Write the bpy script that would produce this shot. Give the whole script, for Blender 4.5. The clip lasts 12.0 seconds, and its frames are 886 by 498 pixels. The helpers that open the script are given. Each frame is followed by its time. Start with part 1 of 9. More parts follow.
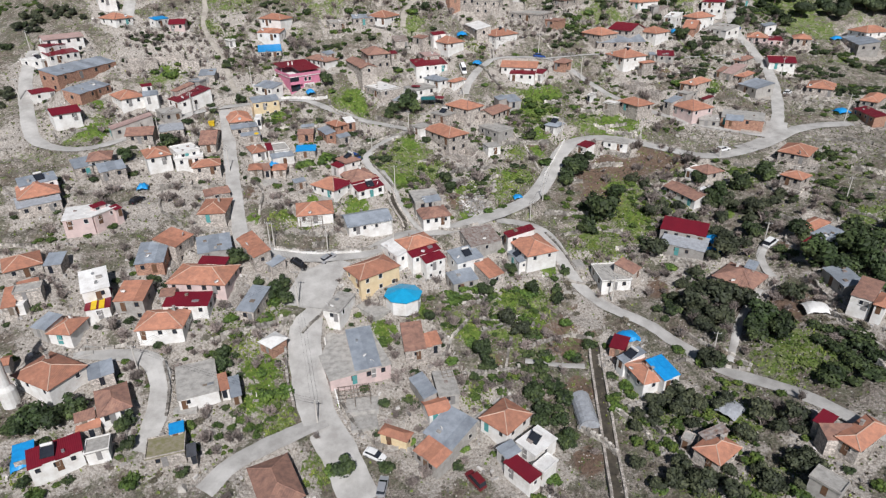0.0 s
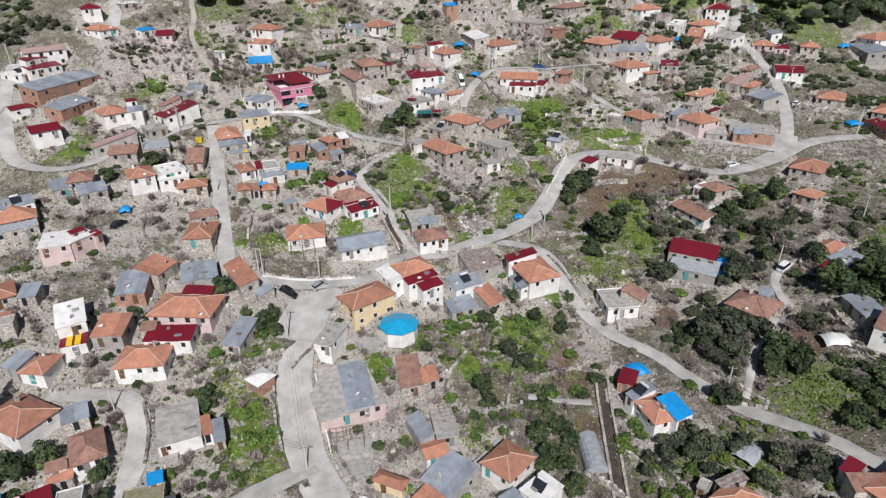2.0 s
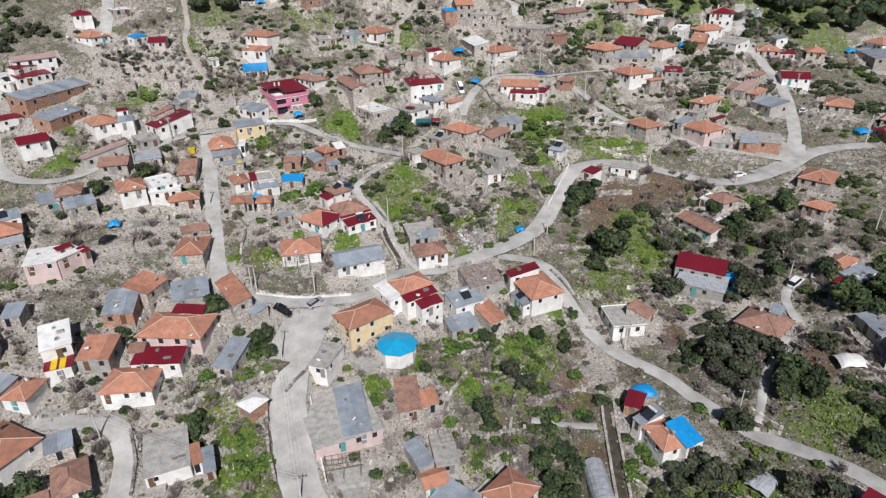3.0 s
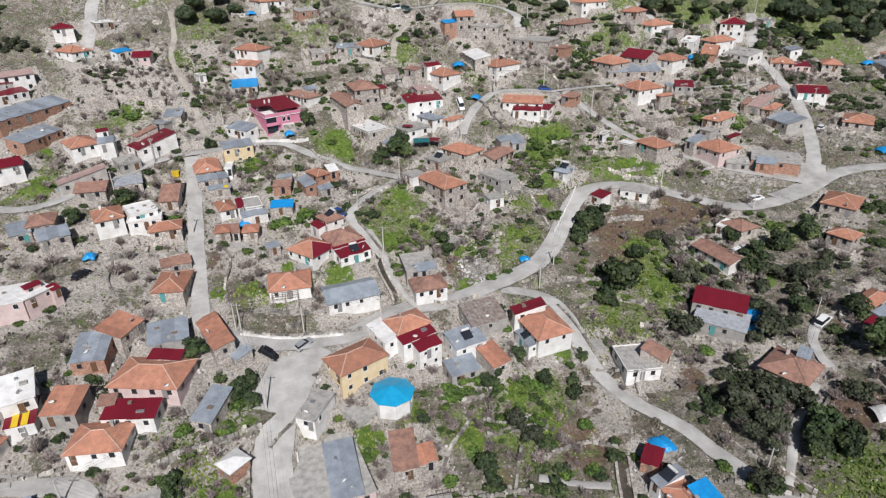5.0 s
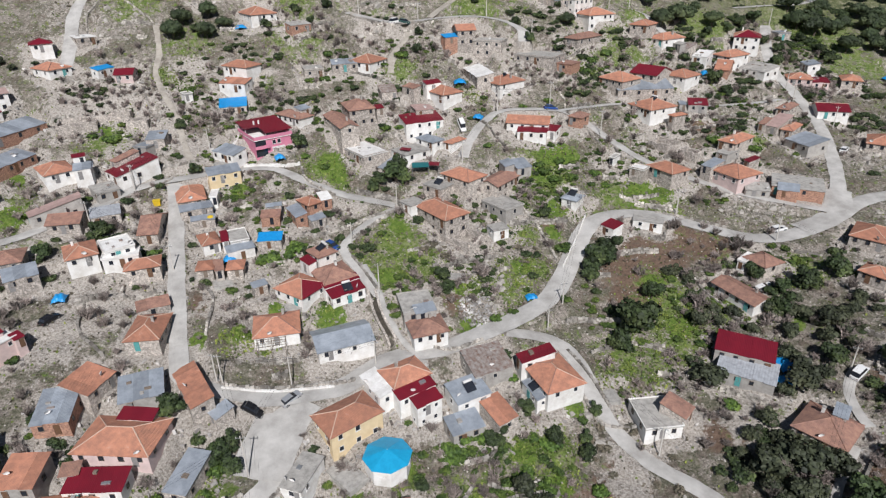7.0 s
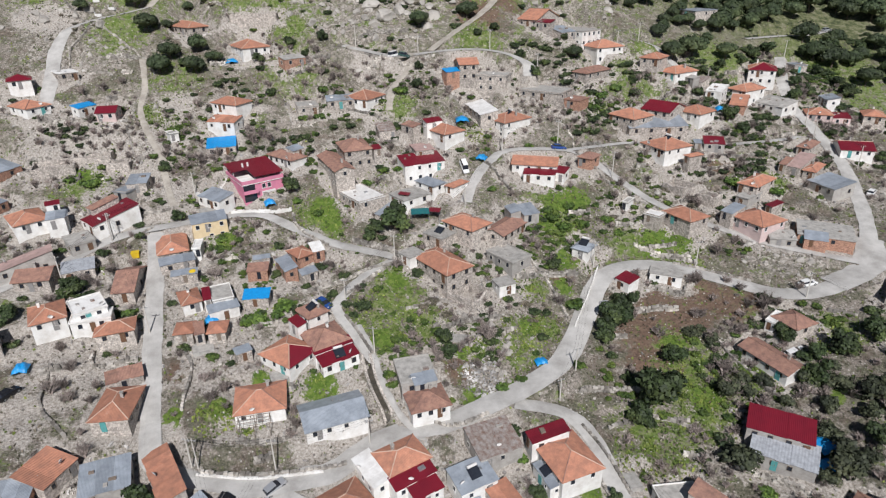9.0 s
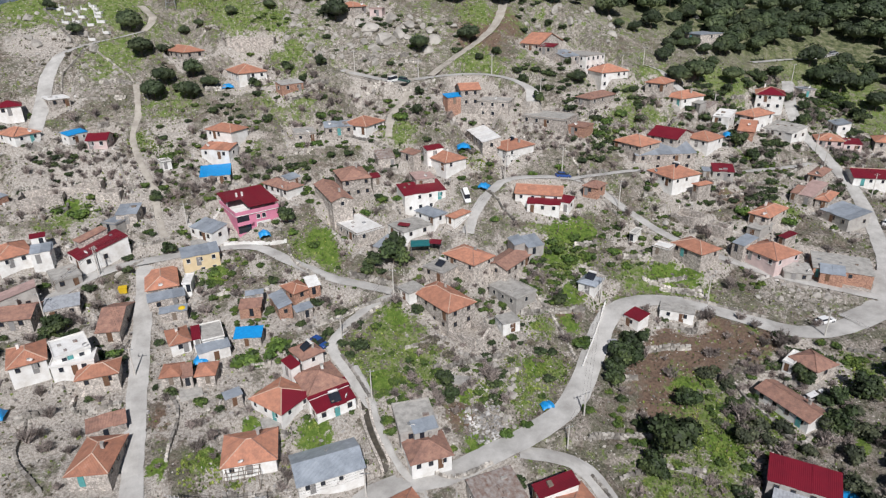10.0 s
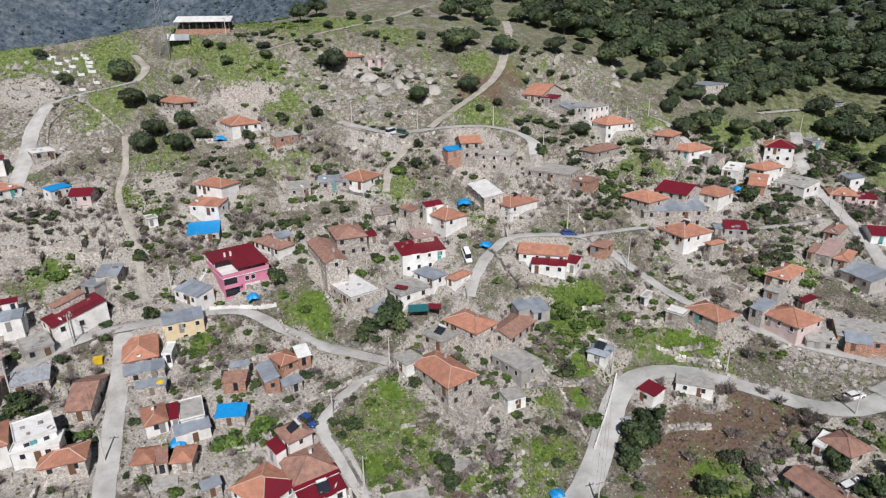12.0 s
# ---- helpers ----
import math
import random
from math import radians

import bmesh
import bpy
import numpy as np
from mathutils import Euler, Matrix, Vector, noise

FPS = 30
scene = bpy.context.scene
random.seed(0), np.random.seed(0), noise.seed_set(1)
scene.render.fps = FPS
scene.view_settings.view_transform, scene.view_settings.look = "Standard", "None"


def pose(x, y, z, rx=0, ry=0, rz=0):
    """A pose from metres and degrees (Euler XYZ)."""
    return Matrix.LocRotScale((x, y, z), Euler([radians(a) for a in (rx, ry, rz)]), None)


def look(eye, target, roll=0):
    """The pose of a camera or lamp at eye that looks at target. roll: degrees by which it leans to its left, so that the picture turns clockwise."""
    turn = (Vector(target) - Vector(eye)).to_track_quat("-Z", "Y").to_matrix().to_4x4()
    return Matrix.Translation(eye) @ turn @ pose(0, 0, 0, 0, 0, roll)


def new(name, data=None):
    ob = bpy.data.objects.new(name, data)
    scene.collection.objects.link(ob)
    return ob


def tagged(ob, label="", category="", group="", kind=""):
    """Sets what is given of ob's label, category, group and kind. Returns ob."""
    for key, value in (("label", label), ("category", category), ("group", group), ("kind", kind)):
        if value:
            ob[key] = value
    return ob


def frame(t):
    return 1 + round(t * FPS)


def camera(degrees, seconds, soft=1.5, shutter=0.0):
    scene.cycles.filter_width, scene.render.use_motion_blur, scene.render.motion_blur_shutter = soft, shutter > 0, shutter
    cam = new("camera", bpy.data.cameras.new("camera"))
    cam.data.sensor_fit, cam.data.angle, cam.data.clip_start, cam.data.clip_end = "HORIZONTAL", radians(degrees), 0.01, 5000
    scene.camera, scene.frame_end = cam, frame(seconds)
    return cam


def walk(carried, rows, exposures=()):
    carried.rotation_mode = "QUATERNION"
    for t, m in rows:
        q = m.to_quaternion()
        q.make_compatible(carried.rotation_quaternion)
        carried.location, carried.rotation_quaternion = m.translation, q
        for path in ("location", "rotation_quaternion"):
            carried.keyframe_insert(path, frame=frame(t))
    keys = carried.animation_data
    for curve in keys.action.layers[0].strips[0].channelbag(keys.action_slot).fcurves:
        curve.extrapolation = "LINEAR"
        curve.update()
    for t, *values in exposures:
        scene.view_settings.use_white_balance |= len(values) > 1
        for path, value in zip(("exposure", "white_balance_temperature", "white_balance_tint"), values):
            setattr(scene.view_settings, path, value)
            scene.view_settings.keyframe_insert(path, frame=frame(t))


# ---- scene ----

cam = camera(71.48, 12.0, 1.25)
PATH = [
    (0, 0, 0, 66, 62.5, 0.5, 0),
    (0.5, 0.058, 2.011, 66.366, 62.509, 0.549, -0.078),
    (1, 0.062, 4.192, 66.78, 62.535, 0.594, -0.171),
    (1.5, 0.153, 6.556, 67.214, 62.56, 0.63, -0.216),
    (2, 0.209, 9.139, 67.69, 62.583, 0.666, -0.255),
    (2.5, 0.226, 11.879, 68.138, 62.619, 0.707, -0.312),
    (3, 0.242, 14.724, 68.535, 62.671, 0.757, -0.359),
    (5, 0.599, 26.937, 70.221, 62.854, 0.874, -0.388),
    (5.5, 0.635, 30.166, 70.721, 62.882, 0.873, -0.398),
    (6, 0.648, 33.422, 71.246, 62.918, 0.863, -0.395),
    (6.5, 0.601, 36.815, 71.791, 62.956, 0.857, -0.405),
    (8.5, 0.604, 50.889, 74.596, 63.863, 0.869, -0.343),
    (9, 0.559, 54.465, 75.276, 64.538, 0.867, -0.333),
    (9.5, 0.536, 58.014, 75.965, 65.245, 0.853, -0.293),
    (10, 0.514, 61.505, 76.645, 66.003, 0.857, -0.277),
    (10.5, 0.481, 64.676, 77.44, 66.685, 0.818, -0.263),
    (11, 0.424, 67.46, 78.105, 67.532, 0.772, -0.268),
    (11.5, 0.356, 69.742, 78.765, 68.4, 0.709, -0.283),
    (12, 0.34, 71.792, 79.254, 69.361, 0.671, -0.336),
]
walk(cam, [(t, pose(x, y, z, rx, ry, rz)) for t, x, y, z, rx, ry, rz in PATH])

# ---------- daylight: a high sun behind the viewer, clear sky ----------
SUN_HEIGHT, SUN_FROM = 44.0, 174.0
world = bpy.data.worlds.new("sky")
scene.world = world
world.use_nodes = True
wn = world.node_tree.nodes
sky = wn.new("ShaderNodeTexSky")
sky.sky_type = "NISHITA"
sky.sun_disc = False
sky.air_density, sky.dust_density = 0.75, 0.4
sky.sun_elevation, sky.sun_rotation = radians(SUN_HEIGHT), radians(SUN_FROM)
world.node_tree.links.new(sky.outputs[0], wn["Background"].inputs[0])
wn["Background"].inputs[1].default_value = 0.05
sun = new("sun", bpy.data.lights.new("sun", "SUN"))
sun.data.energy, sun.data.angle, sun.data.color = 5.0, radians(0.53), (1.0, 0.982, 0.990)
sun_way = Vector((math.sin(radians(SUN_FROM)) * math.cos(radians(SUN_HEIGHT)), math.cos(radians(SUN_FROM)) * math.cos(radians(SUN_HEIGHT)), math.sin(radians(SUN_HEIGHT))))
sun.matrix_world = look(sun_way * 300, (0, 0, 0))
scene.view_settings.exposure = -0.17

# ---------- materials ----------
def material(name, base, dark, scale=1.0, rough=0.85, bump=0.3, bump_scale=8.0, metal=0.0, grain=30.0, vary=0.0, waves=None, third=None, cells=0.0, joint=0.35):
    """Two-scale mottled surface in object space; vary: brightness by object; waves: (spacing, depth) of ribs along local x."""
    m = bpy.data.materials.new(name)
    m.use_nodes = True
    nt = m.node_tree
    n, l = nt.nodes, nt.links
    b = n["Principled BSDF"]
    co = n.new("ShaderNodeTexCoord")
    big = n.new("ShaderNodeTexNoise")
    big.inputs["Scale"].default_value, big.inputs["Detail"].default_value = scale, 6
    big.inputs["Roughness"].default_value = 0.65
    l.new(co.outputs["Object"], big.inputs["Vector"])
    fine = n.new("ShaderNodeTexNoise")
    fine.inputs["Scale"].default_value, fine.inputs["Detail"].default_value = grain, 3
    l.new(co.outputs["Object"], fine.inputs["Vector"])
    ramp = n.new("ShaderNodeValToRGB")
    e = ramp.color_ramp.elements
    e[0].position, e[0].color = 0.34, (*dark, 1)
    e[1].position, e[1].color = 0.62, (*base, 1)
    if third:
        x = e.new(0.78)
        x.color = (*third, 1)
    mix = n.new("ShaderNodeMath")
    mix.operation = "MULTIPLY_ADD"
    mix.inputs[1].default_value, mix.inputs[2].default_value = 0.3, -0.15
    l.new(fine.outputs[0], mix.inputs[0])
    add = n.new("ShaderNodeMath")
    l.new(big.outputs[0], add.inputs[0])
    l.new(mix.outputs[0], add.inputs[1])
    l.new(add.outputs[0], ramp.inputs[0])
    out = ramp.outputs[0]
    if cells:
        vo = n.new("ShaderNodeTexVoronoi")
        vo.inputs["Scale"].default_value = 1 / cells
        l.new(co.outputs["Object"], vo.inputs["Vector"])
        gr = n.new("ShaderNodeSeparateColor")
        l.new(vo.outputs["Color"], gr.inputs[0])
        sh = n.new("ShaderNodeMapRange")
        sh.inputs[3].default_value, sh.inputs[4].default_value = 0.62, 1.3
        l.new(gr.outputs[0], sh.inputs[0])
        ed = n.new("ShaderNodeTexVoronoi")
        ed.feature = "DISTANCE_TO_EDGE"
        ed.inputs["Scale"].default_value = 1 / cells
        l.new(co.outputs["Object"], ed.inputs["Vector"])
        er = n.new("ShaderNodeMapRange")
        er.inputs[2].default_value, er.inputs[3].default_value = 0.09, joint
        l.new(ed.outputs[0], er.inputs[0])
        pr = n.new("ShaderNodeMath")
        pr.operation = "MULTIPLY"
        l.new(sh.outputs[0], pr.inputs[0])
        l.new(er.outputs[0], pr.inputs[1])
        hc = n.new("ShaderNodeHueSaturation")
        l.new(pr.outputs[0], hc.inputs["Value"])
        l.new(out, hc.inputs["Color"])
        out = hc.outputs[0]
    if vary:
        info = n.new("ShaderNodeObjectInfo")
        hs = n.new("ShaderNodeHueSaturation")
        mr = n.new("ShaderNodeMapRange")
        mr.inputs[3].default_value, mr.inputs[4].default_value = 1 - vary, 1 + vary
        l.new(info.outputs["Random"], mr.inputs[0])
        l.new(mr.outputs[0], hs.inputs["Value"])
        l.new(out, hs.inputs["Color"])
        out = hs.outputs[0]
    l.new(out, b.inputs["Base Color"])
    b.inputs["Roughness"].default_value, b.inputs["Metallic"].default_value = rough, metal
    bp = n.new("ShaderNodeBump")
    bp.inputs["Strength"].default_value, bp.inputs["Distance"].default_value = bump, 0.05
    rel = n.new("ShaderNodeTexNoise")
    rel.inputs["Scale"].default_value, rel.inputs["Detail"].default_value = bump_scale, 5
    l.new(co.outputs["Object"], rel.inputs["Vector"])
    l.new(rel.outputs[0], bp.inputs["Height"])
    l.new(bp.outputs[0], b.inputs["Normal"])
    if waves:
        sep = n.new("ShaderNodeUVMap")
        wv = n.new("ShaderNodeTexWave")
        wv.wave_profile = "SIN"
        wv.bands_direction = "X"
        wv.inputs["Scale"].default_value = 0.314 / waves[0]
        wv.inputs["Distortion"].default_value = 0.0
        l.new(sep.outputs[0], wv.inputs["Vector"])
        b2 = n.new("ShaderNodeBump")
        b2.inputs["Strength"].default_value, b2.inputs["Distance"].default_value = 1.0, waves[1]
        l.new(wv.outputs[0], b2.inputs["Height"])
        l.new(bp.outputs[0], b2.inputs["Normal"])
        l.new(b2.outputs[0], b.inputs["Normal"])
    return m


ROOF = {
    "T": material("terracotta_tiles", (0.50, 0.225, 0.142), (0.33, 0.158, 0.108), 0.8, 0.85, 0.4, 14, vary=0.17, waves=(0.24, 0.03), third=(0.52, 0.33, 0.25)),
    "B": material("weathered_tiles", (0.37, 0.205, 0.15), (0.21, 0.12, 0.098), 0.9, 0.9, 0.5, 14, vary=0.14, waves=(0.24, 0.03), third=(0.40, 0.27, 0.20)),
    "R": material("dark_red_sheet", (0.185, 0.010, 0.022), (0.15, 0.009, 0.02), 0.4, 0.45, 0.08, 6, vary=0.08, waves=(0.3, 0.03)),
    "G": material("zinc_sheet", (0.40, 0.44, 0.49), (0.27, 0.30, 0.34), 0.5, 0.5, 0.1, 6, metal=0.25, vary=0.16, waves=(0.2, 0.03), third=(0.46, 0.48, 0.50)),
    "D": material("dark_sheet", (0.09, 0.095, 0.11), (0.05, 0.05, 0.055), 0.7, 0.55, 0.1, 6, vary=0.1, waves=(0.2, 0.03)),
    "X": material("rusty_sheet", (0.36, 0.33, 0.31), (0.20, 0.12, 0.09), 1.2, 0.7, 0.2, 6, metal=0.1, vary=0.1, waves=(0.9, 0.06)),
    "W": material("white_roof", (0.80, 0.79, 0.77), (0.62, 0.60, 0.57), 0.6, 0.8, 0.15, 8, vary=0.05),
    "C": material("roof_concrete", (0.44, 0.42, 0.39), (0.27, 0.26, 0.24), 0.9, 0.9, 0.3, 8, vary=0.12),
    "P": material("pale_pink_roof", (0.45, 0.31, 0.28), (0.33, 0.23, 0.21), 0.8, 0.85, 0.3, 10, vary=0.08, waves=(0.24, 0.03)),
    "U": material("blue_tarpaulin", (0.012, 0.30, 0.66), (0.01, 0.22, 0.55), 1.5, 0.45, 0.5, 3, vary=0.08),
    "L": material("clouded_plastic_sheet", (0.42, 0.44, 0.47), (0.28, 0.29, 0.31), 1.3, 0.4, 0.3, 4, waves=(0.5, 0.03)),
    "K": material("grassed_earth_roof", (0.20, 0.19, 0.09), (0.30, 0.26, 0.20), 1.2, 0.95, 0.6, 6),
}
WALL = {
    "w": material("whitewash", (0.82, 0.81, 0.785), (0.64, 0.61, 0.565), 0.5, 0.9, 0.2, 10, vary=0.06),
    "s": material("field_stone", (0.54, 0.485, 0.435), (0.39, 0.35, 0.31), 1.6, 0.95, 0.8, 6, vary=0.16, third=(0.62, 0.57, 0.515), cells=0.38, joint=0.55),
    "c": material("grey_render", (0.42, 0.40, 0.37), (0.29, 0.27, 0.25), 0.7, 0.9, 0.3, 8, vary=0.1),
    "b": material("hollow_brick", (0.45, 0.26, 0.18), (0.34, 0.19, 0.14), 1.5, 0.9, 0.5, 9, vary=0.1, cells=0.2, joint=0.75),
    "p": material("pale_pink_render", (0.66, 0.52, 0.49), (0.54, 0.42, 0.40), 0.6, 0.9, 0.2, 8, vary=0.06),
    "y": material("cream_render", (0.74, 0.60, 0.38), (0.64, 0.50, 0.31), 0.6, 0.9, 0.2, 8, vary=0.05),
    "k": material("strong_pink_paint", (0.68, 0.245, 0.35), (0.58, 0.20, 0.30), 0.6, 0.8, 0.15, 8),
}


def leaf_material(name, light, dark, turn=0.025):
    """Foliage: each clump of leaves a little lighter or darker than the next."""
    m = bpy.data.materials.new(name)
    m.use_nodes = True
    n, l = m.node_tree.nodes, m.node_tree.links
    b = n["Principled BSDF"]
    geo, info = n.new("ShaderNodeNewGeometry"), n.new("ShaderNodeObjectInfo")
    mix = n.new("ShaderNodeMix")
    mix.data_type = "RGBA"
    mix.inputs[6].default_value, mix.inputs[7].default_value = (*dark, 1), (*light, 1)
    l.new(geo.outputs["Random Per Island"], mix.inputs[0])
    hs = n.new("ShaderNodeHueSaturation")
    mr = n.new("ShaderNodeMapRange")
    mr.inputs[3].default_value, mr.inputs[4].default_value = 0.7, 1.3
    l.new(info.outputs["Random"], mr.inputs[0])
    l.new(mr.outputs[0], hs.inputs["Value"])
    l.new(mix.outputs[2], hs.inputs["Color"])
    co, nz = n.new("ShaderNodeTexCoord"), n.new("ShaderNodeTexNoise")
    nz.inputs["Scale"].default_value, nz.inputs["Detail"].default_value = 0.33, 2.0
    l.new(co.outputs["Object"], nz.inputs["Vector"])
    tone, tint = n.new("ShaderNodeMapRange"), n.new("ShaderNodeMapRange")
    tone.inputs[1].default_value, tone.inputs[2].default_value, tone.inputs[3].default_value, tone.inputs[4].default_value = 0.32, 0.68, 0.55, 1.6
    tint.inputs[1].default_value, tint.inputs[2].default_value, tint.inputs[3].default_value, tint.inputs[4].default_value = 0.3, 0.7, 0.5 + turn, 0.5 - turn
    l.new(nz.outputs[0], tone.inputs[0])
    l.new(nz.outputs[0], tint.inputs[0])
    patch = n.new("ShaderNodeHueSaturation")
    l.new(tone.outputs[0], patch.inputs["Value"])
    l.new(tint.outputs[0], patch.inputs["Hue"])
    l.new(hs.outputs[0], patch.inputs["Color"])
    l.new(patch.outputs[0], b.inputs["Base Color"])
    b.inputs["Roughness"].default_value = 0.7
    return m


LEAF = {
    "pine": leaf_material("pine_needles", (0.066, 0.092, 0.036), (0.025, 0.038, 0.016)),
    "ever": leaf_material("evergreen_leaves", (0.066, 0.098, 0.030), (0.017, 0.028, 0.011)),
    "olive": leaf_material("olive_leaves", (0.078, 0.090, 0.046), (0.020, 0.026, 0.014)),
    "bush": leaf_material("fresh_leaves", (0.130, 0.200, 0.034), (0.038, 0.070, 0.014)),
    "grass": leaf_material("spring_grass", (0.24, 0.30, 0.07), (0.10, 0.15, 0.028)),
    # distance haze is mixed into this leaf colour as blue
    "far": leaf_material("hazed_woodland_leaves", (0.080, 0.110, 0.120), (0.045, 0.066, 0.078)),
    "bare": leaf_material("bare_twigs", (0.38, 0.32, 0.29), (0.13, 0.107, 0.096), 0.006),
    "scrub": leaf_material("dry_scrub", (0.23, 0.20, 0.145), (0.10, 0.09, 0.062)),
}
BARK = material("bark", (0.16, 0.125, 0.095), (0.08, 0.062, 0.048), 3.0, 0.95, 0.8, 10)
ROCK = material("grey_rock", (0.46, 0.43, 0.39), (0.27, 0.25, 0.225), 0.35, 0.95, 1.0, 2.5, third=(0.54, 0.51, 0.46), vary=0.1)
RUBBLE = leaf_material("loose_stones", (0.45, 0.42, 0.38), (0.17, 0.152, 0.13), 0.0)
GLASS = material("window_glass", (0.03, 0.035, 0.045), (0.02, 0.022, 0.03), 1.0, 0.12, 0.0, 5)
FRAME = material("white_frame", (0.75, 0.74, 0.72), (0.62, 0.6, 0.58), 2.0, 0.6, 0.1, 8)
DOORS = [material("brown_door", (0.17, 0.09, 0.05), (0.11, 0.06, 0.035), 3.0, 0.6, 0.2, 12), material("blue_green_door", (0.10, 0.34, 0.33), (0.08, 0.27, 0.27), 2.0, 0.6, 0.1, 8), material("grey_steel_door", (0.28, 0.27, 0.26), (0.2, 0.19, 0.19), 2.0, 0.5, 0.1, 8)]
MORTAR = material("mortared_ridge", (0.58, 0.42, 0.33), (0.45, 0.30, 0.23), 2.0, 0.9, 0.3, 10, vary=0.1)
STEEL = material("galvanised_steel", (0.45, 0.46, 0.47), (0.34, 0.35, 0.36), 2.0, 0.45, 0.1, 8, metal=0.6)
POLE = material("pole_concrete", (0.62, 0.59, 0.54), (0.50, 0.47, 0.43), 2.0, 0.9, 0.3, 10)
WOOD = material("weathered_wood", (0.24, 0.19, 0.15), (0.14, 0.11, 0.085), 4.0, 0.9, 0.4, 14)
YELLOW = material("yellow_paint", (0.72, 0.50, 0.02), (0.6, 0.4, 0.02), 1.0, 0.6, 0.1, 8)
TURQUOISE = material("turquoise_sheet", (0.015, 0.36, 0.62), (0.012, 0.30, 0.54), 0.8, 0.4, 0.1, 5)
WET = material("wet_channel_bed", (0.10, 0.085, 0.065), (0.045, 0.04, 0.033), 1.0, 0.35, 0.3, 5)
YARD = leaf_material("mixed_lumber", (0.46, 0.44, 0.42), (0.10, 0.085, 0.075), 0.0)
TARMAC = material("worn_concrete_road", (0.50, 0.485, 0.46), (0.33, 0.315, 0.295), 0.22, 0.95, 0.4, 6, third=(0.56, 0.54, 0.51))
TRACK = material("dirt_track", (0.44, 0.40, 0.345), (0.29, 0.262, 0.225), 0.4, 0.95, 0.5, 5)

# ---------- building helpers ----------
def mesh_of(name, bm, *mats):
    me = bpy.data.meshes.new(name)
    bm.to_mesh(me)
    bm.free()
    for m in mats:
        me.materials.append(m)
    return me


def part(name, bm, mat, parent, label=""):
    ob = new(name, mesh_of(name, bm, *(mat if isinstance(mat, (list, tuple)) else (mat,))))
    if parent:
        ob.parent = parent
    if label:
        tagged(ob, label)
    return ob


def box(bm, x0, y0, z0, x1, y1, z1):
    v = [bm.verts.new(p) for p in ((x0, y0, z0), (x1, y0, z0), (x1, y1, z0), (x0, y1, z0), (x0, y0, z1), (x1, y0, z1), (x1, y1, z1), (x0, y1, z1))]
    return [bm.faces.new([v[i] for i in f]) for f in ((3, 2, 1, 0), (4, 5, 6, 7), (0, 1, 5, 4), (1, 2, 6, 5), (2, 3, 7, 6), (3, 0, 4, 7))]


def slab(bm, pts, thick, mat=0, rib=None):
    """A roof plane: pts counter-clockwise seen from above, with thickness downwards; rib: the direction across the ribs."""
    uv = bm.loops.layers.uv.verify()
    top = [bm.verts.new(p) for p in pts]
    low = [bm.verts.new((p[0], p[1], p[2] - thick)) for p in pts]
    fs = [bm.faces.new(top), bm.faces.new(low[::-1])]
    k = len(pts)
    for i in range(k):
        fs.append(bm.faces.new((top[i], low[i], low[(i + 1) % k], top[(i + 1) % k])))
    r = Vector(rib or (1, 0, 0))
    for f in fs:
        f.material_index = mat
        for lp in f.loops:
            lp[uv].uv = (lp.vert.co.dot(r), lp.vert.co.z)
    return fs


def bar(bm, a, b, r, n=5, r2=None):
    """A round bar from a to b."""
    a, b = Vector(a), Vector(b)
    d = (b - a).normalized()
    s = d.orthogonal().normalized()
    q = d.cross(s)
    rings = []
    for p, rr in ((a, r), (b, r if r2 is None else r2)):
        rings.append([bm.verts.new(p + (s * math.cos(i * 2 * math.pi / n) + q * math.sin(i * 2 * math.pi / n)) * rr) for i in range(n)])
    for i in range(n):
        bm.faces.new((rings[0][i], rings[0][(i + 1) % n], rings[1][(i + 1) % n], rings[1][i]))
    bm.faces.new(rings[0][::-1])
    bm.faces.new(rings[1])

# ---------- the lie of the land ----------
SLOPE = (9.40, -2.05, 31.88, 0.95, -8.60, 7.72)
SWELL = (1.43, 2.63, -4.83, -2.64, 5.09, 1.91, 3.09, 3.90, 0.52, -6.94, 1.36, 1.49, 3.20, -2.83, 2.07, -0.55, 0.19, 0.80, 1.45, -3.56, -2.08, -1.70, -1.77, -0.60, -0.36, 1.57, -0.63, 1.32, -2.61, -3.29, -2.47, 1.38, 2.72, 6.38, 0.96, -2.11)


def smooth(a, b, v):
    v = np.clip((v - a) / (b - a), 0.0, 1.0)
    return v * v * (3 - 2 * v)


def hillside(x, y):
    """The village slope: a tilted, slightly curved plane with broad swells on a 55 by 43 m lattice."""
    u, v = x / 100, (y - 170) / 100
    z = SLOPE[0] + SLOPE[1] * u + SLOPE[2] * v + SLOPE[3] * u * u + SLOPE[4] * u * v + SLOPE[5] * v * v
    across = [np.exp(-((x + 125 - 55 * i) ** 2) / 3698.0) for i in range(6)]
    for j in range(6):
        b = np.exp(-((y - 80 - 43 * j) ** 2) / 3698.0)
        for i in range(6):
            z = z + SWELL[6 * j + i] * b * across[i]
    return z


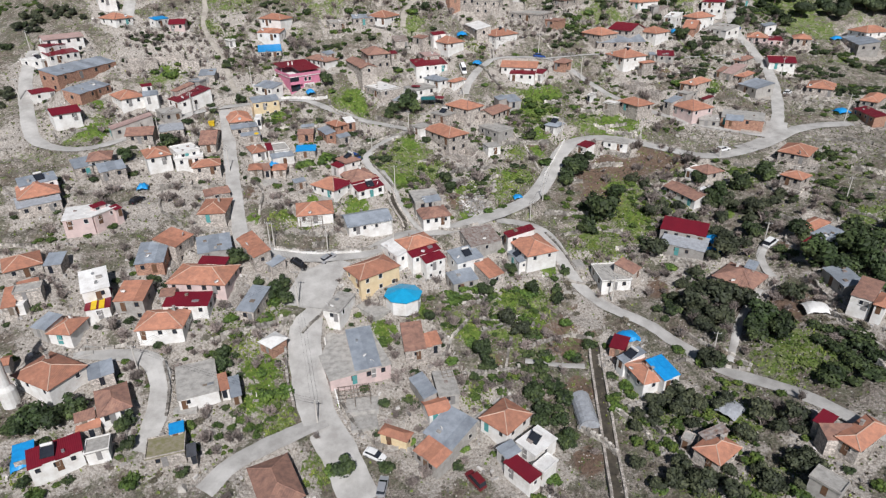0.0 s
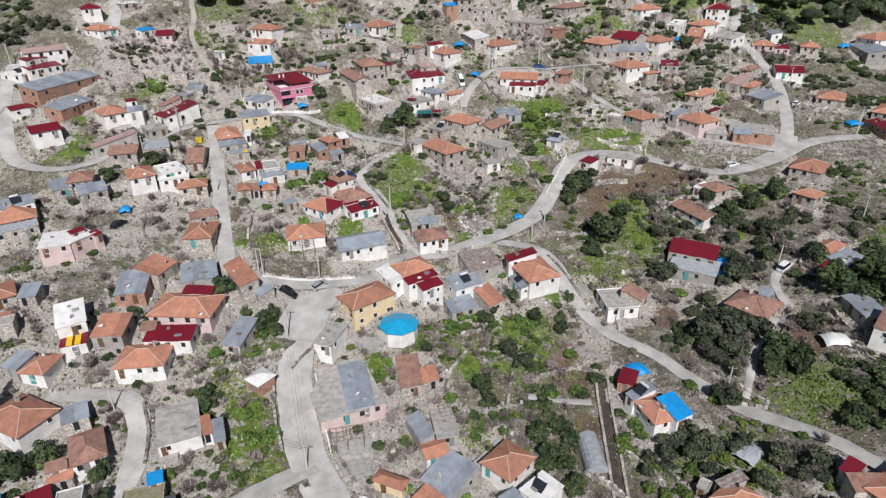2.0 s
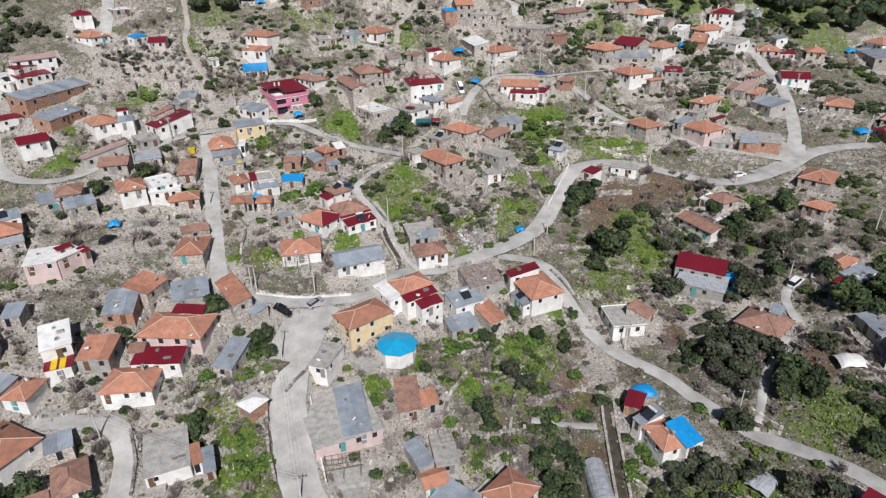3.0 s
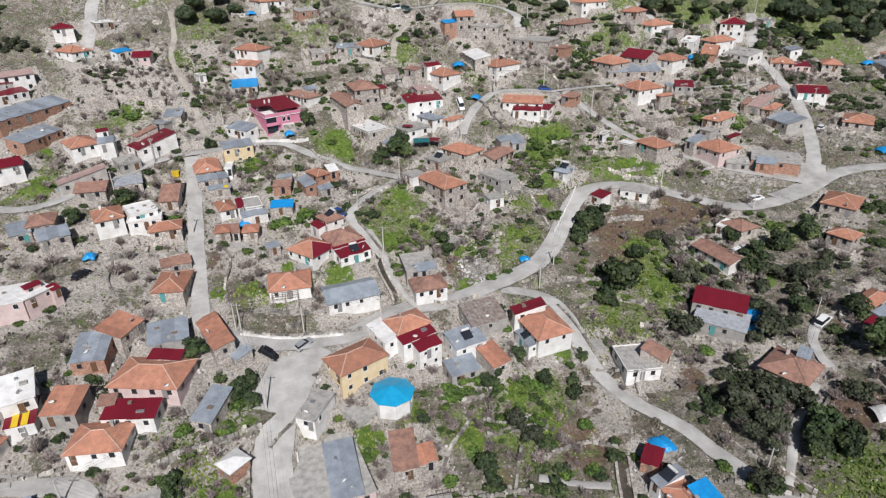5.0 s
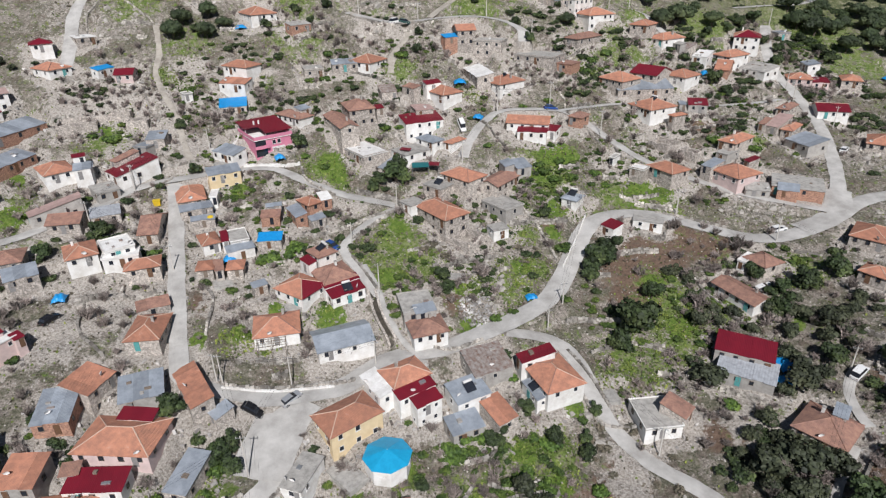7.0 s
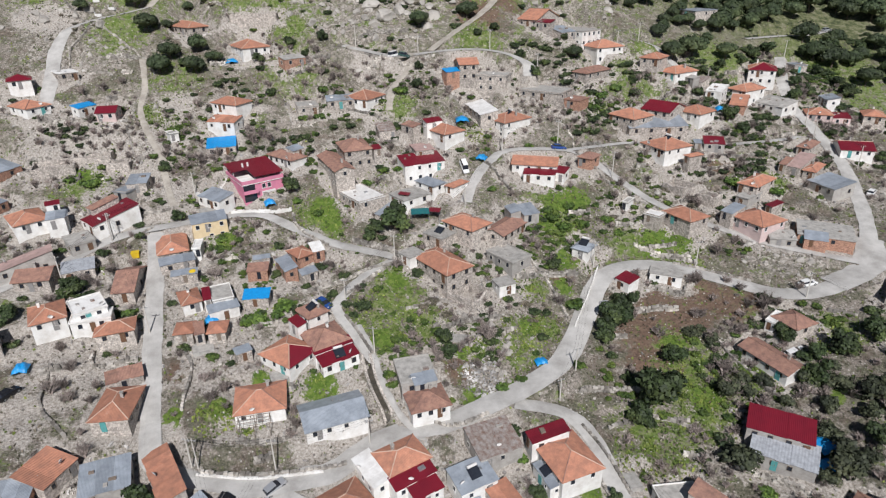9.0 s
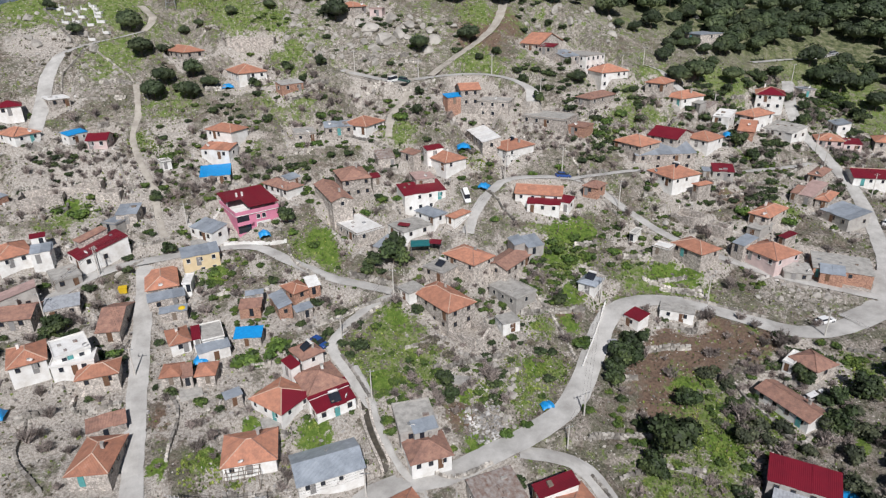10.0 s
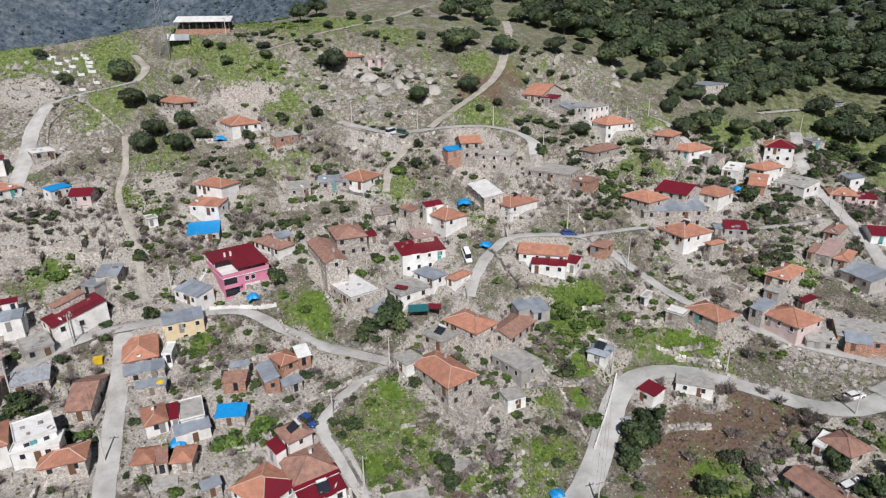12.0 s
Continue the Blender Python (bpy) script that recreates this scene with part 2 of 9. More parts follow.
def ground(x, y):
    """The broad height of the land, on to the valley behind the ridge and the mountain beyond it."""
    x, y = np.asarray(x, float), np.asarray(y, float)
    cx, cy = np.clip(x, -142.0, 160.0), np.minimum(np.maximum(y, 66.0), 280.0 + 22 * smooth(-150, -85, x))
    z = hillside(cx, cy)
    back, front, side = np.maximum(y - cy, 0.0), np.maximum(66.0 - y, 0.0), np.abs(x - cx)
    rise = smooth(-95, -35, x)
    z = z + rise * (0.25 + 0.13 * smooth(0, 110, x)) * np.minimum(back, 260) - (1 - rise) * 75 * smooth(6, 190, back)
    z = z - 0.16 * np.minimum(front, 150)
    z = z + np.where(x > 0, 0.10 * np.minimum(side, 200), -0.28 * np.minimum(side, 150))
    far = np.hypot(x, y - 120)
    ridge = 1 + 0.22 * np.sin(x * 0.006 + 0.8) + 0.14 * np.sin(x * 0.017 + y * 0.006) + 0.07 * np.sin(x * 0.045 - y * 0.03)
    return z + 300 * smooth(360, 820, far) * ridge * smooth(0, 250, y)

# ---------- roads, then the ground sheet cut level under them ----------
ROADS = []


def spline(points, step):
    """A smooth line through the points, sampled about every step metres."""
    p = [Vector((*q, 0)) for q in points]
    p = [2 * p[0] - p[1]] + p + [2 * p[-1] - p[-2]]
    line = []
    for i in range(1, len(p) - 2):
        k = max(2, int((p[i + 1] - p[i]).length / step))
        for j in range(k):
            t = j / k
            line.append(0.5 * (2 * p[i] + (p[i + 1] - p[i - 1]) * t + (2 * p[i - 1] - 5 * p[i] + 4 * p[i + 1] - p[i + 2]) * t * t + (3 * p[i] - p[i - 1] - 3 * p[i + 1] + p[i + 2]) * t ** 3))
    line.append(p[-2])
    return line


def road(kind, width, points):
    line = spline(points, 1.5)
    zs = [float(ground(q.x, q.y)) for q in line]
    for _ in range(6):
        zs = [zs[0]] + [(zs[i - 1] + 2 * zs[i] + zs[i + 1]) / 4 for i in range(1, len(zs) - 1)] + [zs[-1]]
    ROADS.append((kind, width, line, zs))


road("street", 6.8, [(-14.5, 72.6), (-19.6, 82.0), (-24.1, 88.6), (-27.8, 98.2), (-29.7, 106.2), (-30.1, 114.4), (-28.7, 122.0), (-27.4, 128.9)])
road("street", 10.5, [(-31.2, 114.5), (-29.8, 121.6), (-28.6, 126.6), (-26.9, 130.0)])
road("street", 5, [(-36.1, 129.3), (-30.9, 129.6), (-23.1, 131.9), (-18.8, 133.4), (-9.9, 140.6), (-0.2, 143.6), (8.7, 148.2), (18.2, 153.6), (24.8, 158.9), (30.3, 168.0), (34.6, 176.9), (39.4, 182.6), (45.9, 184.9), (56.4, 183.9), (66.9, 178.9), (78.2, 174.1), (90.7, 176.5), (100.6, 181.8), (107.4, 186.4), (116.7, 189.4), (127.9, 190.1)])
road("street", 6.4, [(88.5, 176.4), (96.5, 179.9), (102.4, 186.0), (105.8, 192.6)])
road("street", 3.8, [(99.6, 182.8), (107.5, 195.7), (114.0, 212.1), (118.8, 229.8), (118.7, 247.2), (116.8, 258.2), (118.7, 269.7), (121.9, 279.7), (124.7, 287.3)])
road("street", 3.4, [(13.8, 149.0), (24.1, 146.8), (28.8, 139.3), (29.6, 133.5), (32.5, 126.0), (36.7, 120.2), (41.0, 116.6), (44.9, 112.7), (48.2, 107.4), (52.0, 101.4), (55.6, 96.3), (60.2, 92.3), (63.7, 89.0), (66.8, 85.2), (69.3, 81.1), (72.6, 75.2)])
road("lane", 3, [(98.5, 183.8), (88.5, 188.5), (79.1, 192.4), (72.5, 196.4), (62.5, 202.2), (54.8, 208.0), (46.0, 217.2), (39.9, 223.1), (32.7, 224.3), (18.4, 222.8), (14.4, 219.3), (11.3, 215.6), (8.2, 209.6), (6.5, 203.6)])
road("lane", 2.2, [(35.6, 224.0), (46.8, 227.0), (56.6, 229.4), (81.3, 232.7), (99.7, 237.5), (112.0, 242.0)])
road("street", 3.6, [(-35.5, 129.4), (-42.9, 130.1), (-48.3, 131.9), (-51.5, 139.3), (-57.7, 157.7), (-62.9, 173.7), (-67.0, 186.3), (-68.8, 190.4)])
road("street", 3.8, [(-63.4, 192.8), (-69.7, 190.2), (-77.0, 185.7), (-84.0, 176.7), (-90.9, 169.4), (-97.6, 163.2), (-105.9, 161.7), (-113.4, 164.9), (-120.5, 175.8), (-127.1, 188.7), (-130.9, 199.7), (-132.1, 205.4)])
road("street", 3.2, [(-63.4, 192.8), (-51.8, 196.7), (-43.8, 197.2), (-35.1, 192.9), (-25.8, 188.6), (-16.9, 186.4), (-11.3, 185.1)])
road("lane", 2.4, [(-10.9, 184.3), (-16.5, 180.2), (-21.3, 173.5), (-22.8, 169.0), (-18.9, 163.4), (-13.6, 155.8)])
road("street", 4, [(-109.5, 224.2), (-112.9, 238.2), (-116.4, 250.2), (-116.4, 259.9), (-110.4, 265.2), (-103.0, 268.9), (-95.7, 272.8)])
road("track", 2.6, [(-95.7, 272.8), (-94.5, 276.6), (-94.9, 279.8), (-97.6, 282.5), (-100.2, 284.7)])
road("street", 4, [(-30.5, 260.9), (-23.5, 259.1), (-13.2, 257.2), (-3.0, 259.4), (9.0, 261.3), (17.7, 261.3), (24.5, 259.5), (28.4, 256.4), (28.3, 251.5)])
road("track", 3, [(-3.0, 259.8), (4.0, 267.2), (13.4, 276.5), (20.8, 288.6), (26.3, 316.5), (26.8, 332.6)])
road("track", 3, [(-63.8, 288.7), (-56.9, 292.2), (-42.9, 301.2), (-28.6, 316.5), (-16.8, 330.3), (-6.0, 348.8)])
road("street", 3.5, [(113.9, 294.9), (129.4, 301.2), (142.4, 305.4), (154.5, 311.6)])
road("street", 3, [(69.4, 276.9), (74.9, 276.1), (78.1, 270.8), (80.9, 266.1)])
road("street", 4, [(-71.9, 97.7), (-65.4, 97.5), (-60.2, 98.1), (-56.2, 95.4), (-53.8, 89.8), (-53.1, 83.1), (-53.8, 78.8)])
road("street", 4, [(-40.9, 72.8), (-37.6, 78.0), (-32.7, 81.9), (-27.3, 85.6), (-23.1, 88.4)])
road("lane", 2, [(78.7, 133.6), (75.1, 129.7), (73.9, 125.0), (74.1, 120.7)])
road("lane", 1.6, [(70.0, 117.6), (63.4, 110.5), (59.5, 103.8), (56.7, 98.8)])
road("lane", 1.6, [(29.0, 103.1), (22.7, 104.0), (16.8, 105.2)])
road("lane", 1.4, [(-17.8, 164.7), (-14.4, 158.5), (-11.6, 151.0), (-7.6, 144.3), (-2.6, 139.7)])
road("track", 1.7, [(-90.7, 250.0), (-86.5, 238.6), (-85.1, 229.9), (-80.0, 221.5), (-74.5, 213.7), (-70.4, 205.1), (-65.9, 197.1)])
road("track", 5.0, [(-29.0, 260.6), (-20.5, 257.6), (-13.2, 256.4), (-8.4, 258.4)])
road("track", 2.2, [(-13.2, 256.4), (-9.7, 252.5), (-14.3, 244.0), (-15.0, 236.0)])


BEDS = {}
for kind, width, line, zs in ROADS:
    for q, z in zip(line, zs):
        BEDS.setdefault((int(q.x // 8), int(q.y // 8)), []).append((q.x, q.y, z, width / 2))


def axis(lo, hi, step, ends):
    line = list(np.arange(lo, hi + 0.01, step))
    for sign, end in ((-1, ends[0]), (1, ends[1])):
        gap = step
        while (line[0] > end) if sign < 0 else (line[-1] < end):
            gap *= 1.16
            if sign < 0:
                line.insert(0, line[0] - gap)
            else:
                line.append(line[-1] + gap)
    return np.array(line)


MEADOWS, TILTH, CRAGS, DUST, LAWNS = [], [], [], [], []


def patch(kind, x, y, r):
    kind.append((x, y, r))


patch(MEADOWS, -10, 174, 7.6)
patch(MEADOWS, -13, 164, 7.2)
patch(MEADOWS, -2, 165, 4.8)
patch(MEADOWS, 20, 177, 3.3)
patch(MEADOWS, 23, 167, 3.1)
patch(MEADOWS, 15, 161, 4.8)
patch(MEADOWS, 34, 187, 3.1)
patch(MEADOWS, 46, 192, 5.9)
patch(MEADOWS, 56, 190, 7.5)
patch(MEADOWS, 13, 265, 6.9)
patch(MEADOWS, 30, 202, 7.5)
patch(MEADOWS, 55, 255, 7.9)
patch(MEADOWS, -89, 203, 7.6)
patch(MEADOWS, -30, 200, 7.3)
patch(MEADOWS, -22, 214, 7.0)
patch(MEADOWS, -54, 189, 4.4)
patch(MEADOWS, -47, 248, 7.5)
patch(MEADOWS, -49, 268, 6.2)
patch(MEADOWS, -67, 284, 9.0)
patch(MEADOWS, -108, 283, 8.4)
patch(MEADOWS, -134, 277, 8.7)
patch(MEADOWS, -118, 606, 16.0)
patch(MEADOWS, -101, 261, 8.7)
patch(MEADOWS, -80, 245, 7.8)
patch(MEADOWS, 147, 293, 16.0)
patch(MEADOWS, 99, 278, 9.4)
patch(MEADOWS, -75, 226, 3.6)
patch(MEADOWS, -12, 238, 5.2)
patch(MEADOWS, 11, 229, 3.3)
patch(MEADOWS, 93, 218, 4.6)
patch(MEADOWS, -19, 205, 3.0)
patch(MEADOWS, -82, 229, 3.3)
patch(MEADOWS, -41, 141, 2.8)
patch(MEADOWS, -35, 142, 2.8)
patch(MEADOWS, -25, 148, 4.2)
patch(MEADOWS, -11, 169, 6.2)
patch(MEADOWS, 50, 160, 6.3)
patch(MEADOWS, 51, 149, 4.5)
patch(MEADOWS, 42, 139, 4.2)
patch(MEADOWS, 13, 125, 6.3)
patch(MEADOWS, 18, 120, 5.0)
patch(MEADOWS, 59, 152, 4.6)
patch(MEADOWS, -104, 173, 7.5)
patch(MEADOWS, -40, 113, 3.0)
patch(MEADOWS, -8, 118, 2.4)
patch(MEADOWS, 34, 138, 4.2)
patch(MEADOWS, 7, 161, 3.0)
patch(MEADOWS, 17, 164, 4.6)
patch(MEADOWS, 81, 162, 5.1)
patch(MEADOWS, -38, 114, 4.3)
patch(MEADOWS, -35, 93, 5.8)
patch(MEADOWS, -41, 103, 2.7)
patch(MEADOWS, -16, 110, 3.4)
patch(MEADOWS, -24, 110, 2.7)
patch(MEADOWS, 20, 123, 4.4)
patch(MEADOWS, 4, 114, 3.5)
patch(MEADOWS, 14, 113, 4.2)
patch(MEADOWS, 40, 143, 6.6)
patch(MEADOWS, 47, 151, 5.2)
patch(MEADOWS, -22, 78, 3.0)
patch(MEADOWS, -52, 80, 5.0)
patch(MEADOWS, -70, 76, 4.0)
patch(MEADOWS, -6, 118, 2.1)
patch(MEADOWS, 65, 96, 5.6)
patch(MEADOWS, 51, 146, 5.1)
patch(MEADOWS, -31, 87, 2.5)
patch(MEADOWS, 6, 96, 2.6)
patch(MEADOWS, 39, 91, 5.2)
patch(MEADOWS, -46, 108, 3.5)
patch(MEADOWS, 45, 70, 7.1)
patch(MEADOWS, 56, 67, 7.2)
patch(MEADOWS, 52, 84, 3.8)
patch(MEADOWS, 104, 137, 5.5)
patch(MEADOWS, 148, 267, 12.4)
patch(MEADOWS, -30, 195, 6.2)
patch(MEADOWS, 30, 199, 7.3)
patch(MEADOWS, -67, 309, 7.5)
patch(MEADOWS, -56, 307, 7.3)
patch(MEADOWS, -45, 314, 7.5)
patch(MEADOWS, -33, 317, 7.5)
patch(MEADOWS, -63, 285, 5.6)
patch(MEADOWS, -55, 282, 4.4)
patch(MEADOWS, -15, 306, 7.1)
patch(MEADOWS, 12, 290, 5.5)
patch(MEADOWS, 58, 267, 6.2)
patch(MEADOWS, 73, 271, 6.5)
patch(MEADOWS, 134, 290, 10.5)
patch(MEADOWS, 148, 284, 10.6)
patch(MEADOWS, 68, 253, 6.0)
patch(MEADOWS, 44, 244, 4.6)
patch(MEADOWS, -85, 291, 4.8)
patch(MEADOWS, -78, 288, 4.6)
patch(MEADOWS, 66, 155, 4.0)
patch(MEADOWS, 69, 101, 4.8)
patch(MEADOWS, 71, 95, 4.8)
patch(DUST, 56, 126, 4.8)
patch(DUST, 32, 117, 4.4)
patch(DUST, 39, 123, 3.0)
patch(DUST, 33, 122, 3.0)
patch(LAWNS, -23.3, 149.9, 3.3)
patch(LAWNS, -12.6, 161.7, 2.9)
patch(LAWNS, -10.0, 177.6, 2.7)
patch(LAWNS, 4.2, 159.9, 1.9)
patch(LAWNS, 6.3, 149.7, 3.0)
patch(LAWNS, 13.3, 153.8, 1.6)
patch(LAWNS, 19.1, 166.7, 3.0)
patch(LAWNS, 29.9, 186.2, 3.3)
patch(LAWNS, 28.0, 178.2, 2.8)
patch(LAWNS, -6.6, 118.1, 2.1)
patch(LAWNS, 14.6, 122.8, 2.9)
patch(LAWNS, 19.9, 116.3, 2.8)
patch(LAWNS, 5.2, 112.7, 2.9)
patch(LAWNS, 25.4, 131.2, 2.2)
patch(LAWNS, 18.9, 124.1, 1.8)
patch(LAWNS, -40.4, 143.5, 2.6)
patch(LAWNS, -34.8, 150.3, 2.3)
patch(LAWNS, -100.2, 171.9, 4.0)
patch(LAWNS, -104.5, 183.8, 2.8)
patch(LAWNS, -38.5, 166.2, 1.8)
patch(LAWNS, -48.2, 141.1, 2.0)
patch(LAWNS, 50.8, 149.5, 3.7)
patch(LAWNS, 62.4, 155.0, 2.5)
patch(LAWNS, 48.6, 162.3, 3.0)
patch(LAWNS, 52.3, 191.3, 3.4)
patch(LAWNS, 73.4, 146.6, 2.1)
patch(LAWNS, 35.3, 207.0, 4.5)
patch(LAWNS, 30.2, 205.2, 4.0)
patch(LAWNS, 26.3, 198.2, 3.6)
patch(LAWNS, -30.1, 199.8, 4.2)
patch(LAWNS, -26.8, 195.8, 3.2)
patch(LAWNS, 53.3, 194.5, 4.2)
patch(LAWNS, 58.4, 192.2, 3.4)
patch(LAWNS, -91.4, 204.4, 3.4)
patch(LAWNS, -51.7, 188.9, 3.2)
patch(DUST, -68.0, 204.0, 4.6)
patch(DUST, -66.0, 196.5, 4.0)
patch(DUST, -60.0, 150.0, 5.0)
patch(DUST, -41.0, 160.0, 4.4)
patch(DUST, -46.0, 150.0, 4.4)
patch(LAWNS, -37.0, 98.5, 4.2)
patch(LAWNS, -36.0, 91.5, 4.0)
patch(LAWNS, -40.0, 110.0, 3.0)
patch(LAWNS, -13.5, 111.5, 3.2)
patch(DUST, -47.0, 99.0, 4.0)
patch(DUST, -42.0, 83.0, 4.4)
patch(DUST, -50.0, 84.5, 3.6)
patch(DUST, -2.0, 93.0, 4.2)
patch(DUST, 4.5, 82.0, 3.6)
patch(DUST, 8.0, 95.5, 3.0)
patch(DUST, -12.0, 96.5, 3.2)
patch(TILTH, 48, 179, 7.0)
patch(TILTH, 58, 176, 5.7)
patch(TILTH, 65, 172, 5.7)
patch(TILTH, 48, 168, 5.3)
patch(TILTH, 14, 279, 8.4)
patch(TILTH, 23, 286, 6.5)
patch(TILTH, 28, 180, 2.7)
patch(TILTH, -9, 225, 3.3)
patch(TILTH, 45, 168, 8.1)
patch(TILTH, 55, 172, 6.7)
patch(TILTH, -49, 151, 3.7)
patch(TILTH, 44, 159, 6.2)
patch(TILTH, 51, 125, 4.0)
patch(TILTH, 3, 156, 2.9)
patch(TILTH, 27, 97, 3.3)
patch(TILTH, 25, 80, 3.0)
patch(TILTH, 72, 112, 6.1)
patch(TILTH, 55, 126, 3.2)
patch(TILTH, 26, 111, 5.6)
patch(TILTH, 31, 117, 4.4)
patch(TILTH, -30, 76, 3.0)
patch(TILTH, 10, 105, 2.0)
patch(TILTH, 84, 131, 5.1)
patch(TILTH, 67, 227, 4.5)
patch(TILTH, 80, 225, 4.6)
patch(TILTH, 56, 240, 3.7)
patch(TILTH, 32, 282, 5.4)
patch(CRAGS, -16, 277, 11.5)
patch(CRAGS, -33, 284, 13.1)
patch(CRAGS, -44, 281, 13.0)
patch(CRAGS, -24, 267, 12.0)
patch(CRAGS, -5, 280, 10.6)
patch(CRAGS, 40, 292, 11.3)
patch(CRAGS, 54, 294, 9.2)
patch(CRAGS, 11, 178, 7.8)
patch(CRAGS, 13, 169, 7.5)
patch(CRAGS, 7, 167, 6.1)
patch(CRAGS, 8, 160, 7.1)
patch(CRAGS, -39, 273, 10.4)
patch(CRAGS, -13, 252, 11.2)
patch(CRAGS, -91, 214, 14.2)
patch(CRAGS, -87, 232, 7.6)
patch(CRAGS, 78, 256, 12.4)
patch(CRAGS, 93, 250, 12.6)
patch(CRAGS, 60, 215, 8.4)
patch(CRAGS, 86, 185, 8.0)
patch(CRAGS, 4, 253, 7.5)
patch(CRAGS, 99, 311, 10.5)
patch(CRAGS, 6, 170, 7.8)
patch(CRAGS, 8, 165, 6.1)
patch(CRAGS, 80, 186, 7.5)
patch(CRAGS, 123, 209, 9.0)
patch(CRAGS, 11, 158, 4.4)
patch(CRAGS, -92, 212, 14.2)
patch(CRAGS, 94, 240, 13.2)
patch(CRAGS, 120, 178, 13.4)
patch(CRAGS, -45, 77, 4.9)
patch(CRAGS, 29, 128, 4.6)
patch(CRAGS, 32, 132, 4.7)
patch(CRAGS, -123, 265, 10.5)
patch(CRAGS, -131, 267, 9.5)
patch(CRAGS, -111, 253, 9.8)
patch(CRAGS, -101, 250, 8.4)
patch(CRAGS, -121, 251, 8.8)
patch(CRAGS, -113, 264, 5.7)
patch(DUST, -100, 216, 11.0)
patch(DUST, -87, 213, 8.8)
patch(DUST, -76, 220, 7.0)
patch(DUST, -78, 211, 6.8)
patch(DUST, -84, 198, 4.9)
patch(DUST, -60, 205, 4.7)
patch(DUST, -32, 190, 4.2)
patch(DUST, -22, 185, 4.0)
patch(DUST, -78, 206, 5.0)
patch(DUST, -76, 233, 5.6)
patch(DUST, -43, 191, 2.9)
patch(DUST, -122, 263, 6.9)
patch(DUST, -128, 264, 7.0)
patch(DUST, -13, 254, 4.7)
patch(DUST, -23, 256, 4.8)
patch(DUST, 17, 213, 3.1)
patch(DUST, 45, 203, 3.1)
patch(DUST, -68, 151, 10.6)
patch(DUST, -75, 138, 6.8)
patch(DUST, -99, 146, 5.6)
patch(DUST, -77, 165, 5.8)
patch(DUST, -30, 125, 4.5)
patch(DUST, -52, 100, 4.1)
patch(DUST, -118, 166, 8.5)
patch(DUST, -110, 178, 6.5)
patch(DUST, -126, 192, 9.4)
patch(DUST, -49, 138, 3.2)
patch(DUST, -11, 103, 3.3)
patch(DUST, -5, 88, 3.7)
patch(DUST, -66, 150, 6.1)
patch(DUST, 8, 144, 3.4)
patch(DUST, -35, 128, 3.2)


HOUSES = []


def plot(x, y, eave, turn, w, d, roof, tiles, walls, extra=""):
    """Notes a building, so that the slope can be terraced round it before it is built."""
    HOUSES.append((x, y, eave, turn, w, d, roof, tiles, walls, extra))


plot(-109.8, 240.4, 46.4, 43, 5.7, 7.1, "flat", "W", "s")
plot(-81.8, 267.5, 56.0, -41, 13.9, 7.4, "hip", "T", "s")
plot(-60.1, 259.3, 50.5, 35, 9.4, 11.8, "hip", "T", "w")
plot(-45.8, 253.4, 47.3, 41, 7.6, 4.2, "shed", "C", "b")
plot(-29.9, 288.7, 67.4, 51, 6.9, 8.6, "hip", "T", "s")
plot(-21.2, 288.7, 66.6, -6, 4.6, 5.8, "flat", "P", "p")
plot(-61.0, 272.2, 59.2, 5, 14.9, 5.0, "flat", "C", "s", "ruin")
plot(34.8, 281.3, 55.5, -38, 7.9, 16.0, "gable", "T", "s")
plot(35.3, 273.5, 54.8, -36, 6.9, 3.8, "shed", "R", "s")
plot(48.2, 277.6, 51.8, 39, 10.1, 11.4, "flat", "C", "w")
plot(41.5, 273.2, 51.8, 32, 6.7, 7.3, "shed", "G", "s")
plot(55.1, 270.5, 47.3, 23, 11.0, 9.3, "hip", "T", "w")
plot(48.8, 257.0, 41.5, -50, 6.0, 12.7, "hip", "B", "s")
plot(8.6, 254.1, 45.0, 10, 6.6, 8.2, "gable", "T", "s")
plot(4.4, 250.8, 43.1, 26, 6.6, 3.6, "shed", "U", "b")
plot(71.0, 264.5, 44.3, -40, 6.8, 8.5, "hip", "T", "s")
plot(17.2, 251.9, 41.7, -22, 9.9, 7.3, "flat", "C", "s")
plot(32.9, 247.0, 37.7, -34, 14.1, 10.0, "flat", "C", "s")
plot(41.6, 242.4, 35.7, -39, 5.3, 6.6, "flat", "B", "b")
plot(79.6, 265.1, 39.6, -60, 7.9, 11.3, "hip", "T", "w")
plot(83.0, 260.8, 38.0, -69, 4.5, 2.8, "shed", "C", "c")
plot(112.0, 273.4, 38.6, -24, 9.2, 9.6, "hip", "T", "w", "vR")
plot(102.6, 262.9, 33.9, -59, 7.6, 10.9, "hip", "T", "w")
plot(128.1, 282.3, 38.2, 9, 5.3, 6.6, "flat", "G", "s")
plot(97.4, 302.1, 55.6, -63, 9.5, 11.9, "flat", "G", "s")
plot(-113.3, 225.8, 39.8, 60, 7.3, 9.1, "hip", "T", "w")
plot(-99.2, 227.1, 39.0, 64, 6.0, 3.3, "shed", "U", "w")
plot(-93.0, 227.9, 37.6, 11, 5.6, 7.0, "gable", "R", "p")
plot(-98.6, 206.0, 29.2, 24, 9.6, 7.2, "flat", "W", "s", "ruin")
plot(-92.0, 212.4, 29.8, 16, 9.8, 4.6, "flat", "W", "s", "ruin")
plot(-84.2, 210.4, 28.2, 12, 5.6, 4.2, "flat", "W", "s", "ruin")
plot(-77.0, 204.3, 24.7, 8, 5.1, 5.3, "shed", "G", "s")
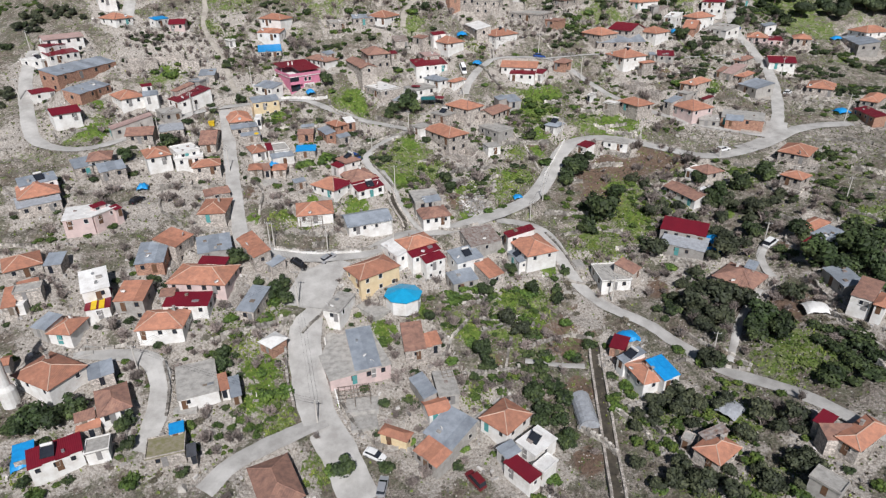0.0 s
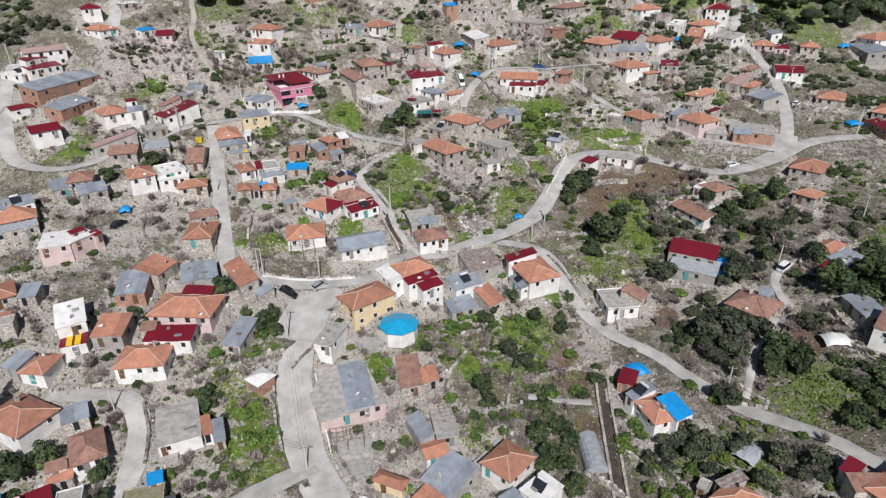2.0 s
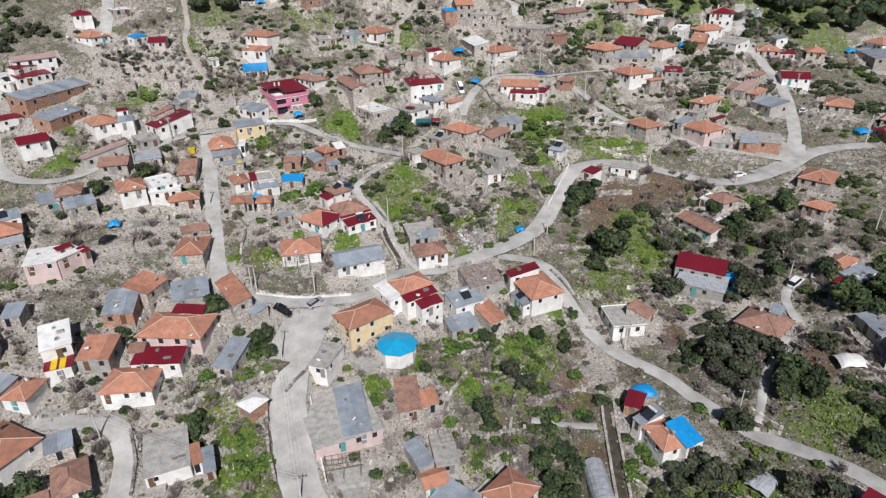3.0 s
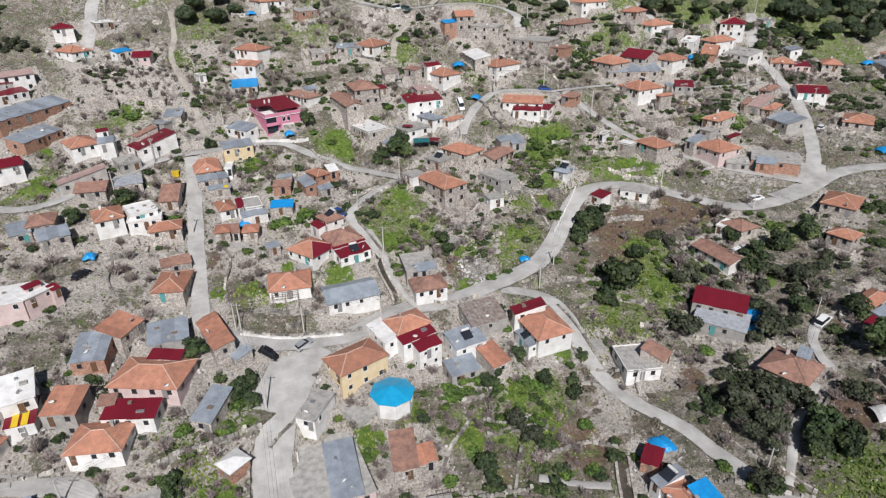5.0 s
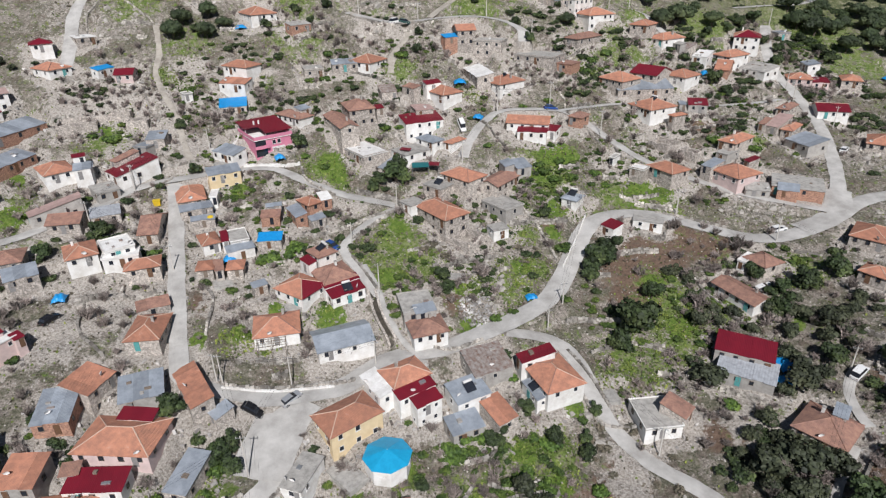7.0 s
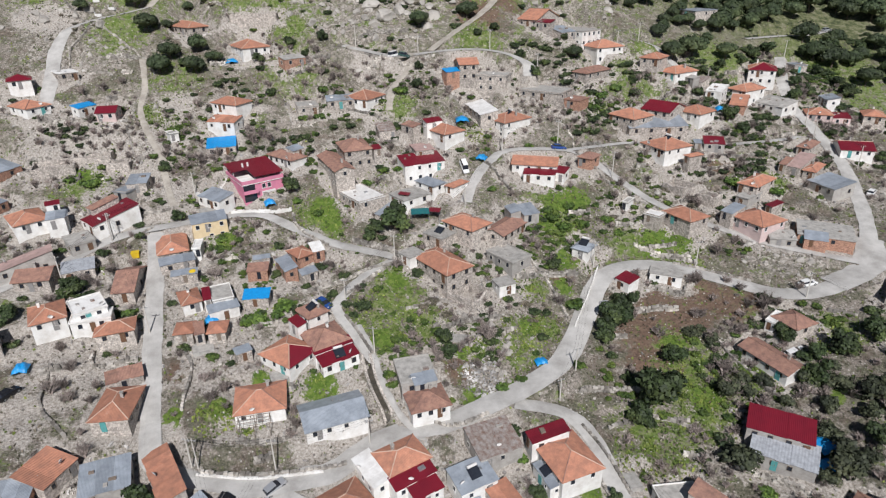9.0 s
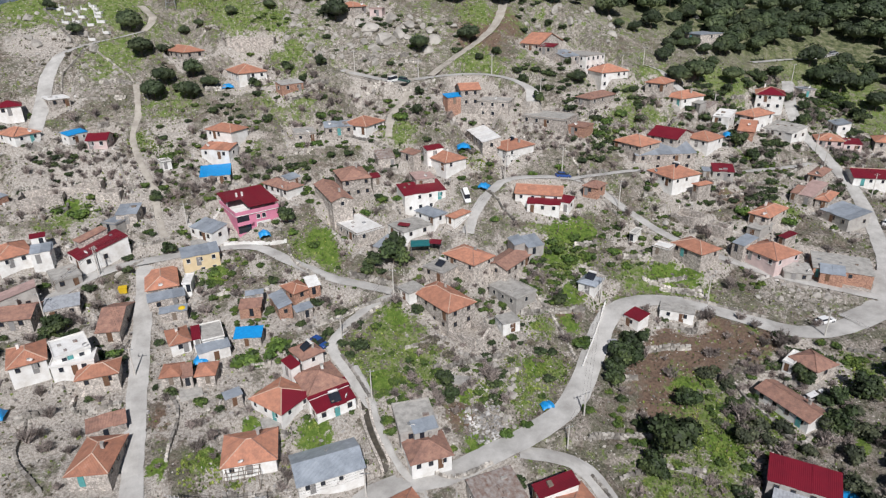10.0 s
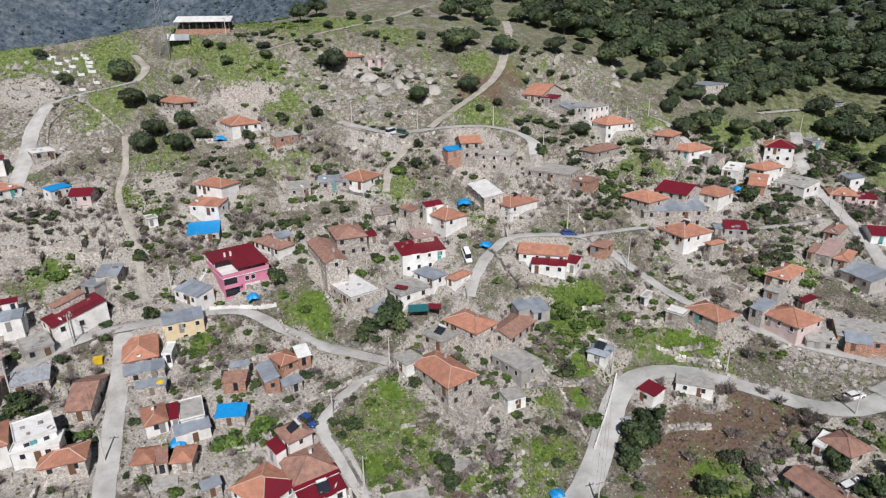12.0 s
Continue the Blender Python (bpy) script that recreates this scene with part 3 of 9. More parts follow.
plot(-79.2, 201.5, 23.4, -18, 4.3, 4.9, "flat", "G", "c")
plot(-79.2, 191.8, 20.1, -41, 6.9, 11.5, "shed", "R", "w")
plot(-81.9, 194.2, 22.1, -38, 3.3, 6.9, "shed", "B", "s")
plot(-91.0, 189.7, 24.3, 31, 3.1, 2.2, "shed", "R", "w")
plot(-89.0, 186.7, 22.3, 24, 4.1, 3.9, "shed", "G", "w")
plot(-48.8, 208.9, 24.9, 36, 11.0, 12.0, "hip", "R", "p", "pink")
plot(-56.9, 201.2, 21.3, -34, 8.6, 5.0, "shed", "G", "w")
plot(-56.0, 191.5, 19.1, 27, 8.3, 4.6, "shed", "G", "y")
plot(-60.2, 220.5, 29.3, 15, 7.8, 6.5, "shed", "U", "s")
plot(-60.1, 233.8, 38.2, -27, 9.9, 7.0, "hip", "T", "w")
plot(-60.9, 227.8, 34.2, -14, 8.8, 4.9, "shed", "T", "w")
plot(-73.9, 222.1, 32.4, 39, 2.7, 3.4, "flat", "C", "w")
plot(-42.0, 217.9, 26.7, -39, 10.8, 5.7, "hip", "B", "w")
plot(-39.6, 218.1, 28.4, 52, 4.2, 3.2, "shed", "G", "s")
plot(-39.2, 237.1, 36.4, 18, 6.3, 7.8, "flat", "C", "s")
plot(-29.4, 237.9, 37.6, 14, 8.2, 4.5, "shed", "G", "s")
plot(-22.4, 240.9, 37.8, -30, 8.8, 9.6, "hip", "T", "w")
plot(-15.6, 228.4, 31.0, 16, 5.0, 5.9, "shed", "X", "s")
plot(-8.3, 228.6, 31.8, -49, 5.8, 3.2, "shed", "B", "s")
plot(-23.7, 220.1, 28.5, 21, 8.2, 10.3, "hip", "B", "s")
plot(-17.4, 217.9, 28.4, 21, 2.3, 2.9, "shed", "R", "s")
plot(-28.2, 214.0, 25.8, -64, 16.7, 5.8, "gable", "B", "s")
plot(-21.0, 205.2, 20.0, -52, 12.2, 8.0, "flat", "W", "s")
plot(-5.3, 216.6, 25.0, 23, 11.8, 6.5, "shed", "R", "w")
plot(-5.1, 221.6, 27.4, 17, 5.6, 6.7, "flat", "P", "s")
plot(1.4, 227.1, 30.8, -52, 9.6, 7.8, "hip", "T", "w")
plot(-2.0, 228.3, 33.0, 25, 5.2, 3.0, "shed", "R", "w")
plot(-8.0, 205.0, 19.7, -52, 7.2, 8.8, "flat", "C", "w")
plot(-2.7, 209.0, 21.6, -45, 7.5, 5.0, "hip", "G", "w")
plot(-13.3, 198.4, 17.3, -36, 4.4, 5.8, "shed", "G", "s")
plot(12.4, 238.1, 34.0, -76, 15.9, 5.6, "shed", "W", "s")
plot(20.2, 234.2, 32.1, -52, 8.4, 11.1, "hip", "T", "w", "solar")
plot(4.3, 208.5, 21.1, -42, 3.2, 6.7, "hip", "T", "w")
plot(26.2, 217.6, 24.0, -14, 12.6, 8.0, "gable", "T", "w")
plot(26.6, 212.2, 22.4, -14, 8.6, 3.4, "shed", "R", "w")
plot(32.4, 214.0, 22.2, -33, 4.1, 4.0, "shed", "R", "w")
plot(41.0, 218.4, 25.0, -38, 4.7, 5.6, "hip", "B", "b")
plot(18.2, 199.7, 17.0, -77, 5.4, 3.0, "shed", "G", "c")
plot(21.9, 199.5, 16.6, 20, 4.5, 5.3, "shed", "G", "c")
plot(15.9, 194.5, 14.7, 52, 11.6, 6.4, "gable", "B", "s")
plot(6.3, 192.9, 16.7, -45, 10.2, 7.6, "hip", "T", "s")
plot(0.0, 191.2, 14.8, -42, 6.4, 6.6, "flat", "C", "s", "solar")
plot(-7.0, 184.6, 12.6, -50, 4.6, 4.8, "flat", "C", "w")
plot(0.2, 181.3, 12.0, -52, 13.4, 8.1, "hip", "T", "s")
plot(49.1, 205.4, 16.7, -38, 1.7, 4.3, "flat", "C", "w")
plot(57.6, 239.0, 31.4, -55, 10.2, 9.4, "hip", "T", "s")
plot(68.9, 243.7, 32.2, -44, 9.5, 11.1, "gable", "R", "s")
plot(64.3, 238.0, 28.8, 4, 18.1, 9.9, "shed", "G", "s")
plot(79.5, 244.9, 30.9, -52, 8.6, 8.9, "hip", "T", "w")
plot(65.0, 226.8, 25.6, -63, 10.0, 10.8, "hip", "T", "w")
plot(70.8, 220.8, 24.1, -64, 2.6, 5.5, "hip", "T", "s")
plot(80.5, 231.3, 24.7, -14, 5.9, 5.2, "shed", "R", "c")
plot(75.1, 229.7, 25.1, -6, 2.2, 2.7, "shed", "G", "c")
plot(97.7, 255.4, 31.1, -30, 5.1, 12.8, "gable", "T", "b")
plot(110.5, 257.6, 29.8, -63, 11.2, 7.5, "shed", "C", "w")
plot(131.1, 262.5, 30.2, -99, 8.0, 4.3, "shed", "G", "w")
plot(124.0, 255.2, 27.2, -20, 8.2, 7.6, "hip", "T", "p")
plot(129.8, 252.6, 26.2, -12, 5.6, 4.6, "shed", "R", "p")
plot(90.8, 258.4, 34.4, -40, 5.2, 6.8, "shed", "W", "w")
plot(86.6, 262.2, 36.6, -48, 4.0, 6.0, "shed", "X", "s")
plot(-119.4, 233.8, 45.6, 32, 6.4, 6.2, "hip", "R", "w")
plot(124.6, 234.6, 21.6, -14, 9.6, 8.8, "gable", "T", "w", "vR")
plot(111.1, 235.2, 22.3, -45, 4.1, 9.6, "hip", "B", "s")
plot(103.7, 225.0, 19.7, -51, 4.5, 10.0, "shed", "P", "s")
plot(107.0, 223.1, 19.1, -44, 3.8, 9.8, "hip", "T", "s")
plot(99.3, 224.4, 20.2, -47, 2.1, 5.3, "shed", "B", "s")
plot(108.1, 215.6, 16.8, -73, 9.3, 7.5, "shed", "G", "c")
plot(85.9, 212.9, 19.0, -50, 5.7, 11.3, "hip", "T", "s")
plot(82.0, 208.3, 16.7, -51, 3.7, 7.2, "flat", "C", "c")
plot(61.6, 197.8, 15.9, -60, 9.2, 7.3, "hip", "T", "s")
plot(54.1, 198.6, 15.7, -43, 4.3, 3.8, "flat", "W", "s")
plot(79.9, 197.3, 14.7, -62, 9.6, 9.5, "hip", "T", "p")
plot(74.5, 200.1, 15.6, -58, 3.4, 5.6, "shed", "G", "s")
plot(87.1, 204.1, 15.3, -69, 2.3, 4.0, "shed", "R", "s")
plot(95.4, 194.0, 12.4, -26, 12.6, 10.4, "flat", "C", "b")
plot(83.8, 192.3, 11.7, -12, 6.3, 4.3, "shed", "C", "c")
plot(173.2, 262.9, 27.8, -74, 9.5, 13.2, "hip", "T", "w")
plot(164.7, 254.4, 25.1, -103, 21.5, 7.5, "shed", "G", "c")
plot(131.2, 216.1, 16.5, -34, 8.5, 10.6, "hip", "T", "s")
plot(143.3, 205.5, 14.7, -44, 5.5, 13.1, "hip", "T", "s")
plot(134.2, 192.1, 13.3, -90, 11.4, 4.0, "shed", "R", "b")
plot(141.3, 253.9, 26.7, -24, 6.7, 8.4, "hip", "T", "s")
plot(-62.9, 185.2, 15.6, 24, 7.0, 11.2, "hip", "T", "s")
plot(-59.5, 178.8, 14.4, 26, 7.6, 3.2, "shed", "G", "s")
plot(-56.7, 175.0, 13.1, 18, 5.6, 2.3, "shed", "G", "s")
plot(-56.4, 184.0, 15.8, 11, 2.0, 5.1, "flat", "W", "w")
plot(-39.7, 169.6, 10.3, 6, 5.6, 3.6, "shed", "U", "s")
plot(-53.5, 168.2, 11.0, 30, 4.4, 6.8, "hip", "T", "w")
plot(-49.9, 168.4, 11.1, 23, 1.7, 4.4, "shed", "R", "w")
plot(-47.3, 169.9, 10.9, 25, 4.4, 6.9, "flat", "C", "w")
plot(-45.7, 165.6, 9.8, 29, 6.3, 2.9, "shed", "G", "w")
plot(-51.6, 159.4, 8.8, 11, 4.0, 4.8, "hip", "T", "s")
plot(-45.3, 160.2, 8.4, 9, 4.0, 4.8, "hip", "T", "s")
plot(-48.8, 159.3, 8.4, 21, 2.1, 4.0, "shed", "B", "s")
plot(-39.1, 154.9, 6.3, 35, 3.3, 2.2, "shed", "G", "s")
plot(-67.7, 172.9, 12.9, 10, 4.8, 12.5, "gable", "B", "s")
plot(-77.5, 158.6, 13.4, 32, 6.6, 8.2, "hip", "T", "w")
plot(-70.7, 160.9, 13.7, 38, 6.2, 7.0, "flat", "W", "w")
plot(-68.9, 158.5, 12.4, 19, 7.5, 4.1, "flat", "W", "w")
plot(-64.2, 157.5, 10.6, 20, 7.5, 5.6, "hip", "T", "s")
plot(-58.9, 147.6, 6.2, 28, 6.4, 3.5, "shed", "B", "s")
plot(-57.1, 140.6, 5.4, 6, 6.9, 9.4, "hip", "T", "s")
plot(-86.5, 151.3, 11.8, 35, 6.4, 4.9, "shed", "G", "s")
plot(-91.4, 156.1, 13.3, 22, 6.1, 7.2, "hip", "B", "s")
plot(-94.9, 152.7, 12.2, 38, 4.4, 5.5, "shed", "G", "s")
plot(-86.4, 171.2, 15.4, 11, 7.6, 7.4, "gable", "B", "s")
plot(-90.1, 173.6, 16.7, -55, 4.5, 11.6, "shed", "P", "c")
plot(-82.8, 183.0, 18.2, 42, 5.5, 6.9, "flat", "C", "c")
plot(-96.1, 187.0, 22.1, 43, 7.4, 9.3, "hip", "T", "w")
plot(-89.0, 187.5, 22.2, 28, 4.0, 3.0, "shed", "G", "w")
plot(-108.3, 173.4, 21.0, 41, 7.6, 7.0, "gable", "G", "w", "vR")
plot(-107.8, 187.2, 24.0, 77, 13.3, 6.0, "shed", "G", "b")
plot(-113.9, 196.6, 28.5, 71, 23.0, 7.0, "shed", "G", "b")
plot(-124.7, 203.4, 34.2, 70, 7.6, 3.0, "shed", "R", "w")
plot(-124.0, 208.5, 35.9, 44, 12.2, 6.0, "gable", "P", "w")
plot(-122.0, 202.6, 31.9, 56, 10.0, 4.0, "shed", "R", "w")
plot(-119.6, 183.7, 24.1, 47, 6.4, 3.5, "shed", "R", "w")
plot(-128.2, 201.3, 30.7, 79, 8.0, 7.8, "flat", "W", "w")
plot(-32.7, 183.2, 13.9, -47, 5.9, 4.5, "hip", "T", "b")
plot(-29.1, 184.3, 14.3, 27, 2.9, 4.1, "shed", "W", "b")
plot(-35.3, 179.5, 12.6, -60, 7.7, 3.2, "shed", "G", "b")
plot(-30.1, 177.7, 11.6, 34, 4.0, 2.5, "shed", "G", "s")
plot(-41.1, 177.3, 12.8, 7, 4.7, 3.4, "shed", "B", "b")
plot(-41.0, 180.5, 13.9, 14, 3.9, 1.8, "shed", "G", "s")
plot(-27.4, 166.0, 8.5, -48, 5.8, 5.3, "hip", "B", "w", "solar")
plot(-29.8, 162.4, 7.9, -50, 4.3, 2.3, "shed", "R", "w")
plot(-30.4, 155.8, 5.3, -34, 8.9, 8.2, "hip", "T", "w", "uR")
plot(-24.0, 160.2, 5.9, 33, 8.2, 8.4, "hip", "B", "s")
plot(-22.0, 156.9, 5.6, 33, 8.4, 2.4, "shed", "R", "w")
plot(-20.6, 154.7, 4.6, 33, 8.0, 3.6, "shed", "R", "w")
plot(-33.5, 144.9, 2.7, 13, 9.4, 8.5, "hip", "T", "w")
plot(-20.2, 143.3, 0.7, 22, 11.8, 8.2, "gable", "G", "w")
plot(-5.4, 152.6, 2.6, 14, 7.2, 8.6, "flat", "C", "c")
plot(-3.6, 149.4, 2.9, 18, 4.6, 3.0, "shed", "G", "c")
plot(-3.1, 146.6, 0.6, 18, 7.9, 7.0, "hip", "B", "w")
plot(64.6, 212.6, 18.8, -50, 6.6, 5.4, "flat", "C", "s", "ruin")
plot(71.6, 208.4, 17.2, -48, 5.4, 4.2, "flat", "C", "s", "ruin")
plot(-79.3, 174.6, 15.2, 26, 6.6, 4.6, "shed", "L", "s")
plot(34.4, 188.6, 11.6, -37, 4.7, 5.2, "hip", "G", "w")
plot(15.9, 185.2, 11.6, -51, 9.0, 6.6, "flat", "C", "c")
plot(5.8, 174.6, 8.0, -40, 7.6, 6.4, "flat", "C", "s", "ruin")
plot(14.0, 176.4, 9.0, 22, 4.4, 4.0, "flat", "C", "w")
plot(42.5, 178.7, 7.8, -56, 4.2, 3.8, "shed", "R", "w")
plot(52.1, 180.7, 8.5, -22, 7.4, 4.0, "flat", "C", "w")
plot(74.1, 164.6, 5.1, -66, 6.4, 6.5, "hip", "B", "s")
plot(66.0, 156.2, 1.9, -65, 11.9, 6.0, "gable", "B", "w")
plot(70.9, 166.1, 4.8, -48, 2.1, 5.6, "flat", "W", "w")
plot(101.5, 170.1, 8.8, -41, 8.3, 10.0, "hip", "T", "s")
plot(94.4, 156.0, 6.5, -52, 6.0, 5.9, "hip", "T", "s")
plot(-92.6, 118.0, 2.4, 35, 7.6, 7.6, "hip", "T", "s")
plot(-85.3, 118.2, 2.4, 10, 3.7, 4.6, "shed", "G", "s")
plot(-87.5, 111.1, 0.8, 33, 4.0, 2.2, "shed", "T", "s")
plot(-86.4, 109.2, 0.9, 23, 5.2, 3.5, "flat", "C", "s")
plot(-89.5, 107.5, -0.9, 22, 2.6, 6.7, "shed", "T", "s")
plot(-87.3, 106.6, -1.1, 9, 2.7, 2.3, "flat", "W", "w")
plot(-73.7, 111.3, 0.8, 29, 5.4, 7.4, "shed", "W", "w")
plot(-72.1, 108.5, -2.2, 19, 4.8, 6.1, "shed", "R", "w", "yellow")
plot(-65.4, 110.2, -1.2, 2, 6.2, 6.4, "shed", "T", "c")
plot(-65.8, 122.0, 1.5, 10, 6.2, 7.8, "shed", "G", "b")
plot(-63.2, 128.0, 2.5, 74, 7.0, 6.1, "shed", "T", "s")
plot(-53.8, 127.5, 1.1, 21, 7.6, 6.5, "shed", "G", "c")
plot(-45.4, 129.0, 0.2, -55, 12.7, 4.4, "shed", "T", "s")
plot(-53.6, 118.3, -1.3, -4, 13.5, 9.1, "hip", "T", "p")
plot(-52.3, 121.9, -0.1, -6, 6.5, 2.8, "shed", "R", "s")
plot(-59.2, 111.9, -2.3, 11, 3.1, 2.7, "shed", "B", "s")
plot(-54.4, 110.2, -3.2, 1, 9.5, 4.5, "shed", "R", "w")
plot(-57.7, 105.1, -4.3, 6, 9.6, 7.6, "hip", "T", "w")
plot(-75.6, 102.0, -3.6, -5, 5.2, 6.3, "hip", "T", "w")
plot(-79.5, 102.0, -3.0, -21, 3.9, 4.6, "shed", "G", "c")
plot(-73.7, 90.9, -6.0, -25, 10.5, 8.1, "hip", "T", "w", "mosque")
plot(-65.1, 92.2, -7.3, 29, 4.4, 4.1, "shed", "G", "s")
plot(-60.8, 86.8, -9.4, 31, 5.7, 8.1, "hip", "B", "w")
plot(-63.9, 82.7, -9.8, 30, 3.3, 2.4, "shed", "B", "s")
plot(-62.8, 81.4, -10.8, 20, 4.0, 2.2, "shed", "T", "s")
plot(-65.6, 75.6, -11.1, 32, 8.1, 4.2, "shed", "R", "w")
plot(-59.8, 78.0, -11.8, 21, 3.9, 3.7, "flat", "C", "w")
plot(-71.6, 76.4, -11.9, 27, 3.2, 3.6, "shed", "U", "s")
plot(-82.8, 93.0, -5.3, 20, 1.6, 3.2, "gable", "T", "s")
plot(-41.9, 113.7, -5.7, -13, 4.3, 8.2, "shed", "G", "s")
plot(-35.5, 103.3, -8.4, -36, 4.2, 4.6, "hip", "W", "b")
plot(-39.2, 124.6, -1.9, -43, 3.0, 3.8, "shed", "G", "s")
plot(-17.2, 125.8, -4.0, -52, 7.6, 11.2, "hip", "T", "y")
plot(-12.3, 132.1, -2.5, -57, 8.2, 3.5, "shed", "W", "w")
plot(-7.2, 134.4, -1.6, 33, 8.4, 6.8, "hip", "T", "w")
plot(-5.2, 130.4, -2.4, 33, 8.0, 3.0, "shed", "R", "w")
plot(-3.0, 128.4, -3.2, 33, 5.6, 3.0, "shed", "R", "w")
plot(-20.1, 104.1, -11.9, 24, 12.9, 15.7, "flat", "C", "p")
plot(-17.2, 103.2, -11.6, 17, 5.4, 11.5, "shed", "G", "p")
plot(-7.1, 107.8, -11.7, 10, 4.6, 8.3, "shed", "B", "s")
plot(-3.5, 107.2, -11.8, 18, 4.3, 4.1, "shed", "T", "s")
plot(-23.6, 115.2, -6.9, -18, 4.2, 8.2, "flat", "C", "w", "dish")
plot(8.9, 139.6, -3.5, 22, 8.6, 7.4, "shed", "X", "c")
plot(18.6, 139.7, -2.4, -76, 3.4, 7.3, "shed", "R", "w")
plot(21.6, 136.1, -3.8, -68, 10.5, 8.7, "hip", "T", "w")
plot(17.9, 133.5, -5.6, -69, 6.3, 2.8, "shed", "G", "w", "solar")
plot(4.8, 132.5, -4.9, 28, 7.4, 5.6, "shed", "G", "w")
plot(10.4, 129.2, -7.1, 33, 4.6, 6.6, "shed", "T", "s")
plot(3.9, 126.4, -7.4, 24, 6.6, 4.6, "shed", "G", "c")
plot(39.7, 128.5, -7.5, 6, 7.4, 8.3, "flat", "C", "w")
plot(43.5, 128.4, -6.2, 48, 4.4, 5.3, "shed", "B", "s")
plot(36.7, 106.4, -12.3, -28, 3.4, 4.2, "shed", "R", "b")
plot(39.3, 97.2, -12.2, -72, 7.2, 5.2, "hip", "T", "w")
plot(37.7, 101.3, -11.8, -66, 2.5, 5.5, "shed", "G", "w", "solar")
plot(42.5, 96.4, -11.3, 25, 4.1, 5.7, "shed", "U", "w")
plot(60.1, 139.6, -1.3, -28, 10.9, 6.0, "shed", "R", "c")
plot(59.0, 135.4, -3.2, -31, 10.6, 5.9, "shed", "L", "c")
plot(88.7, 134.7, 1.9, -56, 4.2, 9.6, "hip", "T", "w")
plot(89.1, 129.1, 1.8, -69, 4.4, 5.8, "shed", "G", "w")
plot(85.4, 127.6, 0.6, -59, 3.0, 3.8, "shed", "R", "s")
plot(67.1, 121.4, -4.6, -48, 9.1, 9.4, "hip", "B", "s")
plot(69.8, 122.8, -2.9, -39, 2.4, 3.4, "shed", "G", "s")
plot(85.0, 114.0, -0.8, -89, 8.2, 4.5, "shed", "G", "c")
plot(84.7, 105.9, 0.5, -45, 4.0, 7.3, "shed", "B", "w")
plot(86.0, 102.6, 0.6, -44, 2.4, 6.3, "hip", "T", "w")
plot(46.3, 77.8, -13.2, -53, 5.3, 6.9, "hip", "T", "s")
plot(64.3, 75.6, -8.0, -2, 5.3, 3.3, "shed", "B", "s")
plot(68.1, 75.4, -7.6, -58, 4.1, 9.7, "hip", "T", "s")
plot(63.8, 78.8, -8.1, -53, 2.5, 3.6, "shed", "R", "s")
plot(58.7, 67.5, -9.6, -51, 4.7, 3.5, "flat", "C", "c")
plot(46.7, 80.7, -12.9, -72, 2.2, 4.8, "shed", "X", "s")
plot(42.6, 81.0, -13.9, -38, 1.9, 2.4, "flat", "C", "s")
plot(-47.9, 93.2, -10.1, 23, 7.4, 10.6, "flat", "C", "w")
plot(-42.5, 92.2, -10.4, 25, 1.7, 4.4, "shed", "T", "w")
plot(-40.1, 91.3, -10.9, 22, 2.0, 5.2, "shed", "G", "s")
plot(-48.0, 82.2, -12.3, 22, 2.5, 2.5, "shed", "U", "s")
plot(-48.7, 78.9, -13.0, 18, 6.4, 5.0, "flat", "K", "s")
plot(-44.1, 78.1, -13.5, 21, 1.6, 2.7, "shed", "D", "s")
plot(-29.0, 74.0, -16.5, 29, 7.2, 10.7, "hip", "B", "p")
plot(-9.4, 84.8, -16.1, -24, 6.1, 2.8, "hip", "T", "y")
plot(-2.0, 91.3, -15.5, 21, 4.8, 4.3, "gable", "T", "w")
plot(-4.7, 95.7, -14.4, -63, 7.1, 3.1, "shed", "G", "c")
plot(-0.2, 97.2, -14.8, 11, 4.3, 7.8, "flat", "C", "c")
plot(0.6, 86.2, -16.8, -40, 7.0, 7.7, "shed", "G", "c")
plot(-2.6, 80.9, -17.2, -44, 6.0, 4.1, "shed", "T", "c")
plot(11.1, 88.5, -15.6, -43, 6.9, 7.8, "hip", "T", "w")
plot(16.2, 82.7, -16.1, -48, 4.8, 6.2, "flat", "W", "w", "solar")
plot(17.1, 77.6, -16.4, -46, 2.5, 4.1, "flat", "W", "w")
plot(13.0, 76.8, -16.7, -49, 6.3, 3.1, "flat", "R", "w")
plot(11.0, 80.8, -16.7, -62, 3.4, 3.3, "shed", "G", "w")
plot(-101.2, 142.4, 9.4, 34, 9.2, 10.2, "hip", "T", "s")
plot(-98.7, 137.8, 8.2, 36, 9.4, 5.2, "shed", "L", "s")
plot(-102.2, 144.7, 10.9, 38, 8.5, 4.7, "shed", "G", "w")
plot(-86.1, 132.4, 7.6, 21, 6.5, 8.2, "flat", "W", "p")
plot(-82.3, 134.1, 8.6, 56, 3.3, 1.8, "shed", "R", "p")
plot(-81.6, 133.4, 7.7, 61, 6.0, 3.7, "flat", "W", "p")
plot(-78.7, 135.0, 7.5, 57, 1.9, 2.4, "shed", "R", "p")
plot(-16.4, 92.4, -16.0, 8, 6.3, 3.8, "flat", "C", "c", "yard")
plot(-15.7, 88.5, -16.9, 12, 5.1, 3.7, "flat", "C", "c", "yard")
plot(-16.5, 116.9, -9.6, -45, 6.8, 4.2, "flat", "C", "c", "yard")
plot(-48.4, 87.5, -12.5, 14, 4.2, 1.9, "flat", "C", "c", "yard")
plot(-57.6, 198.5, 18.9, 26, 5.7, 3.2, "flat", "C", "w", "yard")
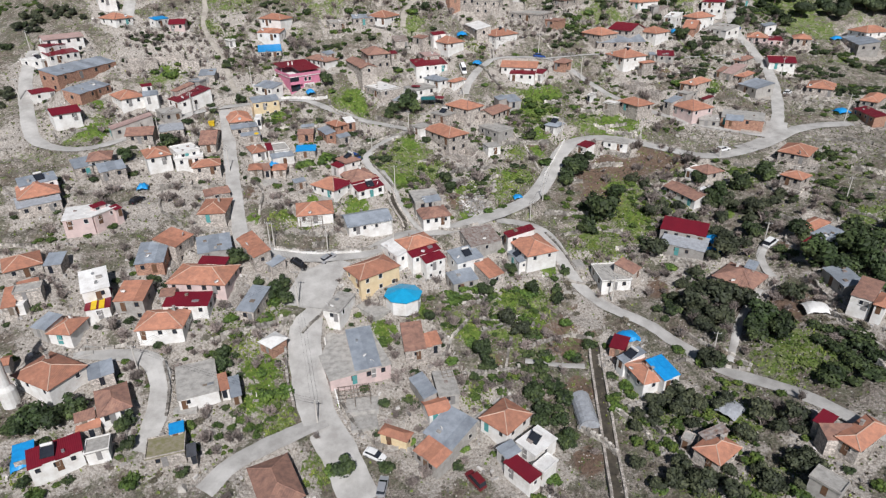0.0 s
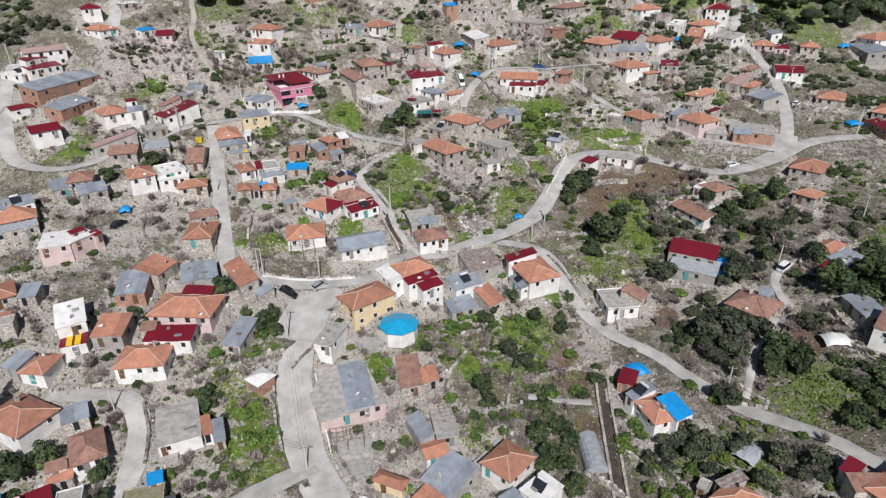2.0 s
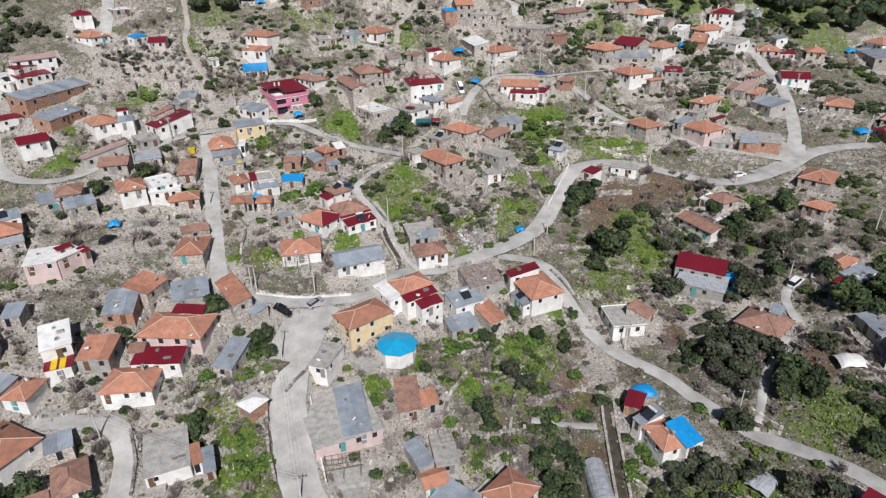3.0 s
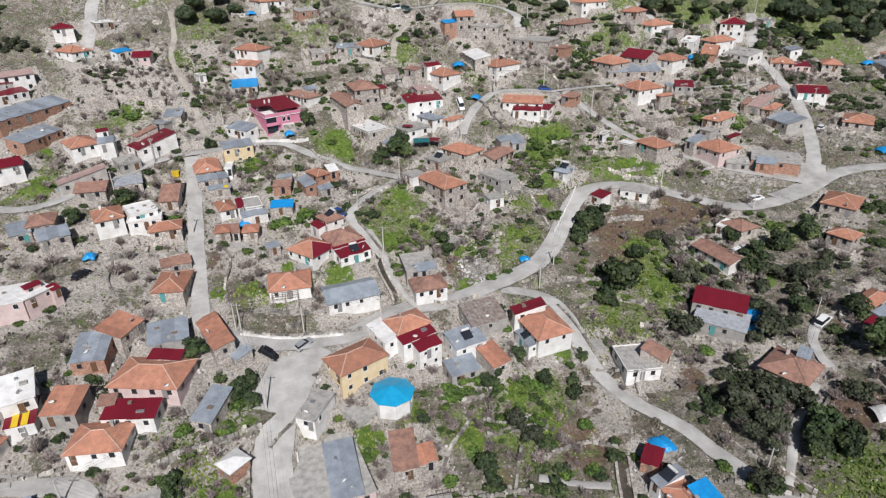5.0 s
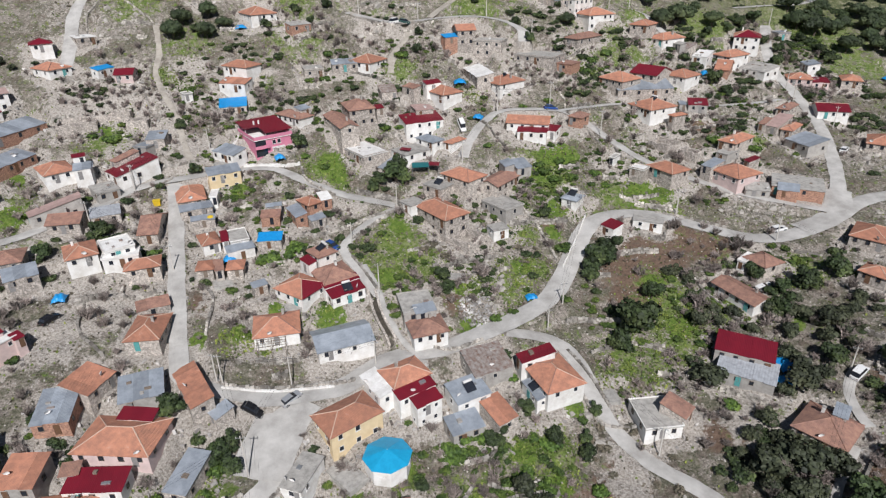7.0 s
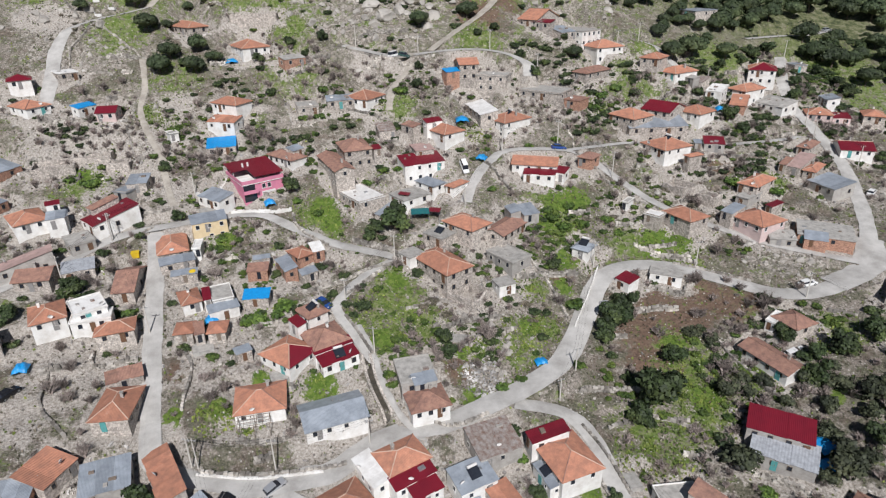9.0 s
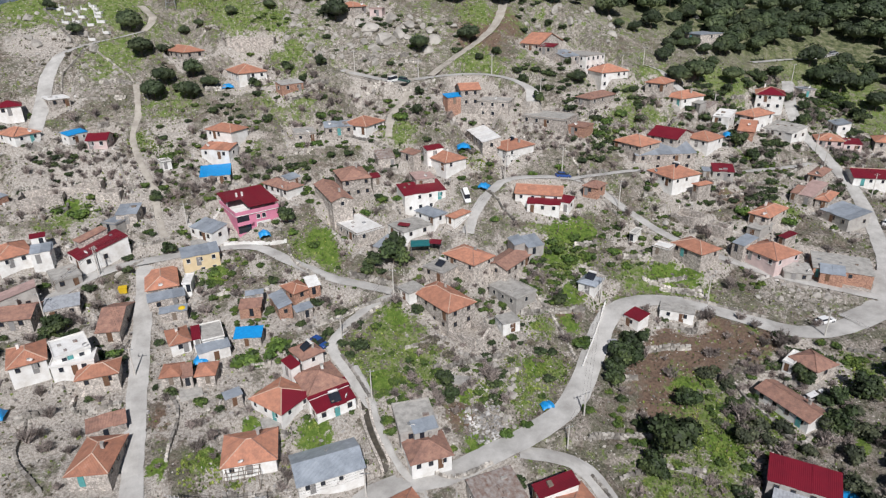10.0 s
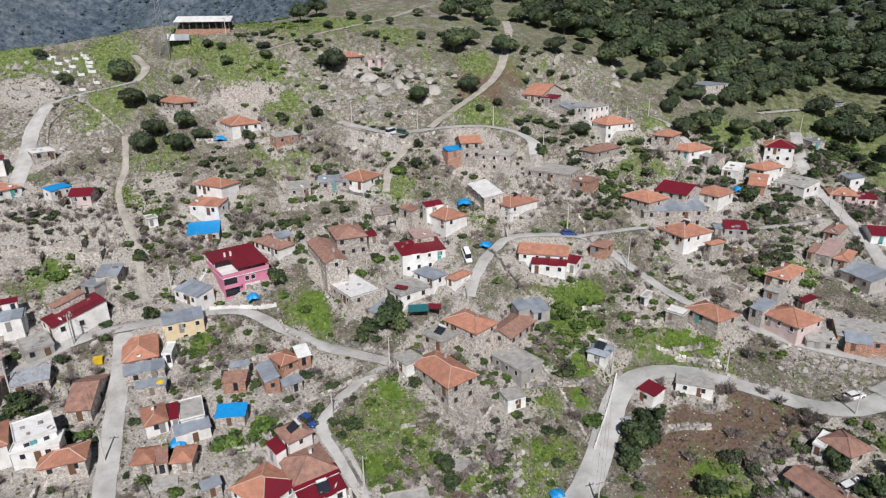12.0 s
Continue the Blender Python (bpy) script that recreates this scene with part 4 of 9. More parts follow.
plot(-24.8, 156.3, 3.6, 14, 4.5, 2.7, "flat", "C", "c", "yard")
plot(-47.6, 156.9, 5.8, 23, 4.0, 3.8, "flat", "C", "c", "yard")
plot(-31.5, 151.3, 2.9, 23, 3.5, 2.8, "flat", "C", "w", "yard")
plot(-71.0, 97.5, -6.9, 28, 3.5, 2.7, "flat", "C", "c", "yard")
plot(33.0, 134.2, -8.1, 10, 2.4, 3.5, "flat", "C", "c", "yard")
plot(3.1, 162.9, 3.0, -10, 4.9, 2.9, "flat", "C", "s", "yard")
plot(8.5, 92.1, -17.8, 48, 7.8, 2.7, "flat", "C", "c", "yard")
plot(91.0, 190.2, 12.2, -26, 5.2, 4.2, "shed", "G", "b")


gx, gy = axis(-140, 165, 0.9, (-2200, 2200)), axis(58, 312, 0.8, (-600, 2600))
VX, VY = np.meshgrid(gx, gy)
VZ = ground(VX, VY)
near_village = smooth(-175, -150, VX) * (1 - smooth(165, 185, VX)) * smooth(40, 58, VY) * (1 - smooth(312, 335, VY))
terraced = 0.25 + 0.75 * smooth(0.0, 0.5, np.sin(VX * 0.045 + 2.1 * np.sin(VY * 0.019)) + np.cos(VY * 0.05 + VX * 0.013)) * (1 - smooth(250, 285, VY))
level = (VZ + 0.5 * np.sin(VX * 0.06 + VY * 0.03)) / 1.7
level = level - np.floor(level)
VZ = VZ + near_village * (1.3 * terraced * (smooth(0.62, 0.98, level) - level) + 0.30 * np.sin(VX * 0.37 + 1.3 * np.sin(VY * 0.21)) * np.cos(VY * 0.31) + 0.18 * np.sin(VX * 1.1 + VY * 0.7) * np.sin(VY * 1.3))
nearest, bed = np.full(VZ.shape, 99.0), VZ.copy()
for kind, width, line, zs in ROADS:
    for i in range(len(line) - 1):
        for t in (0.0, 0.34, 0.67):
            qx, qy, qz = (line[i].x * (1 - t) + line[i + 1].x * t, line[i].y * (1 - t) + line[i + 1].y * t, zs[i] * (1 - t) + zs[i + 1] * t)
            r = width / 2 + 4
            s = np.s_[np.searchsorted(gy, qy - r):np.searchsorted(gy, qy + r), np.searchsorted(gx, qx - r):np.searchsorted(gx, qx + r)]
            d = np.hypot(VX[s] - qx, VY[s] - qy)
            d = np.where(d < width / 2, 0.1 * d - 10, d - width / 2)
            m = d < nearest[s]
            nearest[s] = np.where(m, d, nearest[s])
            bed[s] = np.where(m, qz - 0.2, bed[s])
VZ = VZ + (bed - VZ) * (1 - smooth(0.8, 3.9, nearest))
for hx, hy, eave, turn, w, d, roof, tiles, walls, extra in HOUSES:
    r = max(w, d) / 2 + 9
    s = np.s_[np.searchsorted(gy, hy - r):np.searchsorted(gy, hy + r), np.searchsorted(gx, hx - r):np.searchsorted(gx, hx + r)]
    a, dx, dy = radians(turn), VX[s] - hx, VY[s] - hy
    out = np.maximum(np.maximum(np.abs(dx * math.cos(a) + dy * math.sin(a)) - w / 2, np.abs(dy * math.cos(a) - dx * math.sin(a)) - d / 2) - 0.7, 0)
    floor, top = (eave - 0.2, eave - 1.2) if extra == "yard" else (eave - 2.35, eave - (3.2 if walls == "b" else 7.0 if extra == "pink" else 4.6))
    cut = np.maximum(np.minimum(VZ[s], floor + 1.5 * out), top - 1.1 * out)
    VZ[s] = VZ[s] + (cut - VZ[s]) * smooth(0.2, 1.4, nearest[s])
DY, DX = np.gradient(VZ, gy, gx)
STEEP = np.hypot(DX, DY)


def lie(x, y):
    """The finished height of the ground: the terraced slope, bedded level where a road runs."""
    i, j = int(np.searchsorted(gx, x)) - 1, int(np.searchsorted(gy, y)) - 1
    i, j = min(max(i, 0), len(gx) - 2), min(max(j, 0), len(gy) - 2)
    u, v = (x - gx[i]) / (gx[i + 1] - gx[i]), (y - gy[j]) / (gy[j + 1] - gy[j])
    return float((VZ[j, i] * (1 - u) + VZ[j, i + 1] * u) * (1 - v) + (VZ[j + 1, i] * (1 - u) + VZ[j + 1, i + 1] * u) * v)


nx = len(gx)
verts = np.stack([VX.ravel(), VY.ravel(), VZ.ravel()], 1)
faces = [(j * nx + i, j * nx + i + 1, (j + 1) * nx + i + 1, (j + 1) * nx + i) for j in range(len(gy) - 1) for i in range(nx - 1)]
gm = bpy.data.meshes.new("ground")
gm.from_pydata(verts, [], faces)
gm.polygons.foreach_set("use_smooth", [True] * len(faces))
ground_ob = tagged(new("ground", gm), "steep stony village hillside with patches of spring grass", "ground", kind="structure")
vx, vy = verts[:, 0], verts[:, 1]
for name, spots in (("green", MEADOWS), ("soil", TILTH), ("stony", CRAGS), ("lawn", LAWNS)):
    field = np.zeros(len(verts))
    for px, py, pr in spots:
        field = np.maximum(field, np.clip(1.5 - np.hypot(vx - px, vy - py) / pr, 0, 1))
    gm.attributes.new(name, "FLOAT", "POINT").data.foreach_set("value", field)
gm.attributes.new("upland", "FLOAT", "POINT").data.foreach_set("value", smooth(252, 276, vy))
forest = smooth(-8 - 16 * smooth(30, 110, vx), 60 - 45 * smooth(30, 110, vx), vy - 298) * smooth(0, 50, vx)
gm.attributes.new("maquis", "FLOAT", "POINT").data.foreach_set("value", forest)
far_field = smooth(0, 45, vy - 305) * (1 - smooth(-90, -60, vx))
gm.attributes.new("steep", "FLOAT", "POINT").data.foreach_set("value", smooth(0.85, 1.35, STEEP).ravel() * (1 - far_field))
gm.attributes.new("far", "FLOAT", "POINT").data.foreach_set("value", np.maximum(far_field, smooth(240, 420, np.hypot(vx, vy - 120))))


def earth():
    """Stony soil, spring grass, tilled earth and bare rock, by the named fields and noise at three scales."""
    m = bpy.data.materials.new("hillside_earth")
    m.use_nodes = True
    n, l = m.node_tree.nodes, m.node_tree.links
    b = n["Principled BSDF"]
    co = n.new("ShaderNodeTexCoord")

    def noisy(scale, detail=5.0, rough=0.65):
        t = n.new("ShaderNodeTexNoise")
        t.inputs["Scale"].default_value, t.inputs["Detail"].default_value, t.inputs["Roughness"].default_value = scale, detail, rough
        l.new(co.outputs["Object"], t.inputs["Vector"])
        return t.outputs[0]

    def ramp(v, *stops):
        r = n.new("ShaderNodeValToRGB")
        e = r.color_ramp.elements
        e[0].position, e[0].color = stops[0][0], (*stops[0][1], 1)
        e[1].position, e[1].color = stops[-1][0], (*stops[-1][1], 1)
        for p, c in stops[1:-1]:
            e.new(p).color = (*c, 1)
        l.new(v, r.inputs[0])
        return r.outputs[0]

    def blend(f, a, c):
        x = n.new("ShaderNodeMix")
        x.data_type = "RGBA"
        l.new(f, x.inputs[0])
        l.new(a, x.inputs[6])
        l.new(c, x.inputs[7])
        return x.outputs[2]

    def calc(op, a, c):
        x = n.new("ShaderNodeMath")
        x.operation = op
        x.inputs[2].default_value = -0.25
        for i, v in enumerate((a, c)):
            if isinstance(v, (int, float)):
                x.inputs[i].default_value = v
            else:
                l.new(v, x.inputs[i])
        return x.outputs[0]

    def field(name):
        a = n.new("ShaderNodeAttribute")
        a.attribute_name = name
        return a.outputs["Fac"]

    def step(v, lo, hi):
        r = n.new("ShaderNodeMapRange")
        r.interpolation_type = "SMOOTHSTEP"
        r.inputs[1].default_value, r.inputs[2].default_value = lo, hi
        l.new(v, r.inputs[0])
        return r.outputs[0]

    fine, mid, wide = noisy(2.6, 6, 0.75), noisy(0.55), noisy(0.06)
    soil = ramp(fine, (0.33, (0.075, 0.064, 0.054)), (0.44, (0.236, 0.205, 0.173)), (0.55, (0.392, 0.345, 0.298)), (0.65, (0.63, 0.585, 0.535)))
    loam = ramp(noisy(1.3, 6, 0.75), (0.33, (0.058, 0.043, 0.033)), (0.47, (0.150, 0.120, 0.094)), (0.58, (0.26, 0.218, 0.176)), (0.68, (0.46, 0.41, 0.355)))
    soil = blend(step(noisy(0.11, 7, 0.72), 0.47, 0.57), soil, loam)
    rock = ramp(noisy(1.1, 7, 0.7), (0.32, (0.11, 0.098, 0.082)), (0.46, (0.345, 0.305, 0.263)), (0.64, (0.585, 0.54, 0.485)))
    warp, cell = n.new("ShaderNodeVectorMath"), n.new("ShaderNodeTexVoronoi")
    tangle = n.new("ShaderNodeTexNoise")
    tangle.inputs["Scale"].default_value, tangle.inputs["Detail"].default_value = 0.35, 6.0
    l.new(co.outputs["Object"], tangle.inputs["Vector"])
    warp.operation = "MULTIPLY_ADD"
    warp.inputs[1].default_value = (5.5, 5.5, 5.5)
    l.new(tangle.outputs["Color"], warp.inputs[0])
    l.new(co.outputs["Object"], warp.inputs[2])
    cell.feature = "DISTANCE_TO_EDGE"
    cell.inputs["Scale"].default_value = 0.42
    l.new(warp.outputs[0], cell.inputs["Vector"])
    crack = n.new("ShaderNodeRGB")
    crack.outputs[0].default_value = (0.17, 0.155, 0.125, 1)
    rock = blend(step(cell.outputs["Distance"], 0.0, 0.10), crack.outputs[0], rock)
    grass = ramp(noisy(0.8, 7, 0.75), (0.32, (0.050, 0.085, 0.014)), (0.43, (0.115, 0.185, 0.026)), (0.52, (0.180, 0.235, 0.066)), (0.60, (0.265, 0.28, 0.135)), (0.69, (0.40, 0.37, 0.29)))
    dug = ramp(noisy(1.8, 5, 0.7), (0.32, (0.105, 0.065, 0.046)), (0.68, (0.26, 0.175, 0.125)))
    moss = ramp(noisy(1.9, 6, 0.75), (0.32, (0.050, 0.052, 0.028)), (0.50, (0.152, 0.145, 0.100)), (0.68, (0.345, 0.315, 0.255)))
    soil = blend(step(noisy(0.33, 6, 0.7), 0.45, 0.57), soil, moss)
    out = blend(step(calc("ADD", calc("MULTIPLY", field("stony"), 0.24), mid), 0.62, 0.82), soil, rock)
    out = blend(calc("MULTIPLY", field("steep"), step(noisy(0.8, 5, 0.7), 0.42, 0.58)), out, rock)
    out = blend(step(calc("ADD", calc("MULTIPLY", field("soil"), 0.45), mid), 0.62, 0.86), out, dug)
    patchy = calc("ADD", calc("MULTIPLY", noisy(0.42, 8, 0.8), 0.75), calc("MULTIPLY", wide, 0.25))
    green = calc("ADD", calc("ADD", calc("MULTIPLY", field("green"), 0.15), calc("MULTIPLY", field("upland"), 0.045)), calc("MULTIPLY_ADD", patchy, 1.5))
    out = blend(step(green, 0.56, 0.65), out, grass)
    cells = n.new("ShaderNodeTexVoronoi")
    cells.inputs["Scale"].default_value = 1.9
    l.new(co.outputs["Object"], cells.inputs["Vector"])
    chance = n.new("ShaderNodeSeparateColor")
    l.new(cells.outputs["Color"], chance.inputs[0])
    disc = calc("SUBTRACT", 1.0, step(calc("ADD", cells.outputs["Distance"], calc("MULTIPLY", fine, 0.5)), 0.50, 0.60))
    pale, weedy = n.new("ShaderNodeRGB"), n.new("ShaderNodeRGB")
    pale.outputs[0].default_value, weedy.outputs[0].default_value = (0.60, 0.57, 0.52, 1), (0.060, 0.066, 0.030, 1)
    out = blend(calc("MULTIPLY", disc, calc("GREATER_THAN", calc("ADD", chance.outputs[0], calc("MULTIPLY", wide, 0.5)), 1.13)), out, pale.outputs[0])
    out = blend(calc("MULTIPLY", disc, calc("GREATER_THAN", calc("ADD", chance.outputs[1], calc("MULTIPLY", mid, 0.5)), 1.06)), out, weedy.outputs[0])
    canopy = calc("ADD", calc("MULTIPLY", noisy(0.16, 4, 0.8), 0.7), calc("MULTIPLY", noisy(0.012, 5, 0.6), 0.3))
    # far woodland ground, its ramp shifted to blue-grey to paint distance haze
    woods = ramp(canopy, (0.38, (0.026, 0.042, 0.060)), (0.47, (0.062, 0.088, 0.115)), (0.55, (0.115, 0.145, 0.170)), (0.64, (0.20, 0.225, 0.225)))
    worn = ramp(noisy(2.2, 6, 0.75), (0.34, (0.20, 0.172, 0.145)), (0.47, (0.432, 0.387, 0.338)), (0.62, (0.645, 0.60, 0.552)))
    out = blend(step(calc("ADD", calc("MULTIPLY", field("yard"), 0.36), noisy(0.5, 6, 0.75)), 0.62, 0.74), out, worn)
    turf = ramp(noisy(0.9, 6, 0.75), (0.34, (0.060, 0.115, 0.014)), (0.50, (0.125, 0.205, 0.026)), (0.64, (0.215, 0.275, 0.065)))
    out = blend(step(calc("ADD", calc("MULTIPLY", field("lawn"), 0.40), noisy(0.6, 7, 0.75)), 0.72, 0.78), out, turf)
    maquis = ramp(noisy(0.45, 6, 0.75), (0.36, (0.040, 0.052, 0.022)), (0.47, (0.115, 0.135, 0.052)), (0.57, (0.23, 0.225, 0.13)), (0.69, (0.36, 0.33, 0.26)))
    out = blend(field("maquis"), out, maquis)
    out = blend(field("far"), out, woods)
    l.new(out, b.inputs["Base Color"])
    b.inputs["Roughness"].default_value = 0.95
    bp = n.new("ShaderNodeBump")
    bp.inputs["Strength"].default_value, bp.inputs["Distance"].default_value = 1.0, 0.5
    l.new(calc("ADD", fine, calc("MULTIPLY", noisy(0.9, 6, 0.7), 1.2)), bp.inputs["Height"])
    l.new(bp.outputs[0], b.inputs["Normal"])
    return m


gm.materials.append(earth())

for kind, width, line, zs in ROADS:
    rv, rf = [], []
    for i, q in enumerate(line):
        t = (line[min(i + 1, len(line) - 1)] - line[max(i - 1, 0)]).normalized()
        s = Vector((t.y, -t.x, 0))
        sides = (0.28 * math.sin(i * 0.9) + 0.22 * math.sin(i * 2.3 + 1) + 0.12 * math.sin(i * 4.1), 0.28 * math.sin(i * 0.7 + 2) + 0.22 * math.sin(i * 1.9) + 0.12 * math.sin(i * 3.7 + 1))
        for k in range(5):
            o = (k / 4 - 0.5) * (width + sides[k // 3] * 0.6)
            e = -0.10 if k in (0, 4) else 0.0
            rv.append((q.x + s.x * o, q.y + s.y * o, zs[i] + 0.06 - 0.04 * abs(k - 2) / 2 + e))
    for i in range(len(line) - 1):
        for k in range(4):
            a = i * 5 + k
            rf.append((a, a + 5, a + 6, a + 1))
    me = bpy.data.meshes.new("road")
    me.from_pydata(rv, [], rf)
    me.materials.append(TRACK if kind == "track" else TARMAC)
    tagged(new("road", me), {"street": "pale worn concrete village road", "lane": "narrow pale concrete lane between houses", "track": "rutted pale dirt track up the hill"}[kind], "road", kind="structure")

# ---------- houses ----------
PLOTS = []
ROOF_WORDS = {"T": "terracotta tile", "B": "weathered brown tile", "R": "dark red sheet", "G": "grey zinc sheet", "D": "dark metal sheet", "X": "rusty corrugated", "W": "white", "C": "grey concrete", "P": "pale pink", "U": "blue tarpaulin", "L": "clouded plastic", "K": "grassed earth"}
WALL_WORDS = {"w": "whitewashed", "s": "rough field-stone", "c": "grey rendered", "b": "bare hollow-brick", "p": "pale pink", "y": "cream-painted", "k": "bright pink"}
SHAPE_WORDS = {"hip": "hipped", "gable": "gabled", "shed": "sloping", "flat": "flat"}


def ring_mesh(mat):
    """One welded frame round an opening."""
    bm = bmesh.new()
    loops = []
    for y in (-0.06, 0.04):
        for w, hh in ((0.5, 0.6), (0.44, 0.54)):
            loops.append([bm.verts.new((sx * w, y, sz * hh)) for sx, sz in ((-1, -1), (1, -1), (1, 1), (-1, 1))])
    o, i, O, I = loops
    for k in range(4):
        j = (k + 1) % 4
        for q in ((o[k], o[j], i[j], i[k]), (O[j], O[k], I[k], I[j]), (o[j], o[k], O[k], O[j]), (i[k], i[j], I[j], I[k])):
            bm.faces.new(q)
    return mesh_of("window", bm, mat)


def block_mesh(name, mat, *size):
    bm = bmesh.new()
    box(bm, *size)
    return mesh_of(name, bm, mat)


def door_mesh(mat):
    bm = bmesh.new()
    box(bm, -0.48, -0.06, 0, 0.48, 0.05, 2.05)
    bm.normal_update()
    front = [f for f in bm.faces if f.normal.y < -0.9]
    bmesh.ops.inset_individual(bm, faces=front, thickness=0.1, depth=-0.03)
    return mesh_of("door", bm, mat)


WINDOW_FRAME, WINDOW_PANE, DOOR_LEAF = {m: ring_mesh(m) for m in (FRAME, WOOD, POLE)}, block_mesh("pane", GLASS, -0.44, -0.01, -0.54, 0.44, 0.035, 0.54), [door_mesh(m) for m in DOORS]
SILL = block_mesh("sill", FRAME, -0.58, -0.13, -0.68, 0.58, 0.04, -0.605)


def set_window(thing, x, y, z, turn, size=1.0, mat=None):
    """A framed pane; with a white frame it has a sill too."""
    wn_ob = new("window", WINDOW_FRAME[mat or FRAME])
    wn_ob.parent = thing
    wn_ob.matrix_local = pose(x, y, z, 0, 0, turn) @ Matrix.Diagonal((size, 1, size, 1))
    pn = new("pane", WINDOW_PANE)
    pn.parent = wn_ob
    if mat in (None, FRAME):
        sl = new("sill", SILL)
        sl.parent = wn_ob


def dish_mesh():
    bm = bmesh.new()
    rings = []
    for k in range(5):
        r = 0.5 * k / 4
        rings.append([bm.verts.new((r * math.cos(a * math.pi / 5), 0.9 * r * r, r * math.sin(a * math.pi / 5))) for a in range(10)] if k else [bm.verts.new((0, 0, 0))])
    for a in range(10):
        bm.faces.new((rings[0][0], rings[1][a], rings[1][(a + 1) % 10]))
        for k in range(1, 4):
            bm.faces.new((rings[k][a], rings[k + 1][a], rings[k + 1][(a + 1) % 10], rings[k][(a + 1) % 10]))
    bmesh.ops.transform(bm, matrix=pose(0, 0, 0.75, 200, 0, 0), verts=bm.verts)
    bar(bm, (0, 0.1, 0), (0, 0.02, 0.8), 0.03)
    return mesh_of("satellite_dish", bm, FRAME)


def heater_meshes():
    bm = bmesh.new()
    box(bm, -1.05, -0.9, 0, 1.05, 0.9, 0.09)
    for v in bm.verts:
        v.co.z += 0.55 + v.co.y * 0.55
    panel = mesh_of("panel", bm, GLASS)
    bm = bmesh.new()
    bar(bm, (-0.9, 0.95, 1.3), (0.9, 0.95, 1.3), 0.28, 10)
    return panel, mesh_of("water_tank", bm, FRAME)


DISH, (PANEL, TANK) = dish_mesh(), heater_meshes()


def ruin_walls(thing, W, D, h, mat):
    """Four broken walls with ragged tops and no roof."""
    for x0, y0, x1, y1 in ((-W, -D, W, -D), (W, -D, W, D), (W, D, -W, D), (-W, D, -W, -D)):
        bm = bmesh.new()
        a, b = Vector((x0, y0, 0)), Vector((x1, y1, 0))
        t = (b - a).normalized()
        s = Vector((t.y, -t.x, 0)) * 0.25
        k = max(3, int((b - a).length / 0.7))
        level, cols = h, []
        for i in range(k + 1):
            level = min(h, max(h * 0.55, level + random.uniform(-0.5, 0.5)))
            p = a + (b - a) * i / k
            cols.append([bm.verts.new(p + q) for q in (s, -s, -s + Vector((0, 0, level)), s + Vector((0, 0, level - 0.05)))])
        for c, e in zip(cols, cols[1:]):
            for i in range(4):
                bm.faces.new((c[i], e[i], e[(i + 1) % 4], c[(i + 1) % 4]))
        bm.faces.new(cols[0])
        bm.faces.new(cols[-1][::-1])
        part("wall", bm, mat, thing)


